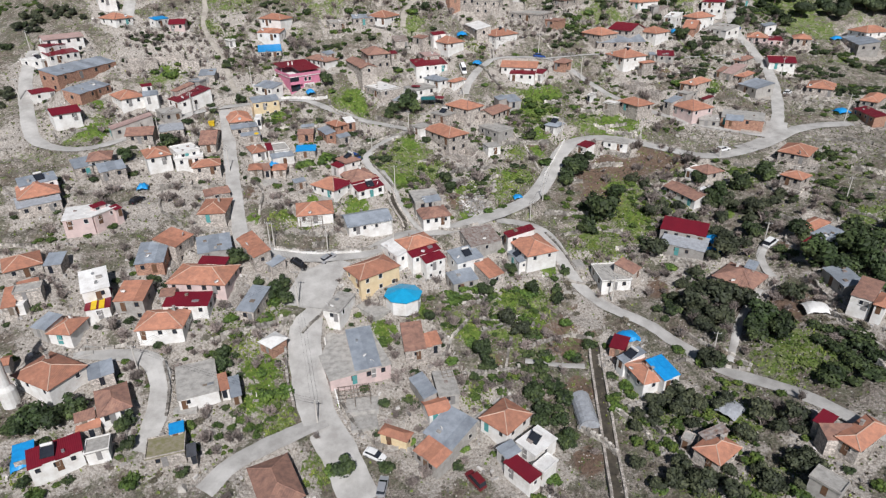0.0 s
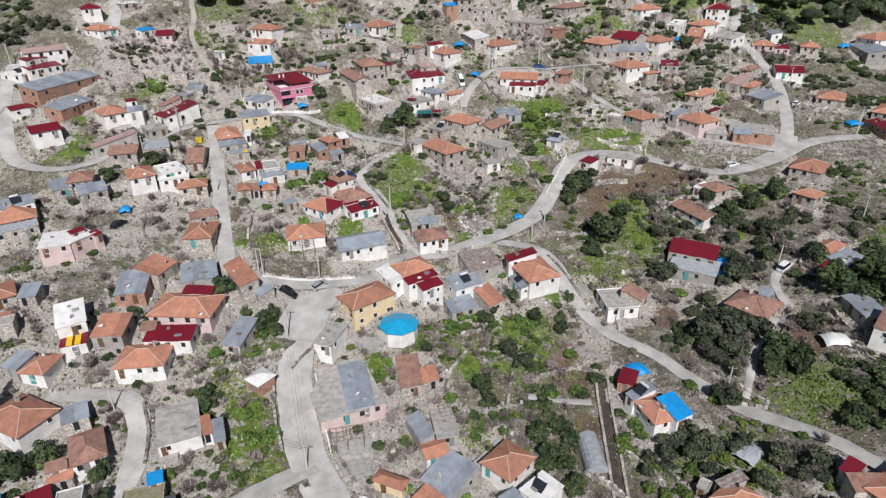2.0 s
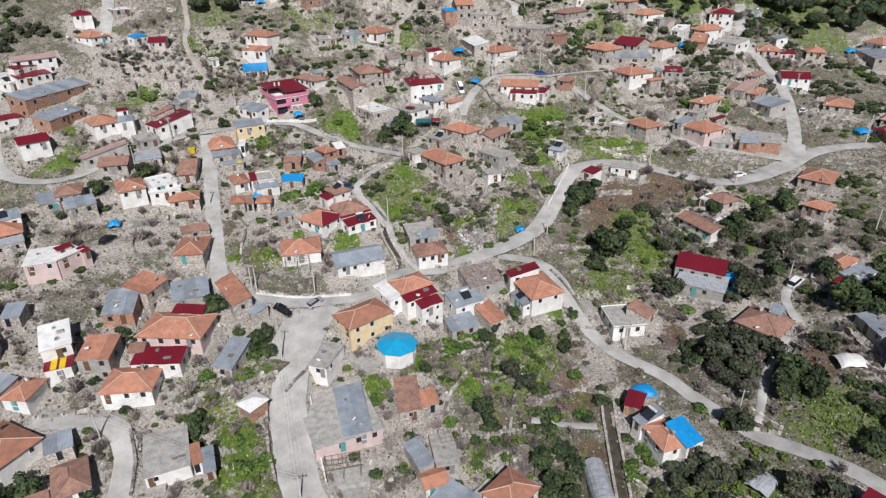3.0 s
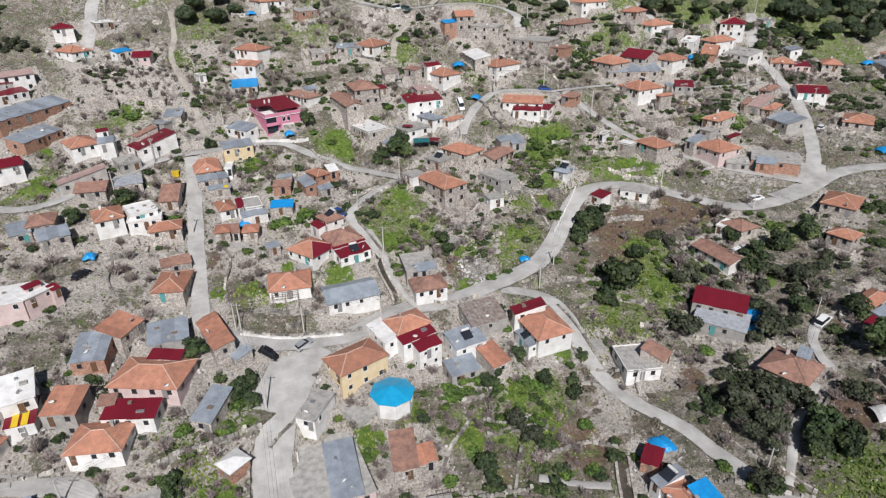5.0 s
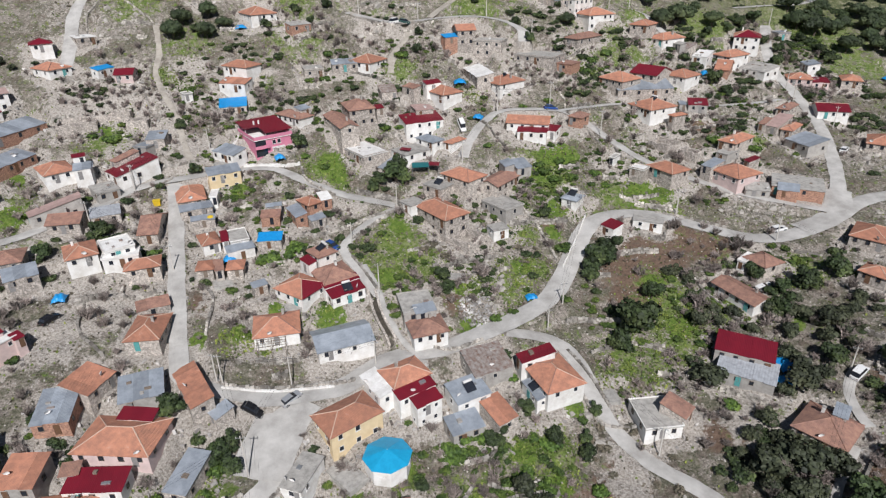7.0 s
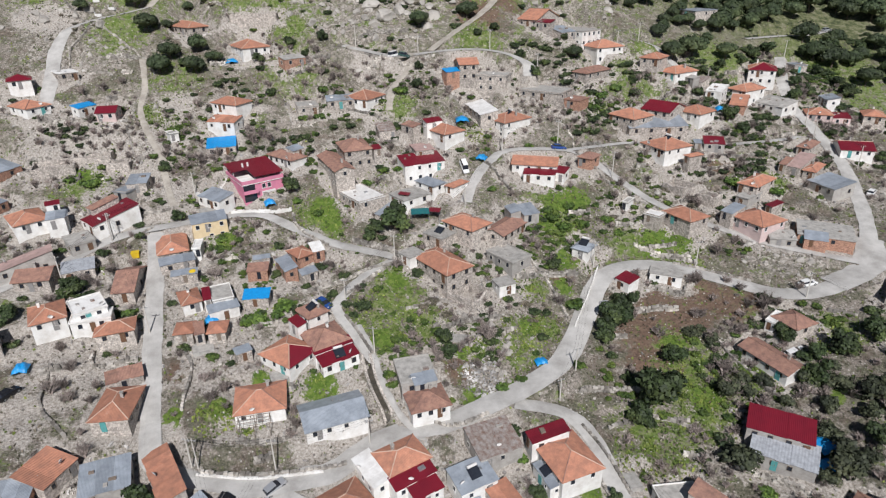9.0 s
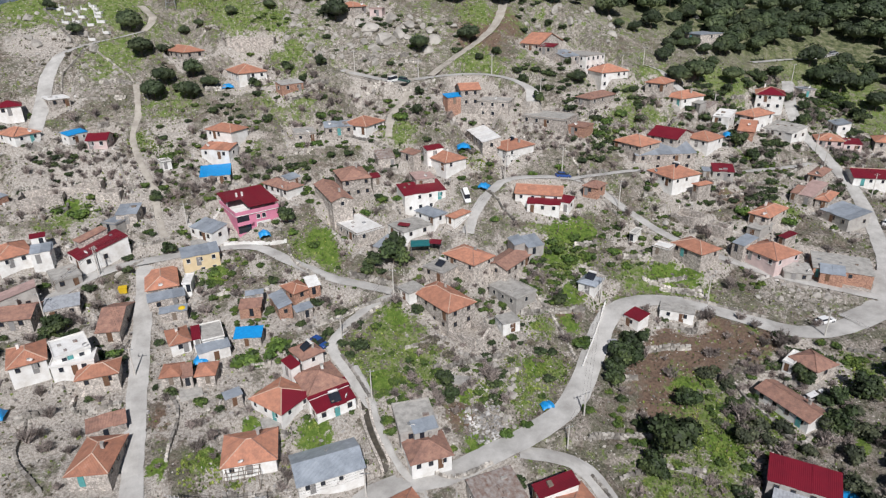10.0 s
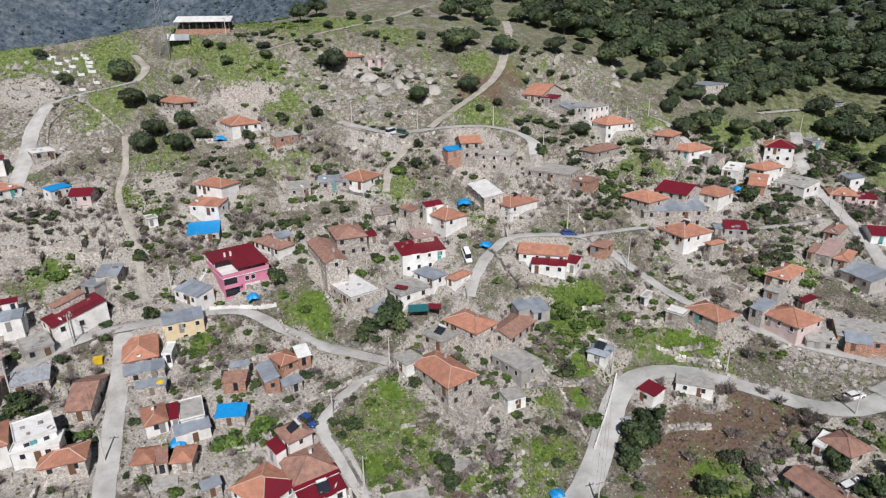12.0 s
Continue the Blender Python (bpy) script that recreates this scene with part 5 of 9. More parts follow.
def pink_house(thing, w, d, h, gf):
    """Two painted storeys with a parapet, an open corner terrace on top and a raised red sheet roof over the rest."""
    tagged(thing, "bright pink two-storey house with a raised dark red sheet roof", "house")
    W, D = w / 2, d / 2
    floor = h - 0.9
    bm = bmesh.new()
    box(bm, -W + 0.25, -D + 0.25, 0, W - 0.25, D - 0.25, floor - 0.2)
    part("wall", bm, WALL["k"], thing)
    bm = bmesh.new()
    box(bm, -W, -D, floor - 0.2, W, D, floor)
    part("terrace", bm, WALL["w"], thing, "pale rooftop terrace floor")
    for q in ((-W, -D, W, -D + 0.15), (-W, D - 0.15, W, D), (-W, -D + 0.15, -W + 0.15, D - 0.15), (W - 0.15, -D + 0.15, W, D - 0.15)):
        bm = bmesh.new()
        box(bm, q[0], q[1], floor, q[2], q[3], h)
        part("parapet", bm, WALL["k"], thing)
    for q in ((-W * 0.3, -D + 0.9), (W - 0.3, -D + 0.9), (W - 0.3, D - 0.3), (-W + 0.3, D - 0.3), (-W + 0.3, 0.1 * D)):
        bm = bmesh.new()
        bar(bm, (*q, floor), (*q, h + 0.55 + 0.10 * (q[1] + D)), 0.09, 6)
        part("post", bm, FRAME, thing)
    for x0, x1, y0 in ((-W - 0.3, -W * 0.35, 0.0), (-W * 0.35 + 0.03, W * 0.3, -D + 0.4), (W * 0.3 + 0.03, W + 0.4, -D + 0.4)):
        bm = bmesh.new()
        slab(bm, [(x0, y0, h + 0.6 + 0.10 * (y0 + D)), (x1, y0, h + 0.6 + 0.10 * (y0 + D)), (x1, D + 0.5, h + 0.6 + 0.10 * (d + 0.5)), (x0, D + 0.5, h + 0.6 + 0.10 * (d + 0.5))], 0.08)
        part("roof_sheet", bm, ROOF["R"], thing, "dark red ribbed roof sheet")
    bm = bmesh.new()
    box(bm, W * 0.1, 0.15 * D, floor, W - 0.4, D - 0.4, h + 0.55)
    part("top_room", bm, WALL["w"], thing, "whitewashed rooftop room")
    for q in (-0.4 * W, -0.2 * W + 0.3):
        bm = bmesh.new()
        box(bm, q - 0.2, 0.3 * D - 0.2, h + 1.0, q + 0.2, 0.3 * D + 0.2, h + 1.2 + 0.1 * d)
        part("chimney", bm, WALL["w"], thing)
    for q in (0.02, 0.28):
        set_window(thing, q * W, -D + 0.23, h - 2.1, 0, 1.0)
    bm = bmesh.new()
    box(bm, -W - 0.02, -D - 0.7, h - 3.3, -W * 0.3, -D + 0.24, h - 3.14)
    bal = part("balcony", bm, WALL["k"], thing, "pink walled balcony")
    bm = bmesh.new()
    box(bm, -W - 0.02, -D - 0.7, h - 3.14, -W * 0.3, -D - 0.58, h - 2.4)
    part("parapet", bm, WALL["k"], bal)
    # loggia shade: a dark panel on the solid wall, no real recess
    bm = bmesh.new()
    box(bm, -W + 0.3, -D + 0.2, h - 3.0, -W * 0.4, -D + 0.27, h - 1.2)
    part("loggia_opening", bm, GLASS, thing, "dark panel in place of the shaded loggia opening")
    bm = bmesh.new()
    box(bm, -0.1 * W, -D + 0.18, max(gf, h - 5.6), 0.55 * W, -D + 0.27, h - 3.5)
    part("garage_door", bm, FRAME, thing, "white garage door")
    # the carport's shade is likewise a flat dark panel on the wall
    bm = bmesh.new()
    box(bm, -W + 0.3, -D + 0.2, max(gf, h - 5.6), -0.35 * W, -D + 0.27, h - 3.5)
    part("carport_opening", bm, GLASS, thing, "dark panel in place of the shaded open carport")
    return thing


def house(x, y, eave, turn, w, d, roof, tiles, walls, extra=""):
    """One building: its eave at that height, w along the front, d deep; walls go down into the slope."""
    rng = random.Random(int(x * 37 + y * 91))
    m = pose(x, y, 0, 0, 0, turn)
    feet = {(a, b): lie(*(m @ Vector((a * w / 2, b * d / 2, 0))).xy) for a in (-1, 0, 1) for b in (-1, 1)}
    foot = min(feet.values()) - 0.4
    if eave - foot < 2.2:
        foot = eave - 2.4
    PLOTS.append((x, y, radians(turn), w / 2, d / 2))
    small = w * d < 24
    thing = new("shed" if small else "house")
    thing.matrix_world = pose(x, y, foot, 0, 0, turn)
    h = eave - foot
    o = 0.35 if roof in ("hip", "gable") else 0.18
    W, D = max(w / 2 - o, 0.6), max(d / 2 - o, 0.6)
    if extra == "pink":
        return pink_house(thing, w, d, h, min(feet[(-1, -1)], feet[(1, -1)]) - foot)
    if extra == "yard":
        thing.name = "concrete_yard"
        bm = bmesh.new()
        box(bm, -w / 2, -d / 2, 0, w / 2, d / 2, h)
        part("slab", bm, ROOF["C"], thing)
        return tagged(thing, "level grey concrete yard on a stone footing", "yard")
    if extra == "ruin":
        thing.name = "ruined_house"
        ruin_walls(thing, W, D, h, WALL[walls])
        tagged(thing, "roofless ruined house with broken %s walls" % WALL_WORDS[walls], "ruin")
        return thing
    tagged(thing, "%s %s with a %s %s roof" % (WALL_WORDS[walls], "outbuilding" if small else "village house", SHAPE_WORDS[roof], ROOF_WORDS[tiles]), "shed" if small else "house")
    bm = bmesh.new()
    box(bm, -W, -D, 0, W, D, h - 0.02)
    if roof == "shed":
        for v in bm.verts:
            if v.co.z > 1:
                v.co.z += 0.2 * (v.co.y + d / 2) - 0.10
    if roof == "gable":
        p = 0.36 * d / 2 * D / (d / 2)
        for sx in (-W, W):
            bm.faces.new([bm.verts.new(q) for q in ((sx, -D, h - 0.02), (sx, D, h - 0.02), (sx, 0, h + p - 0.05))])
    part("wall", bm, WALL[walls], thing)
    bm = bmesh.new()
    mats = [ROOF[tiles], ROOF["R"]]
    X, Y, th = w / 2, d / 2, 0.14
    caps = []
    sag = rng.uniform(-0.12, 0.12)
    if roof == "flat":
        slab(bm, [(-X, -Y, h + 0.1), (X, -Y, h + 0.1), (X, Y, h + 0.1), (-X, Y, h + 0.1)], 0.22)
        if rng.random() < 0.6:
            for a in ((-X, -Y, X, -Y + 0.15), (-X, Y - 0.15, X, Y), (-X, -Y + 0.15, -X + 0.15, Y - 0.15), (X - 0.15, -Y + 0.15, X, Y - 0.15)):
                pb = bmesh.new()
                box(pb, a[0], a[1], h + 0.1, a[2], a[3], h + 0.32)
                part("parapet", pb, WALL[walls], thing)
    elif roof == "shed":
        bm.free()
        k = max(1, round(w / 2.2))
        for i in range(k):
            bm = bmesh.new()
            x0, x1 = -X + w * i / k, -X + w * (i + 1) / k + 0.05
            j = rng.uniform(-0.02, 0.02) + 0.05 * (i % 2)
            slab(bm, [(x0, -Y + 2 * j, h + j), (x1, -Y + 2 * j, h + j), (x1, Y, h + j + 0.2 * d), (x0, Y, h + j + 0.2 * d)], 0.04)
            if i < k - 1:
                part("roof_sheet", bm, mats, thing)
    elif roof == "gable":
        p = 0.36 * Y
        slab(bm, [(-X, -Y, h), (X, -Y, h), (X, 0, h + p), (-X, 0, h + p)], th, 1 if "R" in extra else 0)
        slab(bm, [(X, Y, h), (-X, Y, h), (-X, 0, h + p), (X, 0, h + p)], th)
        caps = [((-X, 0, h + p), (X, 0, h + p + sag * 0.3))]
    else:
        q = min(X, Y)
        p = 0.42 * q
        c = [(-X, -Y, h), (X, -Y, h), (X, Y, h), (-X, Y, h)]
        if X >= Y:
            a, b = (-(X - Y) - 0.01, 0, h + p), (X - Y + 0.01, 0, h + p)
            slab(bm, [c[0], c[1], b, a], th, 1 if "vR" in extra else 0)
            slab(bm, [c[2], c[3], a, b], th)
            slab(bm, [c[1], c[2], b], th, 1 if "uR" in extra else 0, (0, 1, 0))
            slab(bm, [c[3], c[0], a], th, 0, (0, 1, 0))
            caps = [(c[0], a), (c[3], a), (c[1], b), (c[2], b), (a, b)]
        else:
            a, b = (0, -(Y - X) - 0.01, h + p), (0, Y - X + 0.01, h + p)
            slab(bm, [c[0], c[1], a], th, 1 if "vR" in extra else 0)
            slab(bm, [c[2], c[3], b], th)
            slab(bm, [c[1], c[2], b, a], th, 1 if "R" in extra else 0, (0, 1, 0))
            slab(bm, [c[3], c[0], a, b], th, 0, (0, 1, 0))
            caps = [(c[0], a), (c[1], a), (c[2], b), (c[3], b), (a, b)]
    if roof in ("hip", "gable"):
        bmesh.ops.remove_doubles(bm, verts=bm.verts, dist=0.03)
    part("roof_sheet" if roof == "shed" else "roof", bm, mats, thing)
    if caps and tiles in "TB" and not small:
        for a, b in caps:
            bm = bmesh.new()
            bar(bm, a, b, 0.11, 5)
            part("ridge_cap", bm, MORTAR if tiles == "T" and rng.random() < 0.75 else ROOF["B"], thing)
    if roof in ("flat", "shed") and tiles in "CGRXW" and not small:
        for _ in range(rng.randint(0, 3)):
            bm = bmesh.new()
            sx, sy = rng.uniform(0.4, 1.2), rng.uniform(0.3, 0.9)
            qx, qy = rng.uniform(-X + 1.3, X - 1.3) if X > 1.5 else 0, rng.uniform(-Y + 1.0, Y - 1.0) if Y > 1.2 else 0
            zz = h + 0.1 + (0.2 * (qy + Y) if roof == "shed" else 0)
            box(bm, qx - sx / 2, qy - sy / 2, zz - 0.2, qx + sx / 2, qy + sy / 2, zz + rng.uniform(0.05, 0.3))
            part("roof_lumber", bm, rng.choice((WOOD, STEEL, WALL["c"], ROOF["X"])), thing, "odd board or sheet lying on the roof")
    gf = min(feet[(0, -1)], feet[(-1, -1)], feet[(1, -1)]) - foot
    front = h - gf
    if not small or (walls in "wpy" and w > 4):
        rows = [h - 0.95] + ([h - 3.6] if front > 5.0 else [])
        size = 0.95 if not small else 0.75
        joinery = FRAME if walls in "wpyk" and rng.random() < 0.6 else rng.choice((WOOD, WOOD, POLE))
        for r, z in enumerate(rows):
            if z < gf + 0.9 and r:
                continue
            k = max(1, min(4, int((w - 0.8) / 2.3)))
            for i in range(k):
                if rng.random() < 0.12:
                    continue
                set_window(thing, -W + 2 * W * (i + 0.5) / k + rng.uniform(-0.2, 0.2), -D - 0.02, z, 0, size * rng.uniform(0.85, 1.05), joinery)
            k = max(1, min(3, int((d - 1.5) / 2.6)))
            for sx in (-1, 1):
                for i in range(k):
                    if rng.random() < 0.35:
                        continue
                    set_window(thing, sx * (W + 0.02), -D + 2 * D * (i + 0.5) / k, z, 90 * sx, size * rng.uniform(0.85, 1.05), joinery)
        if front < 6.5:
            dr = new("door", DOOR_LEAF[rng.choice((0, 0, 0, 1, 2, 2, 2))])
            dr.parent = thing
            dr.matrix_local = pose(-W + 0.75 + rng.uniform(0, max(0.1, 2 * W - 1.5)), -D - 0.04, max(gf, h - 2.5) + 0.02 if front > 2.5 else max(0.0, h - 2.3), 0, 0, 0)
    elif small and front > 1.7:
        bm = bmesh.new()
        q = rng.uniform(-W * 0.4, W * 0.4)
        box(bm, q - 0.42, -D - 0.05, max(gf, h - 2.0), q + 0.42, -D + 0.03, h - 0.25)
        part("door", bm, rng.choice((DOORS[0], DOORS[2], GLASS, WOOD)), thing)
    if tiles in "TB" and roof in ("hip", "gable") and not small and rng.random() < 0.55:
        bm = bmesh.new()
        cx, cy = rng.uniform(-0.6, 0.6) * W, rng.uniform(0.05, 0.55) * D
        box(bm, cx - 0.24, cy - 0.24, h, cx + 0.24, cy + 0.24, h + 0.42 * min(X, Y) + 0.55)
        ch = part("chimney", bm, WALL[rng.choice("swc")], thing)
        bm = bmesh.new()
        box(bm, cx - 0.32, cy - 0.32, h + 0.42 * min(X, Y) + 0.55, cx + 0.32, cy + 0.32, h + 0.42 * min(X, Y) + 0.64)
        part("cap", bm, WALL["c"], ch)
    if extra == "dish" or (not small and rng.random() < 0.3):
        for _ in range(2 if extra == "dish" else 1):
            ds = new("satellite_dish", DISH)
            ds.parent = thing
            qx = rng.uniform(-W * 0.8, W * 0.8)
            qy = -Y * rng.uniform(0.2, 0.9) if roof != "hip" else -Y * 0.92
            ds.matrix_local = pose(qx, qy, h + (0.1 if roof == "flat" else 0.2 * (qy + Y) if roof == "shed" else 0.36 * (qy + Y)), 0, 0, rng.uniform(-60, 60))
            tagged(ds, "white satellite dish")
    if extra == "solar" or (not small and walls == "w" and rng.random() < 0.12):
        z = h + (0.1 if roof == "flat" else 0.2 * Y if roof == "shed" else 0.28 * min(X, Y))
        sh = new("solar_heater", PANEL)
        sh.parent = thing
        sh.matrix_local = pose(rng.uniform(-0.3, 0.3) * W, -0.1 * Y, z - 0.1, 0, 0, rng.uniform(-15, 15))
        tagged(sh, "dark solar water-heater panels on the roof")
        tk = new("water_tank", TANK)
        tk.parent = sh
        tagged(tk, "white cylindrical water tank")
    if extra == "yellow":
        for i, q in enumerate((-0.3, 0.32)):
            bm = bmesh.new()
            slab(bm, [(X * (q - 0.22), -Y, h + 0.09), (X * (q + 0.22), -Y, h + 0.09), (X * (q + 0.22), Y * (0.9 - i * 0.5), h + 0.09 + 0.2 * Y * (1.9 - i * 0.5)), (X * (q - 0.22), Y * (0.9 - i * 0.5), h + 0.09 + 0.2 * Y * (1.9 - i * 0.5))], 0.03)
            part("awning_stripe", bm, YELLOW, thing, "bright yellow awning stripe")
    return thing




for spec in HOUSES:
    house(*spec)

# ---------- trodden yards round the houses ----------
yard = np.zeros(len(verts))
for px, py, a, w, d in PLOTS:
    dx, dy = np.abs((vx - px) * math.cos(a) + (vy - py) * math.sin(a)) - w, np.abs(-(vx - px) * math.sin(a) + (vy - py) * math.cos(a)) - d
    yard = np.maximum(yard, np.clip(1.4 - np.maximum(dx, dy) / 3.0, 0, 1))
for px, py, pr in DUST:
    yard = np.maximum(yard, np.clip(1.5 - np.hypot(vx - px, vy - py) / pr, 0, 1))
gm.attributes.new("yard", "FLOAT", "POINT").data.foreach_set("value", yard)


# ---------- trees, bushes, stones ----------
def clear(x, y, gap=0.6, road_gap=0.5):
    """True where no road or building stands."""
    for i in (-1, 0, 1):
        for j in (-1, 0, 1):
            for qx, qy, qz, half in BEDS.get((int(x // 8) + i, int(y // 8) + j), ()):
                if math.hypot(x - qx, y - qy) < half + road_gap:
                    return False
    for px, py, a, w, d in PLOTS:
        dx, dy = x - px, y - py
        if abs(dx) < 16 and abs(dy) < 16:
            if abs(dx * math.cos(a) + dy * math.sin(a)) < w + gap and abs(-dx * math.sin(a) + dy * math.cos(a)) < d + gap:
                return False
    return True


def foliage(name, mat, lobes, leaves, size, seed, core=0.8, loose=0.55):
    """Leaf clumps spread over several lobes (x, y, z, rx, rz), with a ragged darker core in each."""
    rng = np.random.RandomState(seed)
    v, f = [], []
    for (x, y, z, rx, rz), k in zip(lobes, [leaves // len(lobes)] * len(lobes)):
        n = rng.normal(size=(k, 3))
        n /= np.linalg.norm(n, axis=1)[:, None]
        n[:, 2] = np.where(n[:, 2] < -0.55, -n[:, 2], n[:, 2])
        rad = 1.06 - 0.32 * rng.rand(k) ** 2
        c = n * rad[:, None] * [rx, rx, rz] + [x, y, z]
        up = n + rng.normal(scale=loose, size=(k, 3))
        up /= np.linalg.norm(up, axis=1)[:, None]
        s = np.cross(up, rng.normal(size=(k, 3)))
        s /= np.linalg.norm(s, axis=1)[:, None]
        t = np.cross(up, s)
        q = size * (0.6 + 0.8 * rng.rand(k))[:, None]
        for p, a, b, u in zip(c, s * q, t * q, up):
            i = len(v)
            v += [tuple(p - a), tuple(p - b * 0.8), tuple(p + a + u * size * 0.3), tuple(p + b * 0.8)]
            f.append((i, i + 1, i + 2, i + 3))
        if core:
            bm = bmesh.new()
            bmesh.ops.create_icosphere(bm, subdivisions=1, radius=1)
            i = len(v)
            for q in bm.verts:
                g = core * (0.85 + 0.3 * rng.rand())
                v.append((q.co.x * rx * g + x, q.co.y * rx * g + y, q.co.z * rz * g + z))
            f += [tuple(i + w.index for w in fc.verts) for fc in bm.faces]
            bm.free()
    me = bpy.data.meshes.new(name)
    me.from_pydata(v, [], f)
    me.materials.append(mat)
    return me


def lobe_set(seed, kind):
    rng = random.Random(seed)
    if kind == "pine":
        r = [(0, 0, 0.18, 0.74, 0.58)]
        for i in range(6):
            a = i * 1.05 + rng.uniform(-0.3, 0.3)
            q = rng.uniform(0.42, 0.6)
            r.append((q * math.cos(a), q * math.sin(a), rng.uniform(-0.05, 0.2), rng.uniform(0.36, 0.48), rng.uniform(0.30, 0.40)))
        return r
    r = [(0, 0, 0, 0.6, 0.6)]
    for i in range(6):
        a = i * 1.05 + rng.uniform(-0.4, 0.4)
        q = rng.uniform(0.35, 0.6)
        r.append((q * math.cos(a), q * math.sin(a), rng.uniform(-0.3, 0.4), rng.uniform(0.3, 0.48), rng.uniform(0.28, 0.46)))
    return r


CROWNS = {k: [foliage("crown", LEAF[k], lobe_set(i * 7 + 3, k), n, s, i + 11, 0.93 if k == "pine" else 0.8, 0.25 if k == "pine" else 0.5) for i in range(4)] for k, n, s in (("pine", 900, 0.078), ("ever", 650, 0.105), ("olive", 560, 0.10))}
BUSHES = {k: [foliage("bush", LEAF[k], [(x, y, z * 0.6 + 0.3, r, q * 0.75) for x, y, z, r, q in lobe_set(i * 5 + 1, k)], n, s, i + 31, c) for i in range(4)] for k, n, s, c in (("bush", 240, 0.155, 0.78), ("scrub", 260, 0.125, 0.5), ("ever", 250, 0.135, 0.8))}


def trunk_mesh(seed, fork):
    rng = random.Random(seed)
    bm = bmesh.new()
    p, d = Vector((0, 0, -0.3)), Vector((rng.uniform(-0.1, 0.1), rng.uniform(-0.1, 0.1), 1))
    for i in range(3):
        q = p + d * 0.45
        bar(bm, p, q, 0.085 - 0.014 * i, 6, 0.071 - 0.014 * i)
        p, d = q, (d + Vector((rng.uniform(-0.25, 0.25), rng.uniform(-0.25, 0.25), 0))).normalized()
    for i in range(fork):
        a = i * 6.28 / fork + rng.uniform(-0.3, 0.3)
        bar(bm, p - d * 0.2, p + Vector((math.cos(a) * 0.45, math.sin(a) * 0.45, 0.4)), 0.04, 5, 0.02)
    return mesh_of("trunk", bm, BARK)


TRUNKS = [trunk_mesh(i, 4) for i in range(4)]


def twig_mesh(seed, spread):
    """Leafless limbs: a short stem forking three times into a haze of twigs."""
    rng = random.Random(seed)
    v, f = [], []

    def limb(a, b, r0, r1, sides):
        if sides < 3:
            s = (b - a).cross(Vector((rng.uniform(-1, 1), rng.uniform(-1, 1), rng.uniform(-1, 1)))).normalized()
            i = len(v)
            v.extend([tuple(a - s * r0), tuple(a + s * r0), tuple(b + s * r1)] + ([tuple(b - s * r1)] if sides == 2 else []))
            f.append(tuple(range(i, len(v))))
            return
        d = (b - a).normalized()
        s = d.orthogonal().normalized()
        q = d.cross(s)
        i = len(v)
        for p, r in ((a, r0), (b, r1)):
            for k in range(3):
                v.append(tuple(p + (s * math.cos(k * 2.094) + q * math.sin(k * 2.094)) * r))
        for k in range(3):
            f.append((i + k, i + (k + 1) % 3, i + 3 + (k + 1) % 3, i + 3 + k))

    def grow(p, d, length, r, level):
        q = p + d * length
        limb(p, q, r, r * 0.7, (1, 2, 3, 3)[level])
        if level == 0:
            return
        for _ in range(4 if level > 1 else 11):
            e = (d + Vector((rng.uniform(-1, 1), rng.uniform(-1, 1), rng.uniform(-0.25, 0.7))) * spread).normalized()
            grow(p + (q - p) * rng.uniform(0.35, 1.0), e, length * rng.uniform(0.6, 0.95), r * (0.62 if level > 1 else 0.4), level - 1)

    for i in range(4):
        a = i * 1.57 + rng.uniform(-0.5, 0.5)
        grow(Vector((0, 0, -0.05)), Vector((math.cos(a) * 0.45, math.sin(a) * 0.45, 1.0)).normalized(), 0.40, 0.055, 3)
    me = bpy.data.meshes.new("crown")
    me.from_pydata(v, [], f)
    me.materials.append(LEAF["bare"])
    return me


TWIGS = [twig_mesh(i + 5, 0.9) for i in range(5)]
WORDS = {"pine": "broad dark green stone pine with a rounded crown", "ever": "dense dark evergreen tree on the slope", "olive": "grey-green olive tree with an uneven crown", "bare": "leafless grey-brown fruit tree in early spring", "bush": "fresh green leafy bush beside a garden", "scrub": "dry brownish scrub on stony ground"}
grown = [0]


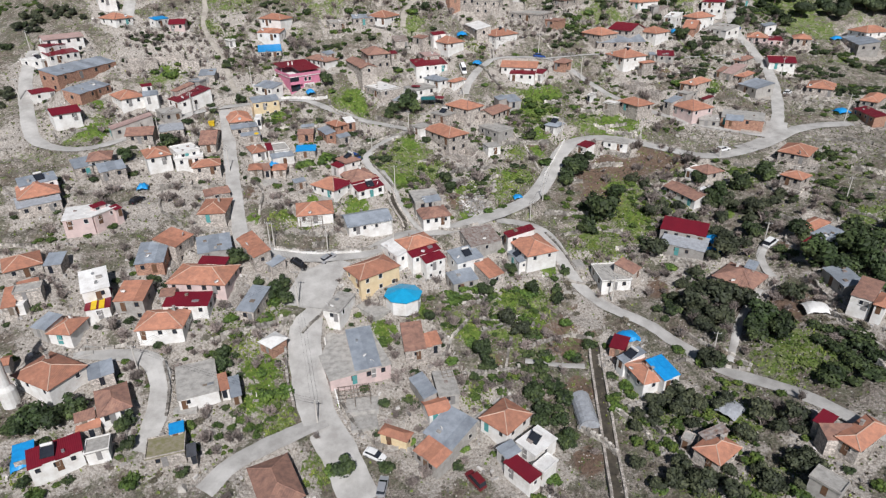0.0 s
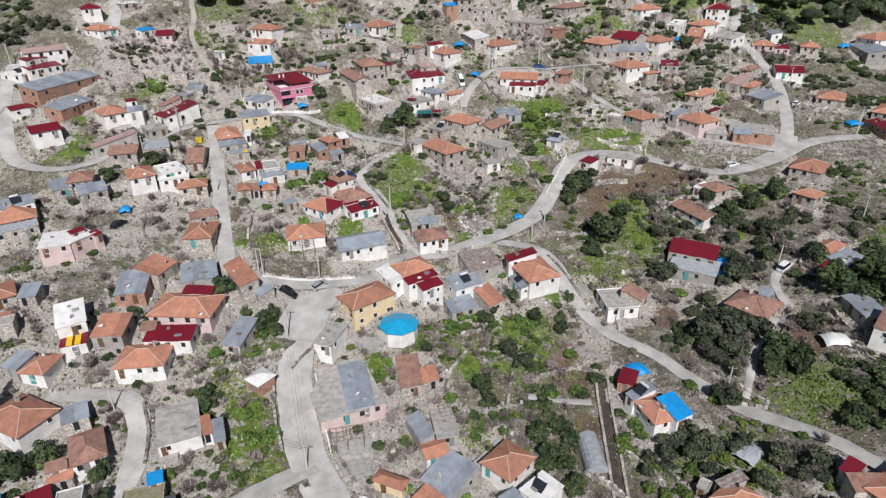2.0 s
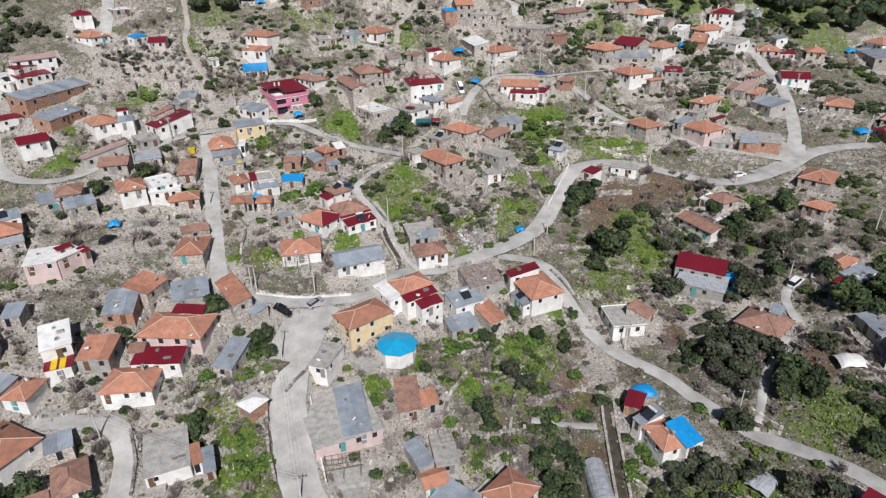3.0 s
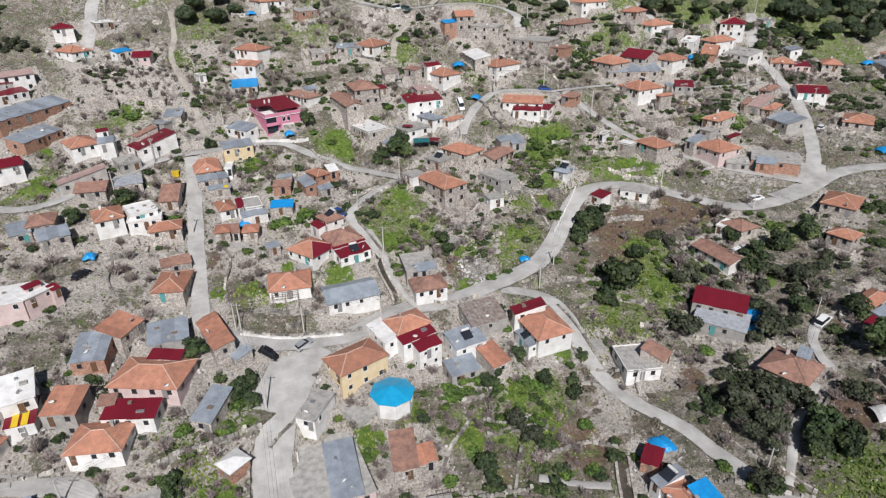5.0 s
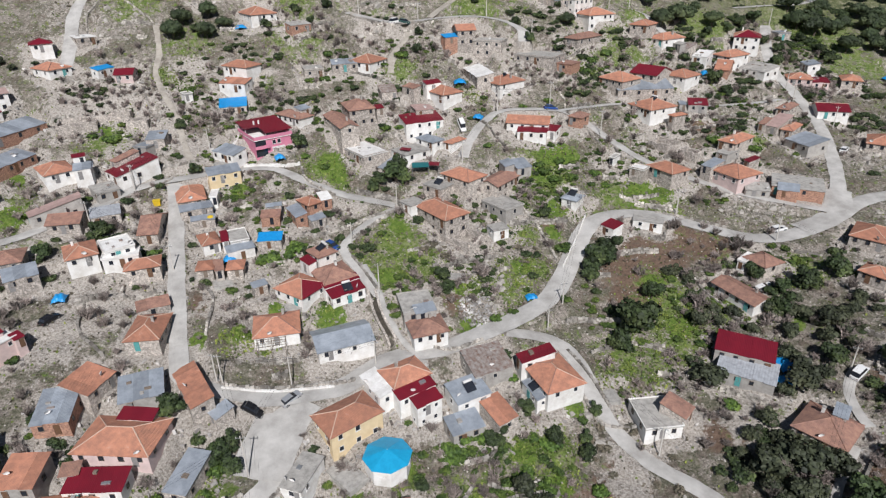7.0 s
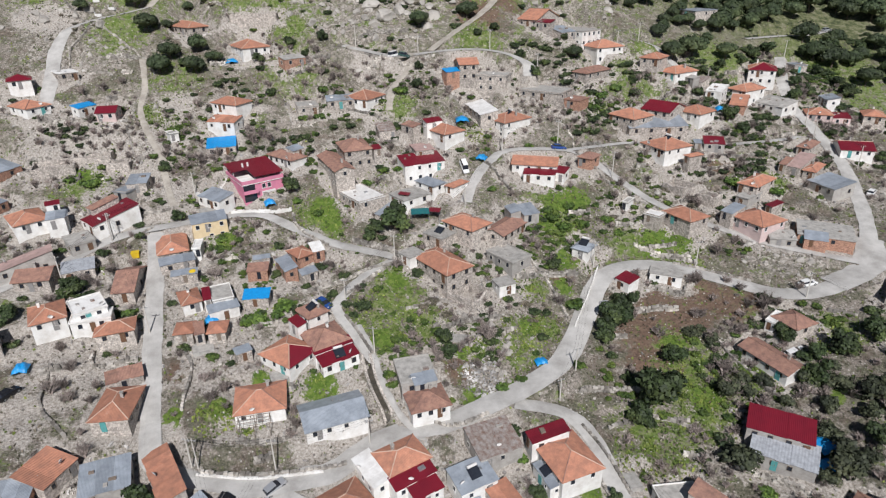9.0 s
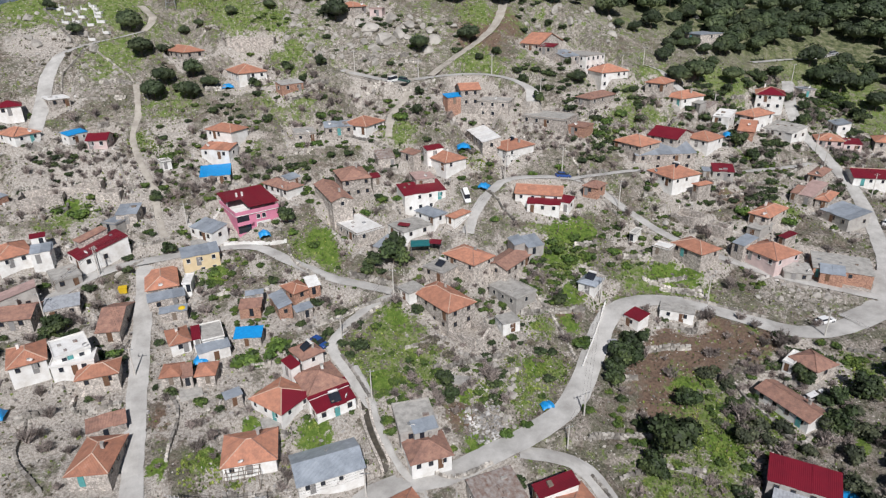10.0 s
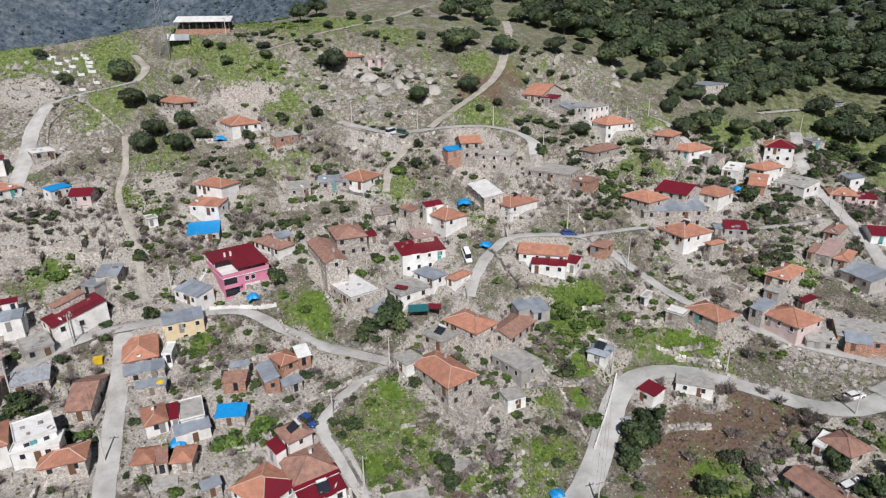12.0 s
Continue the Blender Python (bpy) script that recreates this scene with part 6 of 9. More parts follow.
def tree(kind, x, y, r):
    """kind pine, ever, olive: trunk and crown; bare: branches; r is the crown's radius."""
    grown[0] += 1
    rng = random.Random(grown[0])
    z = lie(x, y)
    if kind in ("bush", "scrub", "ever") and (kind != "ever" or r < 1.3):
        ob = new("bush", BUSHES[kind][grown[0] % 4])
        ob.matrix_world = pose(x, y, z - 0.1 * r, 0, 0, rng.uniform(0, 360)) @ Matrix.Diagonal((r, r, r * rng.uniform(0.7, 1.0), 1))
        return tagged(ob, WORDS[kind if kind != "ever" else "ever"].replace("tree", "bush" if kind == "ever" else "tree"), "bush", "bushes on the hillside")
    thing = new({"pine": "pine_tree", "ever": "evergreen_tree", "olive": "olive_tree", "bare": "bare_tree"}[kind])
    thing.matrix_world = pose(x, y, z, 0, 0, rng.uniform(0, 360))
    tagged(thing, WORDS[kind], "tree", "trees on the hillside")
    if kind == "bare":
        br = new("crown", TWIGS[grown[0] % 5])
        br.parent = thing
        s = r * 1.15
        br.scale = (s, s, s * rng.uniform(0.85, 1.1))
        tr = new("trunk", TRUNKS[grown[0] % 4])
        tr.parent = thing
        tr.scale = (r * 0.4, r * 0.4, r * 0.28)
        return thing
    rise = {"pine": 0.78, "ever": 0.72, "olive": 0.75}[kind] * r
    cr = new("crown", CROWNS[kind][grown[0] % 4])
    cr.parent = thing
    cr.location, cr.scale = (0, 0, rise), (r, r * rng.uniform(0.85, 1.1), r * rng.uniform(0.85, 1.05))
    tr = new("trunk", TRUNKS[grown[0] % 4])
    tr.parent = thing
    tr.scale = (r * 0.75, r * 0.75, rise * 0.72)
    return thing


def inside(x, y, poly):
    odd = False
    for (ax, ay), (bx, by) in zip(poly, poly[1:] + poly[:1]):
        if (ay > y) != (by > y) and x < (bx - ax) * (y - ay) / (by - ay) + ax:
            odd = not odd
    return odd


MASSES = {}


def grove(kind, count, small, large, *poly):
    """Plants strewn over a stretch of the plan, clear of roads and houses; pines stand as trees, the rest joins one mass of its kind."""
    poly = list(poly)
    rng = random.Random(len(poly) * 1000 + count)
    xs, ys = [p[0] for p in poly], [p[1] for p in poly]
    spots, tries, hearts = [], 0, []
    while len(hearts) < max(3, count // 8):
        x, y = rng.uniform(min(xs), max(xs)), rng.uniform(min(ys), max(ys))
        if inside(x, y, poly):
            hearts.append((x, y))
    while len(spots) < count and tries < count * 30:
        tries += 1
        x, y = rng.uniform(min(xs), max(xs)), rng.uniform(min(ys), max(ys))
        r = small + (large - small) * rng.random() ** 1.4
        if kind != "pine" and rng.random() < 0.85:
            hx, hy = rng.choice(hearts)
            x, y = rng.gauss(hx, 3.6), rng.gauss(hy, 2.6)
        if kind in ("bare", "scrub", "ever") and any(math.hypot(x - a, y - b) < 0.85 * c for a, b, c in MEADOWS):
            continue
        if kind in ("bush", "olive", "ever") and any(math.hypot(x - a, y - b) < 0.95 * c for a, b, c in TILTH + LAWNS):
            continue
        if inside(x, y, poly) and clear(x, y, r * 0.5, r * 0.5) and all(math.hypot(x - a, y - b) > (0.62 if kind == "pine" else 0.55 if kind in ("ever", "olive", "bare") else 0.42) * (r + c) for a, b, c in spots):
            spots.append((x, y, r))
            if kind == "pine":
                tree(kind, x, y, r)
            else:
                MASSES.setdefault(kind, []).append((x, y, r, rng.uniform(0, 6.28)))


def settle_masses():
    for kind, spots in MASSES.items():
        protos = TWIGS if kind == "bare" else CROWNS["olive"] if kind == "olive" else BUSHES[kind]
        data = []
        for me in protos:
            co = np.empty(len(me.vertices) * 3)
            me.vertices.foreach_get("co", co)
            data.append((co.reshape(-1, 3), [tuple(p.vertices) for p in me.polygons]))
        vs, fs, base = [], [], 0
        for i, (x, y, r, a) in enumerate(spots):
            co, polys = data[i % len(data)]
            c, s = math.cos(a), math.sin(a)
            q = co * (r, r, r * (0.8 + 0.25 * (i % 7) / 7))
            q = np.stack([q[:, 0] * c - q[:, 1] * s + x, q[:, 0] * s + q[:, 1] * c + y, q[:, 2] + lie(x, y) + (0.62 * r if kind == "olive" else 0.0 if kind == "bare" else -0.08 * r)], 1)
            vs.append(q)
            fs += [tuple(base + k for k in p) for p in polys]
            base += len(q)
        me = bpy.data.meshes.new(kind + "_growth")
        me.from_pydata(np.concatenate(vs), [], fs)
        me.materials.append(LEAF[kind])
        tagged(new({"bare": "bare_thicket", "olive": "olive_grove", "bush": "green_undergrowth", "scrub": "dry_scrub", "ever": "evergreen_thicket"}[kind], me), {"bare": "leafless grey-brown thicket between the houses", "olive": "grey-green olive grove on the slope", "bush": "fresh green undergrowth in the gardens", "scrub": "dry brownish scrub on stony ground", "ever": "dense dark evergreen thicket below the road"}[kind], "plants", kind="stuff")



tree("pine", -100.6, 274.8, 4.5)
tree("pine", -92.5, 261.7, 4.2)
tree("pine", -115.3, 268.8, 2.7)
tree("pine", -82.7, 251.4, 4.1)
tree("pine", -83.7, 244.8, 4.0)
tree("pine", -73.7, 246.5, 3.6)
tree("pine", -75.0, 254.9, 3.7)
tree("pine", -69.2, 251.1, 2.9)
tree("pine", -89.6, 270.5, 2.6)
tree("pine", -85.3, 269.0, 2.5)
tree("pine", -34.8, 282.3, 4.7)
tree("pine", 9.7, 276.3, 4.1)
tree("pine", 22.7, 296.6, 4.5)
tree("pine", 5.3, 295.1, 5.4)
tree("pine", 10.7, 299.8, 4.1)
tree("pine", -6.5, 269.2, 3.9)
tree("pine", 39.5, 328.2, 5.3)
tree("pine", 48.8, 324.5, 6.4)
tree("pine", 43.9, 262.3, 2.9)
tree("pine", 87.6, 275.5, 4.9)
tree("pine", 79.6, 271.2, 4.3)
tree("pine", 100.4, 278.2, 4.2)
tree("pine", 62.2, 301.6, 5.9)
tree("pine", 41.9, 301.9, 4.3)
tree("pine", 77.5, 300.2, 4.4)
tree("pine", -87.7, 265.6, 2.1)
tree("pine", -85.8, 280.6, 2.0)
tree("pine", -79.4, 278.5, 1.9)
tree("pine", -77.9, 291.1, 2.0)
tree("pine", -72.9, 289.8, 1.8)
tree("pine", -69.5, 282.5, 2.2)
tree("pine", -57.4, 286.3, 2.2)
tree("pine", -60.7, 293.2, 1.8)
tree("pine", -26.3, 315.1, 2.2)
tree("pine", -40.0, 309.3, 1.9)
tree("pine", -33.2, 321.2, 2.2)
tree("pine", -50.9, 314.4, 4.8)
tree("pine", -22.0, 301.3, 1.8)
tree("pine", -46.3, 324.1, 4.8)
tree("pine", -58.9, 293.4, 1.8)
tree("pine", -127.5, 278.7, 2.4)
tree("pine", -18.1, 317.7, 2.0)
tree("pine", -7.9, 331.0, 2.3)
tree("pine", -6.1, 301.8, 2.1)
tree("pine", 20.0, 318.1, 3.5)
tree("pine", 50.6, 304.5, 2.8)
tree("pine", 63.7, 294.1, 2.3)
tree("pine", 69.8, 294.3, 2.8)
tree("pine", 52.0, 275.9, 1.9)
tree("pine", 88.4, 307.7, 3.5)
tree("ever", -11.4, 193.9, 4.3)
tree("ever", 36.9, 168.0, 3.5)
tree("ever", 39.7, 171.9, 3.3)
tree("ever", 34.7, 165.3, 2.2)
tree("ever", -78.0, 169.5, 2.5)
tree("ever", -38.8, 205.8, 2.7)
tree("ever", -17.4, 190.8, 2.0)
tree("ever", 93.2, 240.4, 2.7)
tree("ever", -55.8, 252.2, 1.9)
tree("ever", 87.5, 215.7, 1.7)
tree("ever", -37.5, 263.0, 2.3)
tree("ever", 90.2, 245.3, 3.2)
tree("ever", -7.0, 245.5, 2.1)
tree("ever", -2.9, 230.8, 2.3)
tree("ever", -6.3, 251.9, 1.8)
tree("ever", 117.6, 260.7, 3.1)
tree("ever", -47.4, 260.4, 1.9)
tree("ever", -77.6, 248.9, 1.9)
tree("ever", -42.8, 258.5, 1.9)
tree("ever", -29.9, 241.5, 2.1)
tree("bush", -35.0, 232.5, 2.3)
tree("bush", -39.5, 232.3, 2.0)
tree("bush", -19.6, 213.1, 2.1)
tree("bush", -15.5, 214.1, 2.1)
tree("bush", -22.2, 211.4, 1.8)
tree("bush", -11.3, 214.4, 1.8)
tree("bush", -31.0, 198.4, 1.7)
tree("bush", -36.9, 202.3, 1.7)
tree("bush", 28.4, 199.0, 2.5)
tree("bush", 30.5, 196.0, 2.2)
tree("bush", 22.8, 195.7, 1.9)
tree("bush", 27.5, 201.5, 2.0)
tree("bush", 33.2, 203.5, 2.0)
tree("bush", 35.9, 197.1, 2.0)
tree("bush", 42.2, 199.0, 2.0)
tree("bush", 44.2, 194.4, 1.7)
tree("bush", -64.6, 164.5, 1.8)
tree("bush", -66.3, 163.8, 1.5)
tree("bush", -52.0, 187.9, 1.4)
tree("bush", 13.6, 208.4, 1.7)
tree("bush", -13.2, 199.9, 1.4)
tree("bush", -60.9, 222.4, 1.6)
tree("bush", -74.8, 225.9, 2.7)
tree("bush", 49.9, 248.4, 2.6)
tree("bush", 55.7, 251.7, 2.6)
tree("bush", 46.8, 241.8, 2.1)
tree("bush", 13.6, 227.3, 1.3)
tree("bush", -34.7, 166.0, 1.9)
tree("bush", -36.6, 163.6, 1.7)
tree("bush", -32.4, 169.3, 1.5)
tree("bush", -93.2, 202.5, 2.0)
tree("bush", -88.1, 202.3, 2.6)
tree("bush", 25.4, 226.0, 1.6)
tree("bush", 33.3, 228.5, 1.6)
tree("bush", -11.8, 243.0, 2.7)
tree("bush", -19.0, 243.1, 1.7)
tree("bush", -35.3, 246.0, 2.5)
tree("bush", 80.2, 215.6, 2.7)
tree("bush", 91.8, 212.4, 2.4)
tree("ever", 41.0, 149.0, 5.2)
tree("ever", 37.3, 145.3, 2.8)
tree("ever", 37.7, 167.3, 3.4)
tree("ever", 34.3, 163.7, 2.7)
tree("ever", -11.5, 195.7, 3.8)
tree("ever", -16.0, 192.7, 2.4)
tree("ever", -48.0, 124.8, 2.0)
tree("ever", -30.2, 166.9, 2.1)
tree("ever", -26.4, 168.8, 1.8)
tree("ever", -72.2, 209.9, 1.9)
tree("ever", 1.3, 158.4, 2.0)
tree("ever", 80.6, 156.8, 3.2)
tree("ever", 74.6, 155.8, 2.2)
tree("ever", 70.9, 162.9, 1.9)
tree("ever", 75.2, 135.7, 2.9)
tree("ever", 26.4, 125.4, 1.5)
tree("ever", 8.5, 125.1, 1.4)
tree("ever", 85.2, 132.4, 3.5)
tree("bush", 66.4, 118.5, 2.1)
tree("bush", 14.1, 137.8, 1.3)
tree("bush", -0.2, 146.9, 1.6)
tree("bush", 11.6, 152.6, 1.7)
tree("bush", 15.7, 154.6, 1.4)
tree("bush", 1.8, 121.3, 2.1)
tree("bush", 19.6, 124.4, 2.4)
tree("bush", 5.6, 110.4, 1.8)
tree("bush", 16.4, 125.8, 1.7)
tree("bush", 54.2, 129.6, 1.9)
tree("bush", -7.9, 154.3, 1.4)
tree("ever", -47.8, 124.6, 2.6)
tree("ever", -44.8, 99.6, 2.3)
tree("ever", -43.9, 97.3, 2.0)
tree("ever", 7.8, 106.0, 2.6)
tree("ever", 8.9, 103.4, 2.1)
tree("ever", -3.7, 114.9, 1.6)
tree("ever", -57.5, 83.3, 2.0)
tree("ever", -55.6, 79.3, 1.7)
tree("ever", -73.3, 81.9, 3.4)
tree("ever", -69.6, 82.3, 3.1)
tree("ever", -66.9, 84.8, 2.8)
tree("ever", -74.5, 80.2, 2.6)
tree("ever", -38.9, 118.4, 2.5)
tree("ever", -35.4, 115.9, 2.2)
tree("ever", -37.0, 120.8, 2.0)
tree("ever", -18.3, 77.4, 2.5)
tree("ever", 41.6, 150.0, 4.0)
tree("ever", 47.0, 157.6, 2.8)
tree("ever", 36.1, 167.3, 2.9)
tree("ever", 91.1, 120.4, 4.9)
tree("ever", 92.1, 116.6, 3.8)
tree("ever", 88.0, 118.5, 3.5)
tree("ever", 18.6, 91.7, 2.4)
tree("ever", 16.9, 96.1, 2.2)
tree("ever", 21.5, 89.2, 1.9)
tree("ever", -12.2, 92.7, 1.4)
tree("ever", 29.1, 130.5, 1.5)
tree("ever", 20.3, 125.8, 1.7)
tree("ever", -57.6, 100.6, 1.3)
tree("ever", 54.4, 98.1, 1.9)
tree("ever", 22.9, 85.3, 1.7)
tree("ever", 5.8, 100.2, 1.3)
tree("ever", -17.7, 117.3, 1.1)
tree("ever", 10.9, 126.2, 1.7)
tree("bush", -38.6, 116.3, 2.2)
tree("bush", -38.6, 110.2, 1.9)
tree("bush", -45.9, 108.9, 2.1)
tree("bush", -43.8, 104.9, 1.8)
tree("bush", -31.8, 93.2, 2.4)
tree("bush", -34.7, 91.7, 2.0)
tree("bush", -18.1, 108.9, 1.8)
tree("bush", -13.3, 108.1, 2.1)
tree("bush", 6.9, 125.6, 2.0)
tree("bush", 1.4, 122.4, 2.2)
tree("bush", 4.1, 124.5, 2.0)
tree("bush", 18.0, 116.1, 2.2)
tree("bush", 14.4, 119.4, 1.9)
tree("bush", 20.0, 112.1, 1.9)
tree("bush", 26.8, 115.2, 1.9)
tree("bush", 21.7, 105.8, 1.8)
tree("bush", 26.6, 106.3, 1.8)
tree("bush", -6.9, 84.9, 1.4)
tree("bush", -20.5, 78.2, 1.6)
tree("bush", -67.4, 70.8, 2.0)
tree("bush", -53.0, 73.4, 2.1)
tree("bush", -36.8, 96.6, 1.5)
tree("bush", 35.8, 73.2, 1.8)
tree("bush", 32.7, 91.5, 1.7)
tree("bush", 36.1, 96.8, 1.8)
tree("bush", 37.9, 87.2, 1.7)
tree("bush", 18.5, 76.4, 1.8)
tree("bush", 3.0, 84.0, 1.4)
tree("bush", 48.2, 103.8, 1.6)
tree("bush", 51.3, 99.7, 1.9)
tree("bush", 46.4, 70.1, 2.3)
tree("bush", 55.8, 68.2, 2.1)
tree("bush", 48.4, 68.6, 2.3)
tree("bush", 8.8, 93.1, 1.5)
tree("bush", 1.2, 103.8, 1.8)
tree("bare", -63.5, 213.5, 3.8)
tree("bare", -60.3, 216.3, 2.9)
tree("bare", -51.9, 221.8, 3.8)
tree("bare", -49.7, 224.5, 3.0)
tree("bare", 9.6, 190.1, 2.6)
tree("bare", 22.0, 190.5, 2.9)
tree("bare", 26.0, 185.1, 2.6)
tree("bare", 29.5, 178.6, 2.3)
tree("bare", 9.0, 172.9, 1.8)
tree("bare", 48.6, 211.5, 3.1)
tree("bare", 56.6, 214.5, 2.3)
tree("bare", 53.1, 180.0, 2.5)
tree("bare", 57.0, 178.4, 2.7)
tree("bare", 65.1, 178.3, 2.3)
tree("bare", 67.1, 175.3, 2.5)
tree("bare", 67.2, 171.1, 2.7)
tree("bare", 66.9, 188.2, 3.2)
tree("bare", 72.2, 191.7, 2.8)
tree("bare", -8.7, 223.1, 2.5)
tree("bare", -0.1, 207.9, 1.8)
tree("bare", -102.1, 233.3, 2.8)
tree("bare", -97.4, 236.1, 2.7)
tree("bare", -73.6, 214.9, 2.7)
tree("bare", -96.5, 209.6, 2.2)
tree("bare", 66.6, 206.9, 3.5)
tree("bare", 72.3, 207.5, 3.2)
tree("bare", 121.1, 275.6, 3.4)
tree("bare", 93.2, 250.4, 2.6)
tree("bare", -92.7, 239.2, 2.4)
tree("bare", -36.2, 253.0, 2.6)
tree("bare", -31.0, 251.5, 2.3)
tree("bare", 18.0, 226.7, 1.7)
tree("bare", -53.9, 236.2, 1.9)
tree("bare", -61.5, 215.3, 1.7)
tree("bare", -77.1, 175.8, 2.6)
tree("bare", -74.8, 172.1, 2.2)
tree("bare", -51.3, 154.3, 1.7)
tree("bare", -32.1, 223.0, 1.4)
tree("bare", 80.8, 176.0, 2.1)
tree("bare", 73.6, 170.8, 2.3)
tree("bare", -23.1, 152.1, 1.5)
tree("bare", -19.8, 144.9, 2.9)
tree("bare", -26.5, 141.3, 2.4)
tree("bare", -70.5, 143.8, 3.2)
tree("bare", -66.7, 142.8, 2.9)
tree("bare", -84.0, 140.7, 3.0)
tree("bare", 9.5, 162.7, 3.2)
tree("bare", 11.9, 158.1, 2.6)
tree("bare", 5.4, 161.2, 2.3)
tree("bare", 56.5, 169.2, 2.6)
tree("bare", 63.2, 164.3, 2.9)
tree("bare", 69.9, 167.8, 2.7)
tree("bare", 38.2, 155.7, 2.1)
tree("bare", -42.6, 144.4, 2.2)
tree("bare", -41.0, 148.1, 2.0)
tree("bare", 72.2, 150.3, 3.6)
tree("bare", 76.4, 145.9, 3.3)
tree("bare", 80.0, 141.3, 3.3)
tree("bare", 81.3, 137.2, 3.5)
tree("bare", -29.0, 158.5, 1.8)
tree("bare", 60.6, 173.6, 2.1)
tree("bare", 43.9, 133.2, 2.2)
tree("bare", -4.1, 78.0, 2.9)
tree("bare", -6.0, 76.1, 2.2)
tree("bare", -59.5, 93.1, 2.8)
tree("bare", -42.8, 81.9, 2.2)
tree("bare", -40.9, 80.1, 1.9)
tree("bare", -19.8, 108.0, 1.9)
tree("bare", -15.8, 117.8, 2.0)
tree("bare", -10.1, 117.2, 1.7)
tree("bare", -16.7, 113.1, 1.7)
tree("bare", -10.9, 109.1, 2.1)
tree("bare", -11.9, 106.3, 1.6)
tree("bare", -6.6, 91.5, 2.2)
tree("bare", -9.8, 90.1, 1.9)
tree("bare", -59.1, 92.9, 2.1)
tree("bare", -47.0, 102.4, 1.9)
tree("bare", -42.7, 103.0, 1.9)
tree("bare", 1.3, 115.1, 2.2)
tree("bare", 5.2, 117.2, 2.0)
tree("bare", -1.2, 110.4, 1.9)
tree("bare", 8.7, 111.0, 2.2)
tree("bare", 59.4, 137.6, 2.9)
tree("bare", 41.9, 126.9, 2.4)
tree("bare", 47.2, 122.3, 2.4)
tree("bare", 50.0, 127.7, 2.2)
tree("bare", 59.2, 84.1, 3.0)
tree("bare", 55.8, 82.7, 2.5)
tree("bare", 60.0, 81.6, 2.5)
tree("bare", 64.0, 86.1, 2.1)
tree("bare", -1.2, 103.0, 1.8)
tree("bare", 13.4, 108.1, 2.1)
tree("bare", 11.6, 100.5, 2.3)
tree("bare", 9.1, 97.9, 1.8)
tree("bare", 57.2, 114.8, 4.0)
tree("bare", 59.9, 112.4, 3.7)
tree("bare", 53.6, 110.8, 3.3)
tree("bare", 62.2, 112.1, 3.1)
tree("bare", 66.1, 113.1, 2.6)
tree("bare", 58.8, 106.0, 3.0)
tree("bare", 50.6, 108.5, 2.8)
tree("bare", 55.3, 102.3, 2.5)
tree("bare", -24.5, 121.8, 1.3)
tree("bare", -11.8, 125.6, 1.3)
tree("bare", -59.5, 121.0, 1.6)
tree("bare", -36.6, 71.4, 1.8)
tree("bare", -23.9, 84.3, 1.5)
tree("bare", 19.7, 72.3, 2.0)
tree("bare", -47.9, 141.0, 1.1)
tree("bare", -69.9, 115.9, 1.9)
tree("bare", -55.9, 113.3, 1.3)
tree("bare", 35.8, 122.7, 1.6)
grove("pine", 44, 3.8, 6.4, (1, 407), (64, 408), (59, 308), (51, 333), (28, 331), (5, 318))
grove("pine", 92, 4.0, 7.0, (64, 408), (153, 420), (103, 294), (98, 315), (83, 302), (76, 315), (63, 315), (58, 350))
grove("pine", 124, 4.0, 7.0, (153, 420), (244, 414), (184, 301), (161, 315), (161, 327), (136, 315), (125, 302), (112, 294), (101, 289))
grove("pine", 24, 3.2, 5.0, (165, 298), (209, 288), (196, 264), (172, 279), (163, 285))
grove("olive", 9, 1.8, 3.0, (52, 119), (67, 125), (67, 109), (63, 100), (58, 102), (52, 109))
grove("ever", 12, 1.6, 3.0, (65, 110), (72, 108), (85, 93), (79, 83), (67, 92), (62, 97))
grove("olive", 34, 1.5, 2.9, (32, 84), (37, 91), (46, 94), (56, 87), (64, 83), (60, 69), (41, 68), (30, 70))
grove("ever", 8, 1.4, 3.0, (11, 105), (25, 102), (23, 82), (18, 87), (15, 95))
grove("olive", 16, 1.4, 2.6, (72, 159), (97, 163), (83, 131), (70, 131), (63, 139))
grove("ever", 16, 1.6, 3.75, (97, 139), (110, 135), (94, 107), (86, 118))
grove("ever", 14, 1.4, 3.0, (69, 107), (81, 104), (82, 94), (77, 85), (70, 93))
grove("bare", 24, 1.69, 3.90, (64, 169), (80, 167), (68, 147), (52, 150), (49, 172))
grove("olive", 5, 1.4, 2.2, (48, 142), (53, 139), (62, 129), (51, 114), (48, 126))
grove("olive", 18, 1.3, 2.2, (-115, 227), (-142, 229), (-149, 216), (-138, 196), (-139, 213))
grove("olive", 16, 1.3, 2.4, (-152, 200), (-132, 191), (-116, 161), (-120, 144))
grove("scrub", 27, 0.5, 1.43, (-70, 299), (-3, 309), (22, 272), (-3, 261), (-37, 257), (-61, 267))
grove("scrub", 18, 0.5, 1.43, (-130, 272), (-88, 283), (-65, 276), (-61, 262), (-92, 246), (-113, 243))
grove("scrub", 24, 0.6, 1.54, (-0, 179), (14, 189), (34, 187), (27, 160), (7, 157), (-9, 169))
grove("scrub", 21, 0.6, 1.54, (48, 225), (78, 225), (101, 228), (66, 194), (48, 200), (41, 220))
grove("bare", 56, 1.21, 3.40, (-56, 263), (0, 257), (20, 246), (-12, 238), (-57, 241))
grove("bare", 37, 1.21, 3.25, (-92, 237), (-65, 225), (-65, 208), (-74, 208), (-85, 219))
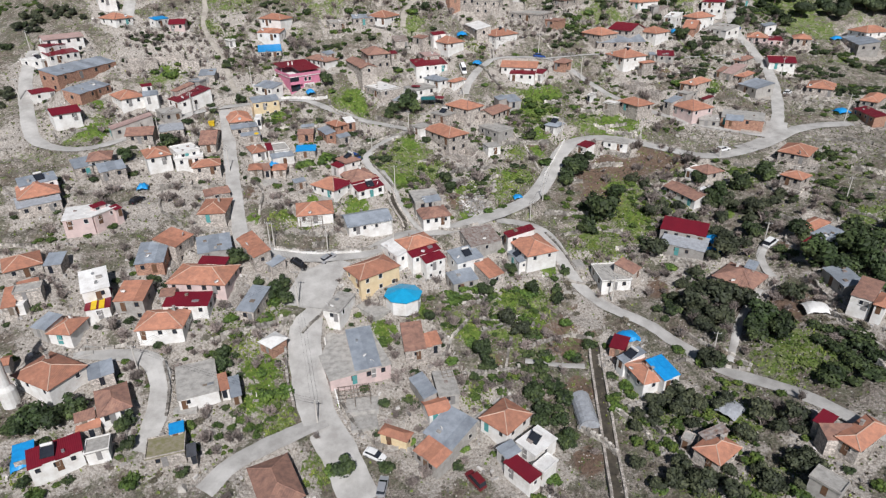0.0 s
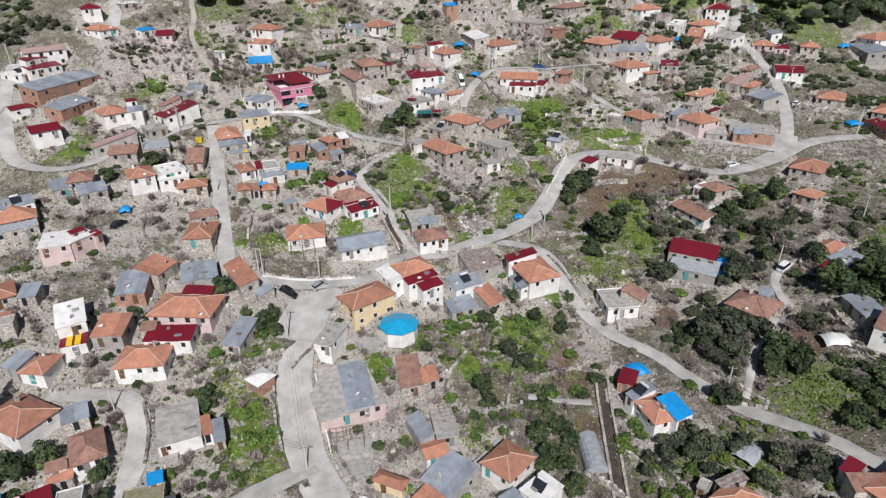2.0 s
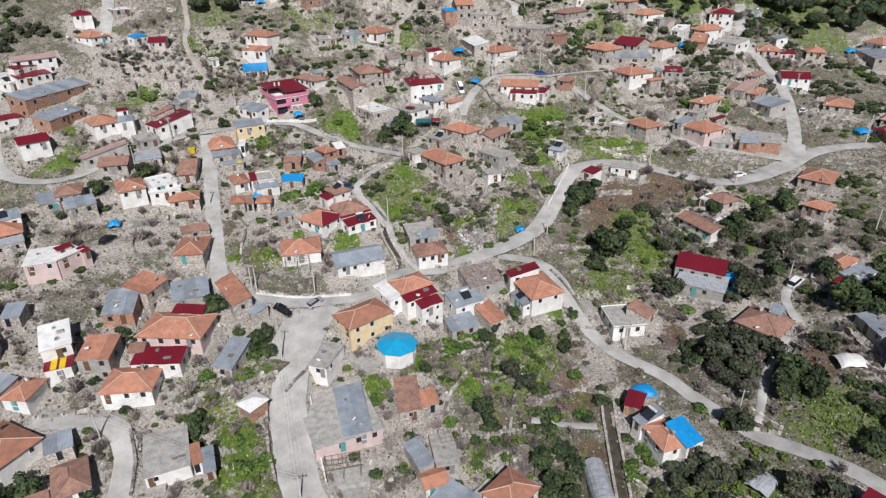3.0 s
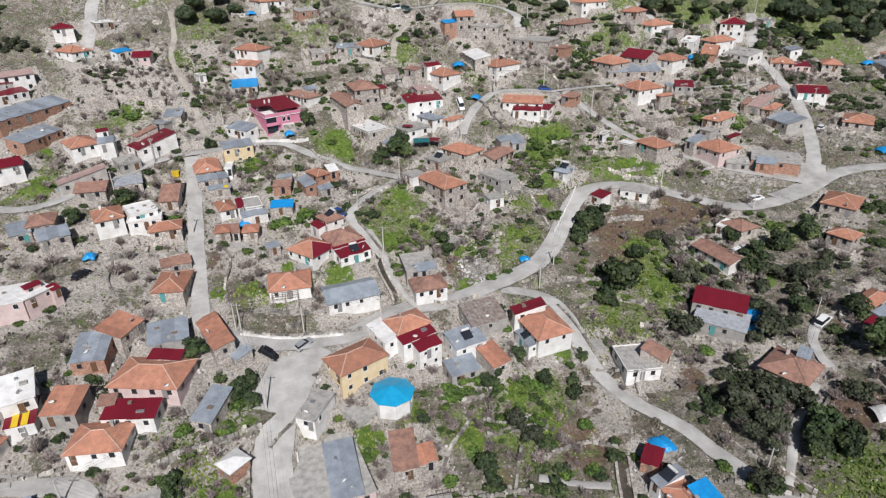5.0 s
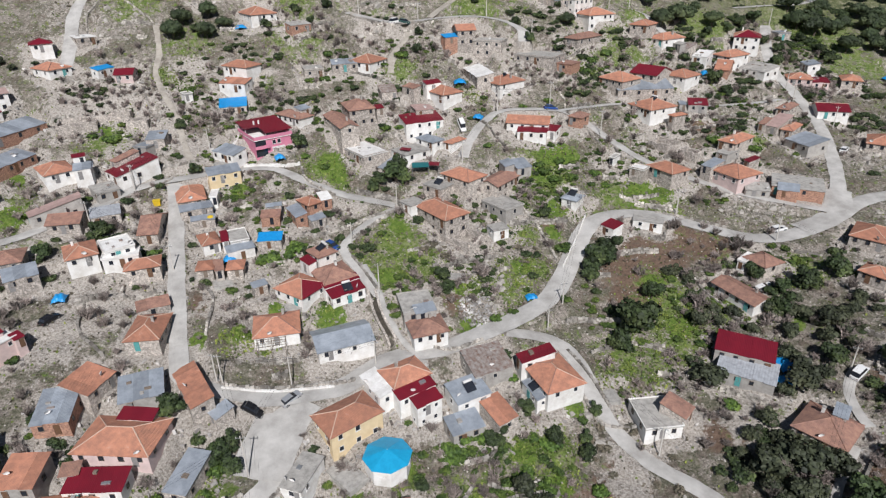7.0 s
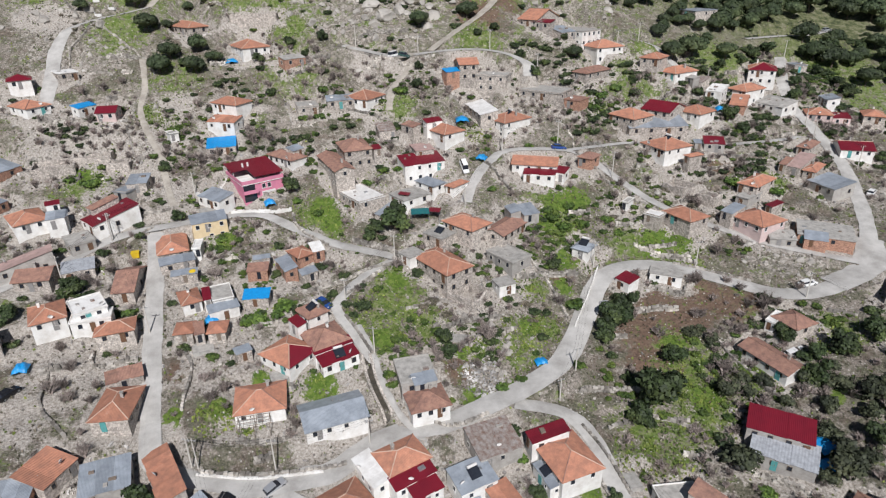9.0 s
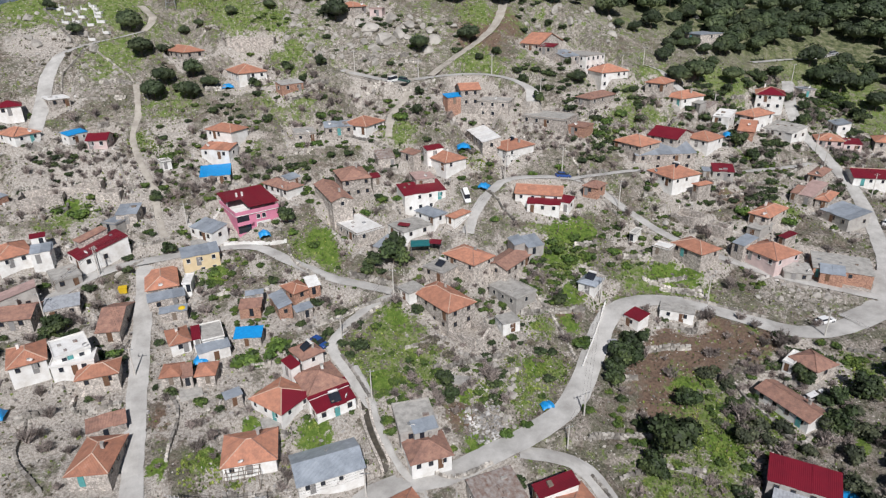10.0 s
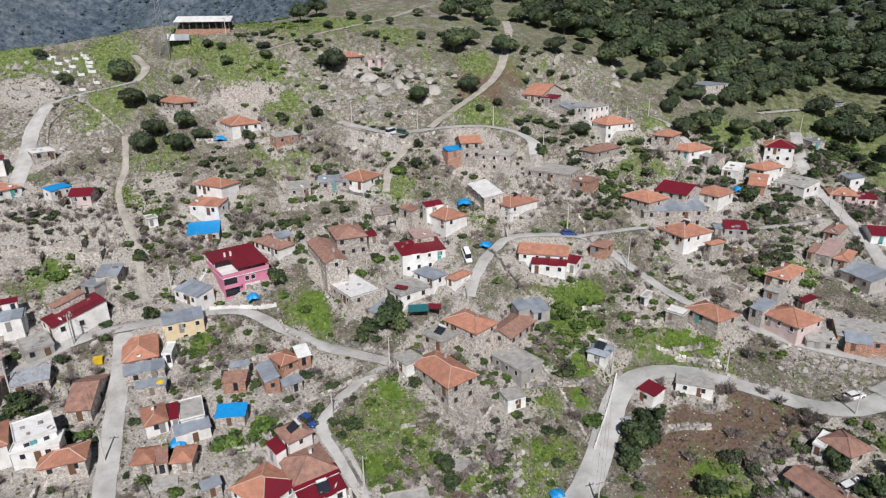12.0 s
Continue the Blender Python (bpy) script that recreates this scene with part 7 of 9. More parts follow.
grove("bare", 43, 1.21, 3.25, (17, 251), (74, 262), (60, 226), (33, 223), (19, 238))
grove("bush", 90, 0.7, 1.5, (-75, 239), (-3, 253), (18, 222), (-11, 211), (-50, 214))
grove("bush", 60, 0.6, 1.4, (33, 223), (71, 226), (75, 187), (45, 187), (26, 199))
grove("bare", 56, 1.32, 3.57, (-18, 120), (13, 131), (26, 111), (12, 86), (-10, 95))
grove("bush", 75, 0.7, 1.6, (-12, 121), (29, 132), (28, 108), (18, 85), (-4, 104))
grove("bush", 60, 0.7, 1.6, (33, 107), (58, 99), (72, 77), (66, 65), (29, 72))
grove("bare", 32, 1.45, 3.57, (81, 134), (87, 102), (72, 77), (56, 99), (59, 140))
grove("scrub", 18, 0.6, 1.65, (31, 143), (53, 121), (59, 97), (37, 106), (25, 121))
grove("bare", 37, 1.21, 3.25, (-103, 127), (-74, 134), (-33, 112), (-26, 73), (-56, 75), (-79, 95))
grove("bush", 45, 0.6, 1.5, (-103, 127), (-74, 134), (-33, 112), (-26, 73), (-56, 75), (-79, 95))
grove("bare", 32, 1.21, 3.25, (-113, 182), (-67, 191), (-50, 118), (-82, 123))
grove("bare", 22, 1.08, 2.92, (-59, 188), (-12, 184), (-11, 133), (-42, 138))
grove("bush", 36, 0.6, 1.3, (-62, 201), (-12, 184), (-11, 133), (-42, 138))
grove("bush", 60, 0.7, 1.6, (-110, 420), (-3, 309), (-3, 266), (-37, 257), (-61, 267))
grove("pine", 16, 2.6, 4.0, (83, 296), (110, 312), (112, 294), (87, 278), (73, 276))
grove("bare", 37, 1.45, 3.90, (31, 143), (65, 161), (67, 125), (51, 114), (35, 131))
grove("ever", 8, 1.2, 2.6, (47, 126), (63, 128), (51, 114), (61, 97), (46, 105))
grove("bare", 25, 1.45, 3.57, (-12, 179), (21, 184), (24, 161), (2, 146), (-12, 151))
grove("bush", 30, 0.8, 1.6, (-12, 179), (34, 189), (29, 157), (-0, 143), (-12, 151))
grove("bush", 40, 0.8, 1.6, (35, 168), (67, 170), (66, 140), (38, 135), (30, 144))
grove("bare", 31, 1.21, 3.25, (-121, 241), (-89, 238), (-77, 206), (-94, 190))
grove("bush", 40, 0.8, 1.6, (16, 205), (38, 206), (33, 181), (20, 178), (12, 192))
grove("ever", 130, 0.9, 2.8, (39, 263), (162, 295), (119, 225), (76, 218), (47, 221), (32, 241))
grove("bare", 43, 1.21, 3.25, (39, 263), (162, 295), (119, 225), (76, 218), (47, 221), (32, 241))
grove("ever", 40, 0.9, 2.5, (133, 299), (169, 308), (148, 272), (121, 267))
grove("ever", 70, 0.8, 2.2, (-74, 298), (5, 311), (33, 269), (4, 257), (-37, 257), (-63, 267))
grove("ever", 64, 0.8, 2.2, (-85, 247), (-3, 257), (3, 222), (-40, 217), (-78, 220))
grove("bush", 70, 0.7, 1.5, (-111, 239), (-62, 249), (-42, 215), (-60, 195), (-94, 203))
grove("ever", 22, 0.8, 2.12, (31, 168), (75, 174), (85, 143), (72, 118), (43, 132))
grove("bare", 37, 1.21, 3.57, (32, 176), (75, 174), (85, 143), (72, 118), (43, 132))
grove("scrub", 36, 0.5, 1.32, (-140, 278), (45, 301), (148, 272), (79, 194), (-80, 186))
grove("scrub", 36, 0.5, 1.32, (-105, 131), (111, 160), (70, 73), (-65, 72))
grove("bush", 60, 0.6, 1.4, (-83, 192), (28, 199), (22, 159), (-46, 155))
grove("bare", 37, 1.08, 3.08, (-60, 195), (28, 199), (22, 159), (-46, 155))
grove("ever", 44, 0.8, 2.1, (-60, 195), (28, 199), (22, 159), (-46, 155))
grove("bare", 43, 1.56, 3.57, (-94, 214), (-3, 222), (-2, 159), (-63, 154))
grove("bare", 50, 1.56, 3.57, (37, 251), (141, 262), (94, 186), (26, 187))
grove("bare", 37, 1.56, 3.57, (-95, 127), (-37, 135), (-26, 75), (-68, 72))
grove("bare", 25, 1.56, 3.57, (34, 163), (116, 159), (85, 103), (33, 117))
grove("ever", 90, 1.2, 2.75, (7, 395), (242, 410), (183, 313), (106, 295), (49, 326))
grove("bush", 50, 0.8, 1.4, (37, 251), (141, 262), (94, 186), (26, 187))
grove("ever", 60, 1.3, 2.75, (40, 268), (167, 304), (142, 262), (78, 225), (35, 241))
grove("bush", 70, 0.9, 1.6, (40, 268), (167, 304), (123, 230), (76, 220), (35, 239))
grove("bare", 50, 1.56, 3.57, (40, 268), (167, 304), (123, 230), (76, 220), (35, 239))
grove("ever", 50, 1.0, 2.25, (1, 310), (47, 298), (38, 258), (4, 259), (-11, 286))
grove("bush", 50, 0.9, 1.5, (19, 182), (129, 176), (101, 127), (31, 143))
grove("ever", 20, 1.3, 2.75, (44, 175), (129, 176), (101, 127), (44, 136))
grove("ever", 16, 1.5, 2.75, (53, 162), (115, 153), (90, 109), (71, 120), (44, 134))
grove("bare", 37, 1.69, 3.57, (53, 162), (115, 153), (90, 109), (71, 120), (44, 134))
grove("ever", 10, 1.4, 2.5, (12, 117), (33, 117), (30, 75), (17, 76))
grove("olive", 14, 1.6, 2.6, (52, 166), (89, 152), (75, 109), (45, 121))
tree("ever", 133.9, 289.4, 3.0)
tree("ever", 135.0, 279.4, 2.5)
tree("ever", 147.2, 295.0, 3.2)
tree("ever", 151.3, 287.5, 3.1)
tree("ever", 139.6, 273.6, 2.9)
tree("ever", 126.1, 266.1, 2.3)
tree("ever", 122.1, 269.5, 2.3)
tree("ever", 140.6, 267.3, 3.4)
tree("ever", 125.8, 257.1, 2.7)
tree("ever", 160.0, 297.2, 2.7)
tree("ever", 119.2, 275.4, 2.3)
tree("ever", 133.1, 258.6, 2.3)
tree("ever", 120.1, 288.6, 3.4)
tree("ever", 113.1, 284.0, 2.9)
tree("ever", 106.7, 278.2, 2.3)
tree("ever", 96.6, 272.4, 2.0)
tree("ever", 9.4, 124.4, 2.1)
tree("bush", 3.1, 121.8, 2.2)
tree("ever", 20.6, 124.8, 2.1)
tree("ever", 25.9, 121.8, 1.8)
tree("ever", 16.0, 131.5, 2.0)
tree("bush", 6.9, 108.5, 2.1)
tree("olive", 13.8, 115.1, 2.5)
tree("olive", 16.4, 112.8, 2.4)
tree("ever", 19.0, 120.6, 1.0)
tree("bare", -17.5, 117.8, 2.7)
tree("bare", 9.0, 117.6, 3.0)
tree("bare", 1.8, 114.2, 2.7)
tree("bare", 14.9, 125.6, 2.1)
tree("bare", -2.1, 125.5, 2.4)
tree("bare", 6.8, 114.9, 2.2)
tree("ever", 88.2, 159.2, 3.2)
tree("olive", 78.8, 144.7, 3.2)
tree("ever", 71.4, 150.0, 3.4)
tree("bare", 70.3, 170.1, 4.1)
tree("bare", 55.8, 153.9, 3.8)
tree("ever", 71.2, 160.4, 1.8)
tree("bare", 58.4, 178.1, 3.2)
tree("bare", 63.1, 164.7, 3.0)
tree("bush", 78.1, 148.1, 2.4)
tree("ever", 0.3, 161.8, 2.1)
tree("ever", 26.6, 183.8, 2.0)
tree("bush", 29.4, 173.3, 2.6)
tree("bare", -18.4, 141.7, 3.2)
tree("bare", -1.6, 158.9, 2.0)
tree("bare", 8.8, 174.5, 1.9)
tree("bare", 9.5, 163.5, 3.0)
tree("bare", -27.9, 144.7, 2.6)
tree("bare", 26.0, 173.3, 2.8)
tree("ever", -78.9, 169.8, 2.3)
tree("ever", -86.5, 159.8, 2.4)
tree("bare", -76.7, 172.4, 3.4)
tree("bare", -69.5, 149.0, 2.7)
tree("bare", -69.2, 145.3, 2.3)
tree("bare", -86.4, 142.8, 3.1)
tree("bare", -84.7, 144.9, 2.6)
tree("bush", -39.3, 163.9, 3.1)
tree("bush", -33.6, 168.3, 2.7)
tree("bare", -50.7, 176.4, 2.9)
tree("bare", -43.5, 149.4, 1.8)
tree("bare", -63.0, 142.3, 1.8)
tree("ever", -64.5, 194.8, 2.1)
tree("bare", -78.3, 174.9, 2.7)
tree("olive", 60.0, 115.8, 4.6)
tree("olive", 64.2, 113.0, 3.4)
tree("olive", 55.2, 115.6, 3.8)
tree("olive", 57.5, 110.6, 3.2)
tree("olive", 51.6, 135.0, 3.6)
tree("olive", 67.6, 131.4, 4.0)
tree("olive", 74.3, 113.0, 3.0)
tree("ever", 65.6, 106.8, 3.8)
tree("ever", 67.8, 103.2, 3.4)
tree("ever", 63.2, 103.8, 3.0)
tree("olive", 52.4, 98.9, 3.0)
tree("ever", 83.5, 121.0, 4.6)
tree("ever", 26.5, 262.8, 1.9)
tree("ever", 21.3, 253.6, 1.6)
tree("ever", 30.3, 252.0, 2.2)
tree("ever", 41.6, 269.1, 1.6)
tree("ever", 18.4, 270.3, 1.8)
tree("ever", 12.8, 267.4, 1.7)

# ---------- loose stones, boulders and tufts over the slope ----------
def strewn(name, label, count, seed, mats, shape, where):
    """One mesh of many small pieces lying on the ground."""
    rng = random.Random(seed)
    v, f, made, tries = [], [], 0, 0
    while made < count and tries < count * 12:
        tries += 1
        x, y = where(rng)
        if not clear(x, y, 0.1, 0.2):
            continue
        made += 1
        z = lie(x, y)
        pts, fs = shape(rng)
        i = len(v)
        v += [(x + a, y + b, z + c) for a, b, c in pts]
        f += [tuple(i + k for k in q) for q in fs]
    me = bpy.data.meshes.new(name)
    me.from_pydata(v, [], f)
    for m in mats:
        me.materials.append(m)
    return tagged(new(name, me), label, name.replace("_", " "), kind="stuff")


CUBE = ((3, 2, 1, 0), (4, 5, 6, 7), (0, 1, 5, 4), (1, 2, 6, 5), (2, 3, 7, 6), (3, 0, 4, 7))


def stone_shape(low, high):
    def shape(rng):
        s = rng.uniform(low, high) * (1 if rng.random() < 0.8 else 1.6)
        a = rng.uniform(0, 3.14)
        w, d, h = s, s * rng.uniform(0.5, 1), s * rng.uniform(0.35, 0.8)
        pts = []
        for zz, k in ((-0.3 * h, 1.0), (h * 0.7, 0.7)):
            for sx, sy in ((-1, -1), (1, -1), (1, 1), (-1, 1)):
                px, py = sx * w / 2 * k * rng.uniform(0.7, 1.2), sy * d / 2 * k * rng.uniform(0.7, 1.2)
                pts.append((px * math.cos(a) - py * math.sin(a), px * math.sin(a) + py * math.cos(a), zz * rng.uniform(0.7, 1.2)))
        return pts, CUBE
    return shape


def tuft_shape(rng):
    pts, fs = [], []
    for _ in range(4):
        a, b, h = rng.uniform(0, 6.28), rng.uniform(0.05, 0.3), rng.uniform(0.15, 0.45)
        x, y = math.cos(a), math.sin(a)
        i = len(pts)
        pts += [(-y * b, x * b, 0), (y * b, -x * b, 0), (y * b * 0.6 + x * 0.15, -x * b * 0.6 + y * 0.15, h), (-y * b * 0.6 + x * 0.15, x * b * 0.6 + y * 0.15, h)]
        fs.append((i, i + 1, i + 2, i + 3))
    return pts, fs


def anywhere(rng):
    return rng.uniform(-135, 150), rng.uniform(62, 310)


def near_patches(spots, share):
    def where(rng):
        if rng.random() > share:
            return anywhere(rng)
        x, y, r = rng.choice(spots)
        a, q = rng.uniform(0, 6.28), r * 1.3 * math.sqrt(rng.random())
        return x + q * math.cos(a), y + q * math.sin(a)
    return where


strewn("loose_stones", "pale loose field stones strewn over the slope", 7000, 5, [RUBBLE], stone_shape(0.12, 0.42), near_patches(CRAGS, 0.45))
strewn("grass_tufts", "short fresh green grass and weeds", 15000, 6, [LEAF["grass"]], tuft_shape, near_patches(MEADOWS, 0.7))
strewn("dry_weeds", "dry brown weeds between the stones", 9000, 7, [LEAF["scrub"]], tuft_shape, anywhere)


def on_heap(rng):
    a, q = rng.uniform(0, 6.28), 3.6 * math.sqrt(rng.random())
    return 7.8 + 1.2 * q * math.cos(a), 154.5 + q * math.sin(a)


strewn("rubbish_heap", "heap of pale rubble and rubbish below the houses", 320, 12, [leaf_material("pale_rubbish", (0.72, 0.70, 0.68), (0.20, 0.18, 0.16), 0.0)], stone_shape(0.2, 0.6), on_heap)


def boulder_mesh(seed):
    rng = random.Random(seed)
    bm = bmesh.new()
    bmesh.ops.create_icosphere(bm, subdivisions=3, radius=1)
    cuts = [(Vector((rng.uniform(-1, 1), rng.uniform(-1, 1), rng.uniform(-0.4, 1))).normalized(), rng.uniform(0.42, 0.8)) for _ in range(16)]
    for v in bm.verts:
        for n, k in cuts:
            q = v.co.dot(n)
            if q > k:
                v.co -= n * (q - k)
        v.co *= 1 + 0.10 * noise.noise(v.co * 3.5 + Vector((seed, 0, 0))) + 0.07 * noise.noise(v.co * 8 + Vector((0, seed, 0)))
    return mesh_of("boulder", bm, ROCK)


BOULDERS = [boulder_mesh(i + 1) for i in range(6)]


def boulder(x, y, r, k=0):
    rng = random.Random(int(x * 13 + y * 7) + k)
    ob = new("boulder", BOULDERS[(int(x * 3 + y) + k) % 6])
    ob.matrix_world = pose(x, y, lie(x, y) + 0.1 * r, rng.uniform(-15, 15), rng.uniform(-15, 15), rng.uniform(0, 360)) @ Matrix.Diagonal((r, r * rng.uniform(0.6, 0.95), r * rng.uniform(0.5, 0.8), 1))
    return tagged(ob, "weathered grey granite boulder half sunk in the slope", "boulder", "boulders on the hillside")


rock_rng = random.Random(17)
for cx, cy, cr in CRAGS:
    for _ in range(9):
        a, q = rock_rng.uniform(0, 6.28), cr * 1.1 * math.sqrt(rock_rng.random())
        bx, by, br = cx + q * math.cos(a), cy + q * math.sin(a), rock_rng.uniform(0.5, 1.5) * (1.6 if cy > 255 else 1.0)
        if clear(bx, by, br, br):
            boulder(bx, by, br)


# ---------- dry-stone walls ----------
def stone_wall(height, white, *points):
    line = spline(list(points), 0.55)
    rng = random.Random(int(points[0][0] * 10 + points[0][1]))
    v, f = [], []
    for a, b in zip(line, line[1:]):
        t = (b - a).normalized()
        s = Vector((t.y, -t.x, 0))
        low = min(lie(a.x, a.y), lie(b.x, b.y)) - 0.3
        k = max(2, int((height + 0.3) / 0.38))
        hh = height * rng.uniform(0.78, 1.12)
        for i in range(k):
            z0, z1 = low + (hh + 0.3) * i / k, low + (hh + 0.3) * (i + 1) / k - 0.02
            o = len(v)
            off = rng.uniform(-0.2, 0.2) * (0 if white else 1)
            th = 0.24 * rng.uniform(0.85, 1.15) if not white else 0.12
            for z in (z0, z1):
                for p, e in ((a + t * off, -1), (b + t * off - t * 0.03, -1), (b + t * off - t * 0.03, 1), (a + t * off, 1)):
                    q = p + s * e * th
                    v.append((q.x, q.y, z + (0 if white else rng.uniform(-0.04, 0.04))))
            f += [tuple(o + j for j in q) for q in CUBE]
    me = bpy.data.meshes.new("stone_wall")
    me.from_pydata(v, [], f)
    me.materials.append(WALL["w"] if white else RUBBLE)
    return tagged(new("garden_wall" if white else "stone_wall", me), "low whitewashed garden wall along the road" if white else "uneven dry-stone terrace wall of pale field stones", "wall")




# ---------- terrace walls along the contours ----------
def contour_wall(x, y, length, height):
    """A dry-stone wall that follows the slope's contour from a point, where nothing stands in its way."""
    line = []
    for _ in range(int(length / 1.5)):
        if not clear(x, y, 0.4, 0.5):
            break
        line.append((x, y))
        gx0, gy0 = float(ground(x + 1, y) - ground(x - 1, y)), float(ground(x, y + 1) - ground(x, y - 1))
        q = math.hypot(gx0, gy0) + 1e-6
        x, y = x + 1.5 * gy0 / q, y - 1.5 * gx0 / q
    if len(line) > 3:
        stone_wall(height, 0, *line[::2])


terrace_rng = random.Random(41)
for _ in range(150):
    contour_wall(terrace_rng.uniform(-110, 120), terrace_rng.uniform(85, 275), terrace_rng.uniform(7, 19), terrace_rng.uniform(0.6, 1.5))


# ---------- woods on the mountain beyond the valley ----------
def clump_shape(rng):
    bm = bmesh.new()
    bmesh.ops.create_icosphere(bm, subdivisions=1, radius=1)
    r = rng.uniform(0.7, 2.0)
    pts = [(q.co.x * r * rng.uniform(0.7, 1.2), q.co.y * r * rng.uniform(0.7, 1.2), (q.co.z * 0.9 + 0.5) * r * rng.uniform(0.7, 1.2)) for q in bm.verts]
    fs = [tuple(w.index for w in fc.verts) for fc in bm.faces]
    bm.free()
    return pts, fs


def mountainside(rng):
    while True:
        y = rng.uniform(380, 900)
        x = -y * rng.uniform(0.15, 0.85)
        if noise.noise(Vector((x * 0.011, y * 0.011, 3.0))) + 0.6 * noise.noise(Vector((x * 0.04, y * 0.04, 7.0))) > rng.uniform(-0.75, 0.25):
            return x, y


# the bluish tint of these clumps is painted haze
strewn("far_woods", "dark green woods on the far mountainside, blued by painted haze", 6000, 23, [LEAF["far"]], clump_shape, mountainside)

stone_wall(0.9, False, (-30.5, 172.8), (-24.9, 175.7), (-16.5, 180.9), (-11.0, 181.9))
stone_wall(0.9, False, (-21.2, 172.5), (-16.2, 177.5), (-13.0, 180.4))
stone_wall(0.8, False, (-14.2, 157.8), (-17.9, 163.4), (-20.6, 167.1))
stone_wall(0.8, False, (-23.2, 209.7), (-16.7, 211.5), (-9.2, 213.8))
stone_wall(1.0, True, (-52.6, 197.8), (-45.3, 199.0), (-37.8, 199.8))
stone_wall(0.9, False, (-37.3, 198.7), (-35.2, 193.5), (-31.4, 189.9), (-26.7, 187.0))
stone_wall(0.9, False, (-109.6, 239.8), (-112.2, 250.8), (-110.7, 258.9), (-107.2, 262.4))
stone_wall(0.6, False, (-106.8, 262.4), (-98.1, 256.2), (-89.7, 250.3), (-85.6, 244.8))
stone_wall(0.7, False, (-130.2, 279.6), (-124.3, 274.3), (-117.7, 268.1), (-111.5, 264.8))
stone_wall(0.9, False, (12.2, 218.5), (15.4, 213.4), (19.0, 207.5))
stone_wall(0.8, False, (28.6, 238.7), (34.5, 235.3), (38.2, 229.9), (38.3, 226.1))
stone_wall(0.9, False, (75.5, 221.9), (87.7, 225.5), (102.3, 229.7))
stone_wall(0.9, True, (37.2, 185.0), (33.6, 176.8), (28.6, 167.1))
stone_wall(1.0, False, (51.0, 189.2), (56.7, 188.0), (61.5, 186.2))
stone_wall(0.8, False, (55.4, 185.9), (64.8, 182.5), (71.6, 179.5))
stone_wall(0.8, False, (-40.3, 183.7), (-44.3, 181.3), (-49.4, 183.2))
stone_wall(0.7, False, (-68.6, 301.8), (-64.7, 297.5), (-60.6, 291.9))
stone_wall(0.8, False, (49.9, 210.3), (54.8, 203.6), (60.5, 200.4))
stone_wall(0.8, False, (38.4, 223.0), (43.8, 214.3), (48.0, 208.4))
stone_wall(0.8, False, (19.3, 188.6), (24.0, 179.8), (27.8, 169.4))
stone_wall(0.7, False, (-29.5, 237.4), (-21.5, 234.8), (-13.8, 234.2))
stone_wall(0.8, False, (-87.1, 224.1), (-82.6, 215.6), (-80.5, 209.7))
stone_wall(0.8, False, (-69.1, 190.6), (-70.7, 187.3), (-72.7, 184.0))
stone_wall(0.8, False, (-81.5, 171.5), (-78.0, 174.6), (-76.3, 177.7))
stone_wall(0.7, False, (37.0, 241.2), (47.9, 246.9), (61.9, 249.2))
stone_wall(0.7, False, (-23.3, 255.9), (-13.0, 253.1), (-1.3, 255.8))
stone_wall(0.8, False, (84.0, 227.7), (96.9, 231.8), (108.4, 238.4))
stone_wall(0.8, False, (10.2, 198.1), (14.9, 193.6), (22.3, 192.5))
stone_wall(0.8, False, (-50.8, 205.4), (-45.2, 204.1), (-39.7, 202.7))
stone_wall(1.6, False, (-21.4, 190.1), (-13.5, 187.7), (-8.9, 183.9))
stone_wall(1.0, False, (-40.2, 131.1), (-35.3, 131.4), (-25.5, 132.6), (-16.6, 134.6))
stone_wall(0.8, True, (-41.0, 130.6), (-31.5, 131.0), (-20.5, 133.0))
stone_wall(1.2, False, (-33.9, 106.4), (-31.6, 96.6), (-29.2, 90.6))
stone_wall(0.8, True, (-25.9, 107.6), (-23.6, 99.3), (-20.6, 91.0))
stone_wall(0.9, False, (-32.8, 111.7), (-35.8, 107.5), (-37.3, 103.6))
stone_wall(0.8, False, (43.8, 102.1), (52.3, 99.2), (59.7, 96.0))
stone_wall(0.9, False, (32.0, 110.4), (26.3, 112.2), (17.2, 108.3))
stone_wall(0.8, False, (14.3, 111.1), (12.5, 103.4), (11.3, 96.2))
stone_wall(0.9, False, (-23.7, 115.0), (-27.9, 111.5), (-30.5, 107.6))
stone_wall(0.8, False, (32.1, 131.9), (29.3, 139.3), (26.1, 144.8))
stone_wall(0.8, False, (-73.0, 97.6), (-67.1, 99.2), (-63.0, 101.5))
stone_wall(0.8, False, (-55.5, 97.1), (-52.5, 91.2), (-51.2, 85.5))
stone_wall(0.8, False, (68.2, 111.7), (72.0, 115.3), (75.8, 115.9))
stone_wall(0.8, False, (50.4, 110.7), (55.1, 103.9), (60.1, 97.0))
stone_wall(0.8, False, (-1.2, 104.1), (1.3, 110.3), (5.2, 116.9))
stone_wall(0.8, False, (7.8, 117.1), (11.6, 115.7), (16.9, 117.6))
stone_wall(0.8, False, (-15.9, 85.8), (-11.6, 83.7), (-6.3, 82.9))
stone_wall(0.8, False, (-23.2, 101.6), (-21.1, 93.9), (-15.9, 85.8))
stone_wall(0.8, False, (36.8, 127.5), (30.1, 127.9), (27.5, 133.5))
stone_wall(0.9, False, (-7.7, 148.2), (1.0, 142.9), (8.6, 145.8))
stone_wall(0.8, False, (47.2, 191.2), (53.1, 189.4), (60.5, 187.8))
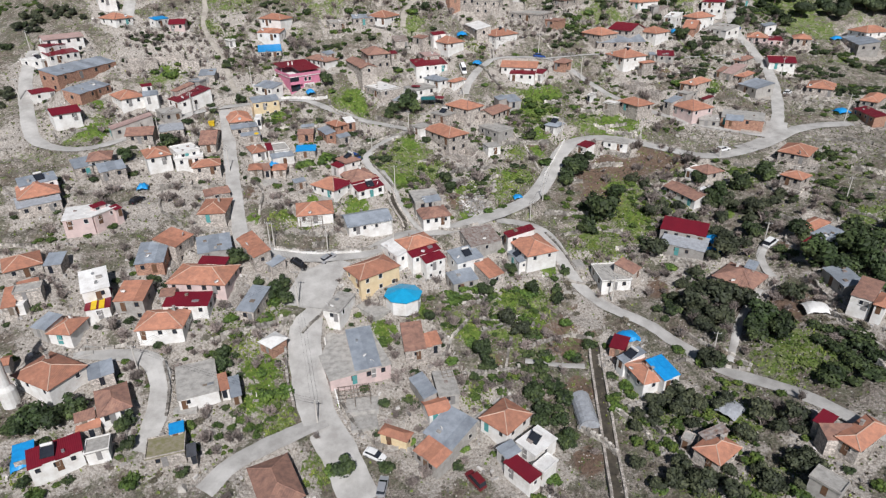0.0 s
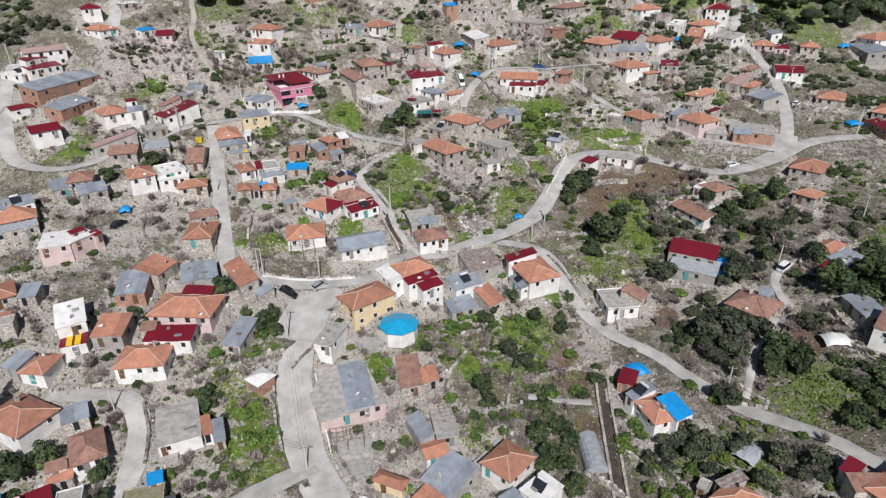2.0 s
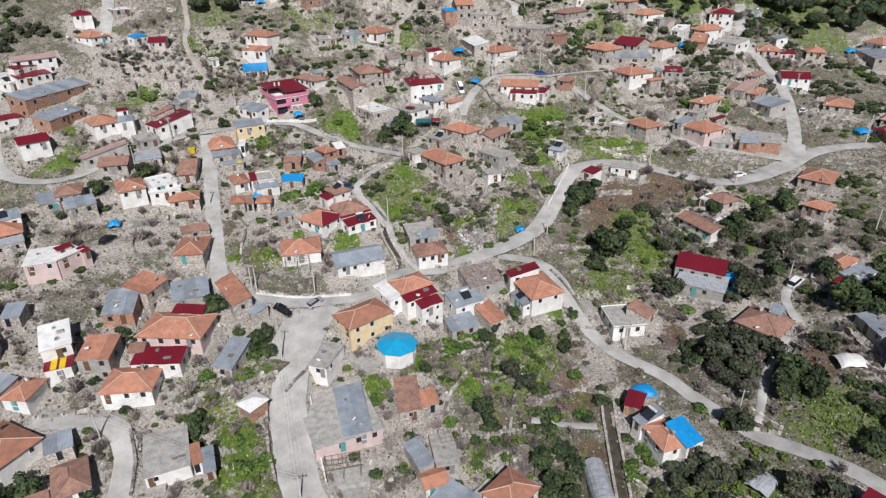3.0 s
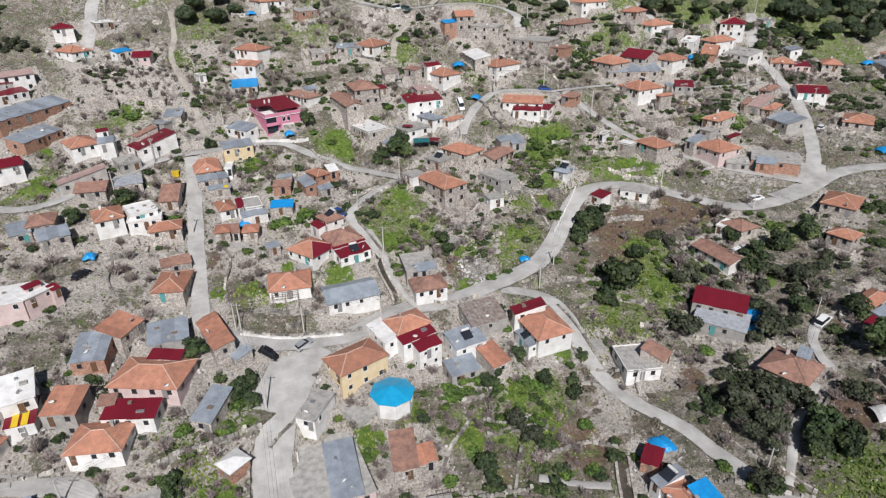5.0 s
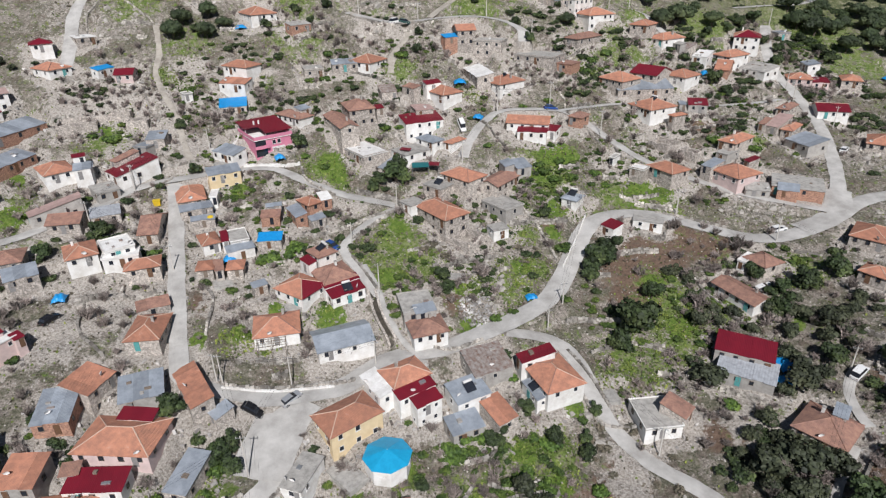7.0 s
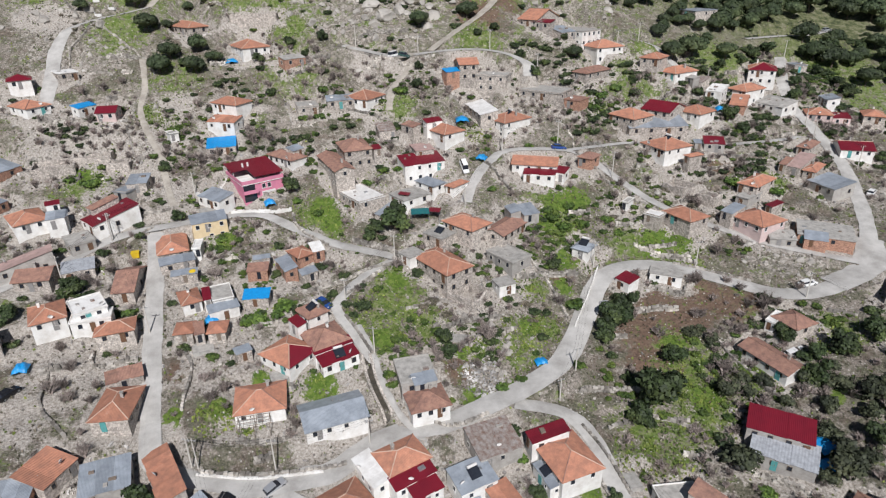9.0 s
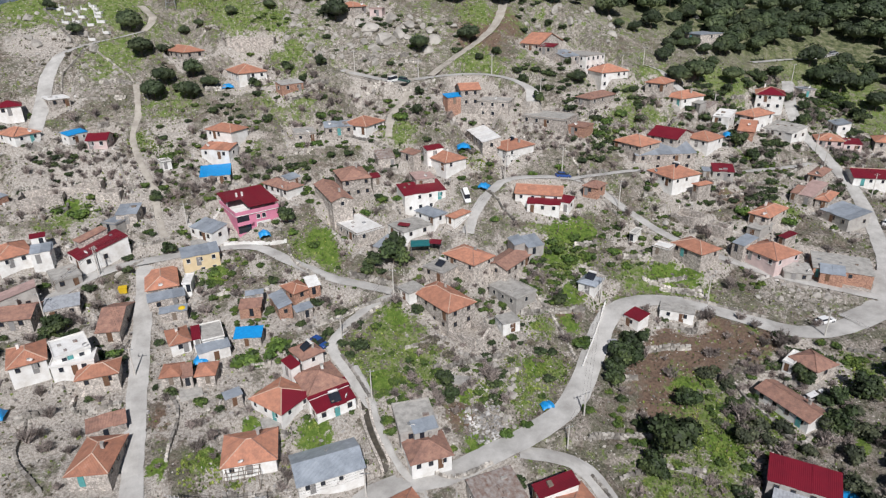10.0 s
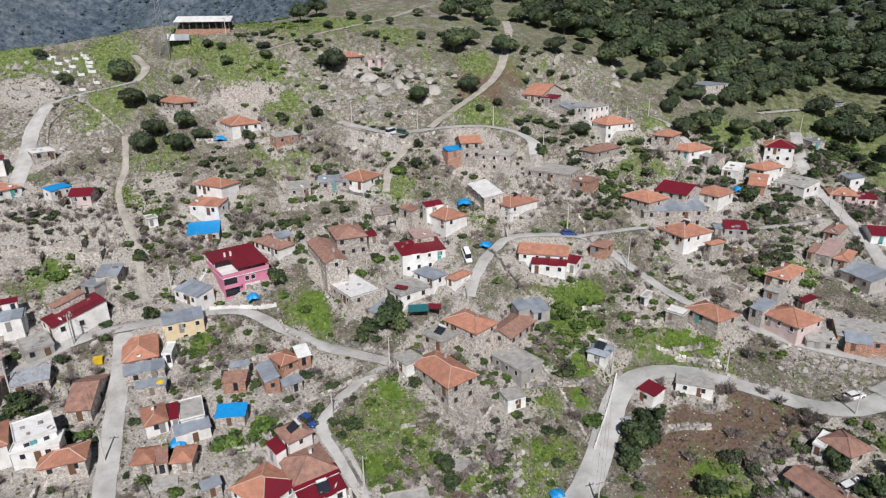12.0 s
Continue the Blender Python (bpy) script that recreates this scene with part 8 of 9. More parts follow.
stone_wall(0.8, False, (31.0, 144.3), (40.2, 146.3), (46.9, 143.4))
stone_wall(0.7, False, (57.7, 163.2), (59.3, 155.5), (58.4, 145.0))
stone_wall(0.8, False, (-40.0, 148.0), (-33.0, 150.5), (-27.8, 149.3))
stone_wall(0.8, False, (-78.0, 196.5), (-70.1, 195.5), (-64.8, 198.6))
stone_wall(0.8, False, (-53.7, 157.6), (-48.5, 152.4), (-47.0, 142.2))
stone_wall(0.8, False, (-73.3, 149.5), (-71.1, 141.1), (-64.3, 135.5))
stone_wall(1.2, True, (-63.0, 203.3), (-59.5, 205.7), (-55.8, 208.1))

grove("bare", 37, 1.47, 3.36, (-75, 245), (20, 250), (48, 205), (-10, 190), (-70, 200))
grove("ever", 30, 0.9, 2.0, (-110, 205), (-62, 200), (-60, 150), (-110, 120))
grove("ever", 30, 0.9, 2.0, (-90, 120), (-35, 125), (25, 105), (5, 75), (-70, 75))
grove("ever", 46, 1.3, 3.2, (140, 258), (205, 295), (205, 200), (150, 182))
grove("bare", 26, 1.6, 3.2, (138, 250), (200, 270), (195, 190), (145, 180))
grove("ever", 40, 1.0, 2.6, (-195, 295), (-142, 270), (-136, 195), (-185, 165))
grove("bush", 30, 0.8, 1.6, (-195, 295), (-142, 270), (-136, 195), (-185, 165))
grove("bare", 16, 1.5, 2.8, (10, 112), (30, 112), (27, 80), (14, 84))
grove("ever", 44, 1.2, 2.8, (112, 215), (128, 262), (160, 262), (152, 200), (122, 190))
grove("bare", 30, 1.6, 3.0, (112, 215), (128, 262), (160, 262), (152, 200), (122, 190))
grove("bush", 34, 0.9, 1.7, (112, 215), (128, 262), (160, 262), (152, 200), (122, 190))
grove("pine", 26, 3.4, 5.6, (128, 300), (205, 300), (205, 266), (150, 270))
grove("bare", 24, 1.6, 3.0, (-108, 222), (-70, 224), (-72, 200), (-105, 198))
grove("ever", 18, 0.9, 1.8, (-112, 220), (-96, 222), (-92, 214), (-108, 212))
grove("bare", 30, 1.5, 3.0, (-55, 252), (30, 262), (38, 240), (-50, 236))
grove("bare", 34, 1.5, 3.0, (70, 250), (140, 262), (122, 226), (78, 205))

yard_plants = random.Random(77)
for px, py, a, w, d in PLOTS:
    for _ in range(3):
        kind = yard_plants.choice(("bare", "bare", "ever", "ever", "bush"))
        size = yard_plants.uniform(1.3, 2.5) if kind == "bare" else yard_plants.uniform(0.6, 1.6)
        side, along = yard_plants.choice(((1, 0), (-1, 0), (0, 1), (0, -1))), yard_plants.uniform(-1, 1)
        x = side[0] * (w + size * 0.7 + 0.4) if side[0] else along * w
        y = side[1] * (d + size * 0.7 + 0.4) if side[1] else along * d
        x, y = px + x * math.cos(a) - y * math.sin(a), py + x * math.sin(a) + y * math.cos(a)
        if clear(x, y, 0.3 + 0.3 * size, 0.3 + 0.4 * size):
            MASSES.setdefault(kind, []).append((x, y, size, yard_plants.uniform(0, 6.28)))
settle_masses()


# ---------- poles, vehicles and single things ----------
POLES = []


def pole(x, y, h, lean=0.0):
    """A concrete power pole with a cross-arm and insulators."""
    POLES.append((x, y, lie(x, y) + h - 0.12))
    thing = new("power_pole")
    thing.matrix_world = pose(x, y, lie(x, y), 0, lean, (x * 13) % 50 - 25)
    bm = bmesh.new()
    bar(bm, (0, 0, -0.5), (0, 0, h), 0.17, 6, 0.10)
    part("shaft", bm, POLE, thing)
    bm = bmesh.new()
    box(bm, -0.8, -0.05, h - 0.45, 0.8, 0.05, h - 0.35)
    arm = part("cross_arm", bm, STEEL, thing)
    for s in (-0.7, 0.0, 0.7):
        bm = bmesh.new()
        bar(bm, (s, 0, h - 0.35), (s, 0, h - 0.12), 0.05, 6)
        part("insulator", bm, FRAME, arm)
    return tagged(thing, "pale concrete power pole with a short cross-arm", "power pole", "power poles of the village")


CAR_PAINT = {"white": material("white_car_paint", (0.80, 0.80, 0.79), (0.74, 0.74, 0.73), 1.0, 0.25, 0.0, 5), "black": material("black_car_paint", (0.02, 0.02, 0.022), (0.015, 0.015, 0.017), 1.0, 0.2, 0.0, 5), "silver": material("silver_car_paint", (0.55, 0.56, 0.58), (0.5, 0.51, 0.53), 1.0, 0.3, 0.0, 5, metal=0.5), "blue": material("blue_car_paint", (0.03, 0.08, 0.28), (0.025, 0.07, 0.24), 1.0, 0.25, 0.0, 5), "maroon": material("maroon_car_paint", (0.16, 0.02, 0.025), (0.12, 0.015, 0.02), 1.0, 0.3, 0.0, 5), "green": material("dark_green_car_paint", (0.03, 0.08, 0.07), (0.025, 0.065, 0.06), 1.0, 0.3, 0.0, 5)}
RUBBER = material("tyre_rubber", (0.025, 0.025, 0.025), (0.018, 0.018, 0.018), 2.0, 0.9, 0.2, 8)


def loft(bm, rows):
    """Skins closed rings of points, each with as many points."""
    rings = [[bm.verts.new(p) for p in r] for r in rows]
    for a, b in zip(rings, rings[1:]):
        for i in range(len(a)):
            bm.faces.new((a[i], a[(i + 1) % len(a)], b[(i + 1) % len(a)], b[i]))
    bm.faces.new(rings[0][::-1])
    bm.faces.new(rings[-1])


def car(x, y, turn, paint, van=False):
    thing = new("van" if van else "car")
    e = 1.9
    m = pose(x, y, 0, 0, 0, turn)
    ends = [lie(*(m @ Vector((q, 0, 0))).xy) for q in (-e, e)]
    on = 0.1 if not clear(x, y, 0, 0) else 0.02
    thing.matrix_world = pose(x, y, sum(ends) / 2 + on, 0, 0, turn) @ pose(0, 0, 0, 0, -math.degrees(math.atan2(ends[1] - ends[0], 2 * e)), 0)
    L, W = (2.2, 0.88) if van else (2.1, 0.84)
    bm = bmesh.new()
    rows = []
    for px, top, wd in ((-L, 0.72, 0.88), (-L + 0.1, 0.95, 0.97), (-0.9, 0.98, 1), (0.9, 0.92, 1), (L - 0.25, 0.80, 0.96), (L, 0.58, 0.86)):
        w = W * wd
        rows.append([(px, -w * 0.95, 0.28), (px, w * 0.95, 0.28), (px, w, 0.6), (px, w * 0.93, top), (px, -w * 0.93, top), (px, -w, 0.6)])
    loft(bm, rows)
    part("body", bm, CAR_PAINT[paint], thing)
    bm = bmesh.new()
    hi = 1.85 if van else 1.45
    rows = []
    back, front = (-L + 0.15, 1.25) if van else (-1.75, 1.05)
    for px, top, wd in ((back, 0.95, 0.86), (back + 0.3, hi - 0.05, 0.78), (front - 0.75, hi, 0.78), (front, 0.95, 0.86)):
        w = W * wd
        rows.append([(px, -W * 0.88, 0.9), (px, W * 0.88, 0.9), (px, w * 0.96, max(top, 0.92)), (px, -w * 0.96, max(top, 0.92))])
    loft(bm, rows)
    part("window_band", bm, GLASS, thing, "dark glass all round")
    bm = bmesh.new()
    box(bm, back + 0.28, -W * 0.76, hi - 0.06, front - 0.72, W * 0.76, hi + 0.03)
    part("roof", bm, CAR_PAINT[paint], thing)
    for sx in (-1.3, 1.32):
        for sy in (-W + 0.1, W - 0.1):
            bm = bmesh.new()
            bar(bm, (sx, sy - 0.1, 0.31), (sx, sy + 0.1, 0.31), 0.31, 12)
            wl = part("wheel", bm, RUBBER, thing)
            bm = bmesh.new()
            o = 0.11 if sy > 0 else -0.11
            bar(bm, (sx, sy, 0.31), (sx, sy + o, 0.31), 0.18, 10)
            part("rim", bm, STEEL, wl)
    for sx, name, mat in ((L - 0.04, "headlight", FRAME), (-L + 0.02, "tail_light", ROOF["R"])):
        for sy in (-0.58, 0.58):
            bm = bmesh.new()
            box(bm, sx - 0.05, sy - 0.13, 0.58, sx + 0.05, sy + 0.13, 0.7)
            part(name, bm, mat, thing)
    return tagged(thing, "%s %s parked on the village ground" % ("dark green" if paint == "green" else paint, "delivery van" if van else "small family car"), "van" if van else "car", "parked vehicles")


def tarp(x, y, turn, w, d, h, mat=None):
    """A blue sheet thrown over a low frame or heap, sagging between its corners."""
    thing = new("tarpaulin")
    thing.matrix_world = pose(x, y, lie(x, y), 0, 0, turn)
    bm = bmesh.new()
    bmesh.ops.create_grid(bm, x_segments=9, y_segments=7, size=0.5)
    for v in bm.verts:
        u, t = v.co.x * 2, v.co.y * 2
        v.co = Vector((v.co.x * w, v.co.y * d, h * (1 - 0.55 * abs(u) ** 2.5) * (1 - 0.5 * abs(t) ** 3) + 0.10 * math.sin(u * 7 + t * 3 + x)))
    bmesh.ops.solidify(bm, geom=bm.faces[:], thickness=0.03)
    part("sheet", bm, mat or ROOF["U"], thing)
    for sx in (-0.42, 0.42):
        for sy in (-0.42, 0.42):
            bm = bmesh.new()
            bar(bm, (sx * w, sy * d, -1.2), (sx * w, sy * d, h * 0.5), 0.04)
            part("prop", bm, WOOD, thing)
    return tagged(thing, "%s over a low frame" % ("white plastic sheet" if mat else "bright blue tarpaulin"), "tarpaulin", "" if mat else "blue tarpaulins")


def minaret(x, y, top):
    z = lie(x, y) - 0.3
    thing = new("minaret")
    thing.matrix_world = pose(x, y, z)
    h = top - z
    for name, rings, mat in (("base", ((0, 1.45), (h * 0.2, 1.45), (h * 0.25, 1.0)), WALL["w"]), ("shaft", ((h * 0.25, 0.98), (h * 0.66, 0.9)), WALL["w"]), ("balcony", ((h * 0.64, 0.95), (h * 0.67, 1.5), (h * 0.72, 1.5)), WALL["w"]), ("upper_shaft", ((h * 0.72, 0.72), (h * 0.86, 0.68)), WALL["w"]), ("cone", ((h * 0.86, 0.85), (h, 0.04)), ROOF["G"])):
        bm = bmesh.new()
        loft(bm, [[(r * math.cos(a * math.pi / 7), r * math.sin(a * math.pi / 7), q) for a in range(14)] for q, r in rings])
        part(name, bm, mat, thing)
    return tagged(thing, "slender whitewashed minaret beside the small mosque", "minaret")


def lattice_tower(x, y, h):
    thing = new("lattice_tower")
    thing.matrix_world = pose(x, y, lie(x, y), 0, 0, 20)
    k = 14

    def at(i, c):
        r = 1.5 * (1 - 0.75 * i / k)
        return Vector((r * (1 if c in (0, 3) else -1), r * (1 if c < 2 else -1), h * i / k))

    for c in range(4):
        bm = bmesh.new()
        bar(bm, at(0, c) - Vector((0, 0, 0.5)), at(k, c), 0.09, 5, 0.06)
        part("leg", bm, STEEL, thing)
    for i in range(k):
        bm = bmesh.new()
        for c in range(4):
            bar(bm, at(i, c), at(i + 1, (c + 1) % 4), 0.04, 4)
            bar(bm, at(i + 1, c), at(i + 1, (c + 1) % 4), 0.04, 4)
        part("bracing", bm, STEEL, thing)
    for q in (0.78, 0.88, 0.96):
        bm = bmesh.new()
        bar(bm, (0.5, -0.6, h * q), (0.5, -0.6, h * q + 1.6), 0.16, 8)
        part("antenna", bm, FRAME, thing)
    return tagged(thing, "tall grey steel lattice tower with white antennas", "tower")


def barn(x, y, turn, w, d, h):
    """A long open-fronted shelter: posts, back wall, low brick front, white sheet roof."""
    z = min(lie(x, y), lie(x - 8, y), lie(x + 8, y))
    thing = new("barn")
    thing.matrix_world = pose(x, y, z, 0, 0, turn)
    bm = bmesh.new()
    box(bm, -w / 2, d / 2 - 0.2, -1, w / 2, d / 2, h)
    part("back_wall", bm, DOORS[0], thing)
    bm = bmesh.new()
    box(bm, -w / 2, -d / 2, -1.5, w / 2, -d / 2 + 0.2, 0.4)
    part("front_wall", bm, WALL["b"], thing)
    for i in range(9):
        bm = bmesh.new()
        q = -w / 2 + 0.2 + (w - 0.4) * i / 8
        bar(bm, (q, -d / 2 + 0.1, 0.4), (q, -d / 2 + 0.1, h), 0.08)
        part("post", bm, STEEL, thing)
    for i in range(8):
        bm = bmesh.new()
        x0, x1 = -w / 2 - 0.5 + (w + 1) * i / 8, -w / 2 - 0.5 + (w + 1) * (i + 1) / 8 + 0.02
        slab(bm, [(x0, -d / 2 - 0.6, h + 0.05), (x1, -d / 2 - 0.6, h + 0.05), (x1, d / 2 + 0.4, h + 1.9), (x0, d / 2 + 0.4, h + 1.9)], 0.07)
        part("roof_sheet", bm, ROOF["W"], thing)
    return tagged(thing, "long open-fronted barn with a white sheet roof", "barn")


def sheet_tent(x, y, turn, w, d):
    """A low lean-to of pale sheeting on poles beside the barn."""
    thing = new("shelter")
    thing.matrix_world = pose(x, y, lie(x, y), 0, 0, turn)
    for i in range(4):
        bm = bmesh.new()
        px, py = (-1 if i % 2 else 1) * (w / 2 - 0.2), (-1 if i < 2 else 1) * (d / 2 - 0.2)
        bar(bm, (px, py, -1.5), (px, py, 1.4 if i < 2 else 3.2), 0.08)
        part("post", bm, STEEL, thing)
    for i in range(3):
        x0, x1 = -w / 2 + w * i / 3, -w / 2 + w * (i + 1) / 3 - 0.04
        bm = bmesh.new()
        slab(bm, [(x0, -d / 2, 1.4), (x1, -d / 2, 1.4), (x1, d / 2, 3.3), (x0, d / 2, 3.3)], 0.06)
        part("roof_sheet", bm, ROOF["L"] if i else ROOF["W"], thing)
    return tagged(thing, "small lean-to of pale grey sheets beside the barn", "shelter")


TEAL = material("teal_sheeting", (0.02, 0.16, 0.17), (0.015, 0.11, 0.12), 1.5, 0.5, 0.3, 4)


def parasol(x, y, z):
    thing = new("parasol")
    thing.matrix_world = pose(x, y, lie(x, y), 4, 3, 10)
    h = max(1.9, min(3.5, z - lie(x, y)))
    bm = bmesh.new()
    bar(bm, (0, 0, 0), (0, 0, h), 0.03, 6)
    part("pole", bm, STEEL, thing)
    bm = bmesh.new()
    top = bm.verts.new((0, 0, h + 0.05))
    rim = [bm.verts.new((1.15 * math.cos(i * math.pi / 4), 1.15 * math.sin(i * math.pi / 4), h - 0.42)) for i in range(8)]
    low = [bm.verts.new((1.15 * math.cos(i * math.pi / 4), 1.15 * math.sin(i * math.pi / 4), h - 0.58)) for i in range(8)]
    for i in range(8):
        bm.faces.new((top, rim[i], rim[(i + 1) % 8]))
        bm.faces.new((rim[i], low[i], low[(i + 1) % 8], rim[(i + 1) % 8]))
    part("canopy", bm, YELLOW, thing)
    return tagged(thing, "open bright yellow parasol in a house yard", "parasol")


def bin_crate(x, y, turn):
    thing = new("waste_container")
    thing.matrix_world = pose(x, y, lie(x, y), 0, 0, turn)
    bm = bmesh.new()
    box(bm, -0.85, -0.6, 0.05, 0.85, 0.6, 1.35)
    for v in bm.verts:
        if v.co.z < 0.5:
            v.co.x, v.co.y = v.co.x * 0.85, v.co.y * 0.85
    part("body", bm, YELLOW, thing)
    bm = bmesh.new()
    slab(bm, [(-0.9, -0.65, 1.42), (0.9, -0.65, 1.42), (0.9, 0.65, 1.55), (-0.9, 0.65, 1.55)], 0.07)
    part("lid", bm, YELLOW, thing)
    return tagged(thing, "yellow waste container beside the lane", "container")


def awning(x, y, z, turn, w, d, mat):
    """A sloping sheet on four thin posts."""
    g = lie(x, y)
    h = max(2.0, min(4.5, z - g))
    thing = new("awning")
    thing.matrix_world = pose(x, y, g, 0, 0, turn)
    for sx in (-1, 1):
        for sy in (-1, 1):
            bm = bmesh.new()
            bar(bm, (sx * (w / 2 - 0.1), sy * (d / 2 - 0.1), -0.6), (sx * (w / 2 - 0.1), sy * (d / 2 - 0.1), h + 0.12 * sy * d / 2), 0.05, 5)
            part("post", bm, STEEL, thing)
    bm = bmesh.new()
    slab(bm, [(-w / 2, -d / 2, h - 0.12 * d / 2), (w / 2, -d / 2, h - 0.12 * d / 2), (w / 2, d / 2, h + 0.12 * d / 2), (-w / 2, d / 2, h + 0.12 * d / 2)], 0.04)
    part("canopy", bm, mat, thing)
    return tagged(thing, "%s sheet awning on thin posts beside a house" % ("teal" if mat is TEAL else "dark red"), "awning")


def pergola(x, y, turn, w, d, h):
    """A bare frame of thin posts and rails over a yard."""
    thing = new("pergola")
    thing.matrix_world = pose(x, y, lie(x, y), 0, 0, turn)
    for i in range(3):
        for j in range(2):
            bm = bmesh.new()
            bar(bm, (w * (i / 2 - 0.5), d * (j - 0.5), -0.5), (w * (i / 2 - 0.5), d * (j - 0.5), h), 0.06)
            part("post", bm, WOOD, thing)
    for i in range(6):
        bm = bmesh.new()
        bar(bm, (w * (i / 5 - 0.5), -d / 2 - 0.2, h + 0.05), (w * (i / 5 - 0.5), d / 2 + 0.2, h + 0.05), 0.05)
        part("rail", bm, WOOD, thing)
    for j in range(4):
        bm = bmesh.new()
        bar(bm, (-w / 2 - 0.2, d * (j / 3 - 0.5), h + 0.14), (w / 2 + 0.2, d * (j / 3 - 0.5), h + 0.14), 0.05)
        part("cross_rail", bm, WOOD, thing)
    return tagged(thing, "bare weathered pergola frame over a concrete yard", "pergola")


def gravestone(x, y, turn, s):
    thing = new("grave")
    thing.matrix_world = pose(x, y, lie(x, y), 0, 0, turn)
    bm = bmesh.new()
    box(bm, -1.0 * s, -0.5 * s, -0.4, 1.0 * s, 0.5 * s, 0.45)
    part("kerb", bm, FRAME, thing)
    bm = bmesh.new()
    box(bm, -1.05 * s, -0.35 * s, 0.45, -0.9 * s, 0.35 * s, 1.2)
    part("headstone", bm, FRAME, thing)
    return tagged(thing, "white marble grave with a plain headstone", "grave", "graves of the hill cemetery")


def pavilion(x, y, eave, r):
    """A small white round house under a blue sheet roof of eight faces."""
    foot = lie(x, y) - 0.6
    thing = new("octagonal_house")
    thing.matrix_world = pose(x, y, foot, 0, 0, 12)
    h = eave - foot
    bm = bmesh.new()
    loft(bm, [[((r - 0.4) * math.cos(a * math.pi / 4), (r - 0.4) * math.sin(a * math.pi / 4), q) for a in range(8)] for q in (0, h)])
    part("wall", bm, WALL["w"], thing)
    for a in range(8):
        p, q = a * math.pi / 4, (a + 1) * math.pi / 4
        bm = bmesh.new()
        slab(bm, [(r * math.cos(p), r * math.sin(p), h), (r * math.cos(q), r * math.sin(q), h), (0.1 * math.cos(q), 0.1 * math.sin(q), h + 1.3), (0.1 * math.cos(p), 0.1 * math.sin(p), h + 1.3)], 0.06)
        part("roof_sheet", bm, TURQUOISE, thing)
        if a % 2:
            g = (p + q) / 2
            set_window(thing, (r - 0.72) * math.cos(g), (r - 0.72) * math.sin(g), h - 1.2, math.degrees(g) + 90, 0.8)
    return tagged(thing, "white eight-sided house under a turquoise sheet roof", "house")


def tunnel(x, y, turn, length, r):
    thing = new("tunnel_greenhouse")
    thing.matrix_world = pose(x, y, lie(x, y) - 0.2, 0, 0, turn)
    bm = bmesh.new()
    loft(bm, [[(r * math.cos(math.pi * a / 9), length * (k / 12 - 0.5), (r + 0.06 * (k % 2)) * math.sin(math.pi * a / 9)) for a in range(10)] for k in range(13)])
    part("cover", bm, ROOF["L"], thing)
    for k in range(7):
        bm = bmesh.new()
        for a in range(9):
            p, q = math.pi * a / 9, math.pi * (a + 1) / 9
            yy = length * (k / 6 - 0.5)
            bar(bm, ((r + 0.05) * math.cos(p), yy, (r + 0.05) * math.sin(p)), ((r + 0.05) * math.cos(q), yy, (r + 0.05) * math.sin(q)), 0.04, 4)
        part("hoop", bm, STEEL, thing)
    return tagged(thing, "small tunnel greenhouse under clouded white plastic", "greenhouse")


def channel(points, width):
    """A straight stone-lined water channel: two side walls and a wet floor."""
    line = spline(points, 1.5)
    thing = tagged(new("water_channel"), "stone-lined water channel running down the slope", "channel", kind="structure")
    for name, off, half, lift, mat in (("bank", -width / 2, 0.25, 0.55, WALL["s"]), ("bank", width / 2, 0.25, 0.55, WALL["s"]), ("bed", 0, width / 2 - 0.2, 0.1, WET)):
        v, f = [], []
        for i, p in enumerate(line):
            t = (line[min(i + 1, len(line) - 1)] - line[max(i - 1, 0)]).normalized()
            s = Vector((t.y, -t.x, 0))
            z = lie(p.x, p.y)
            for o, q in ((-half, -0.6), (-half, lift), (half, lift), (half, -0.6)):
                c = p + s * (off + o)
                v.append((c.x, c.y, z + q))
        for i in range(len(line) - 1):
            for k in range(4):
                f.append((i * 4 + k, i * 4 + (k + 1) % 4, (i + 1) * 4 + (k + 1) % 4, (i + 1) * 4 + k))
        me = bpy.data.meshes.new(name)
        me.from_pydata(v, [], f)
        me.materials.append(mat)
        new(name, me).parent = thing


def clutter_shape(rng):
    w, d, h, a = rng.uniform(0.15, 1.1), rng.uniform(0.1, 0.5), rng.uniform(0.08, 0.55), rng.uniform(0, 3.14)
    pts = []
    for zz in (-0.1, h):
        for sx, sy in ((-1, -1), (1, -1), (1, 1), (-1, 1)):
            px, py = sx * w / 2, sy * d / 2
            pts.append((px * math.cos(a) - py * math.sin(a), px * math.sin(a) + py * math.cos(a), zz))
    return pts, CUBE


def by_houses(rng):
    px, py, a, w, d = rng.choice(PLOTS)
    q, b = rng.uniform(0, 6.28), rng.uniform(0.3, 3.2)
    x, y = (w + b) * math.cos(q) * 1.1, (d + b) * math.sin(q) * 1.1
    return px + x * math.cos(a) - y * math.sin(a), py + x * math.sin(a) + y * math.cos(a)


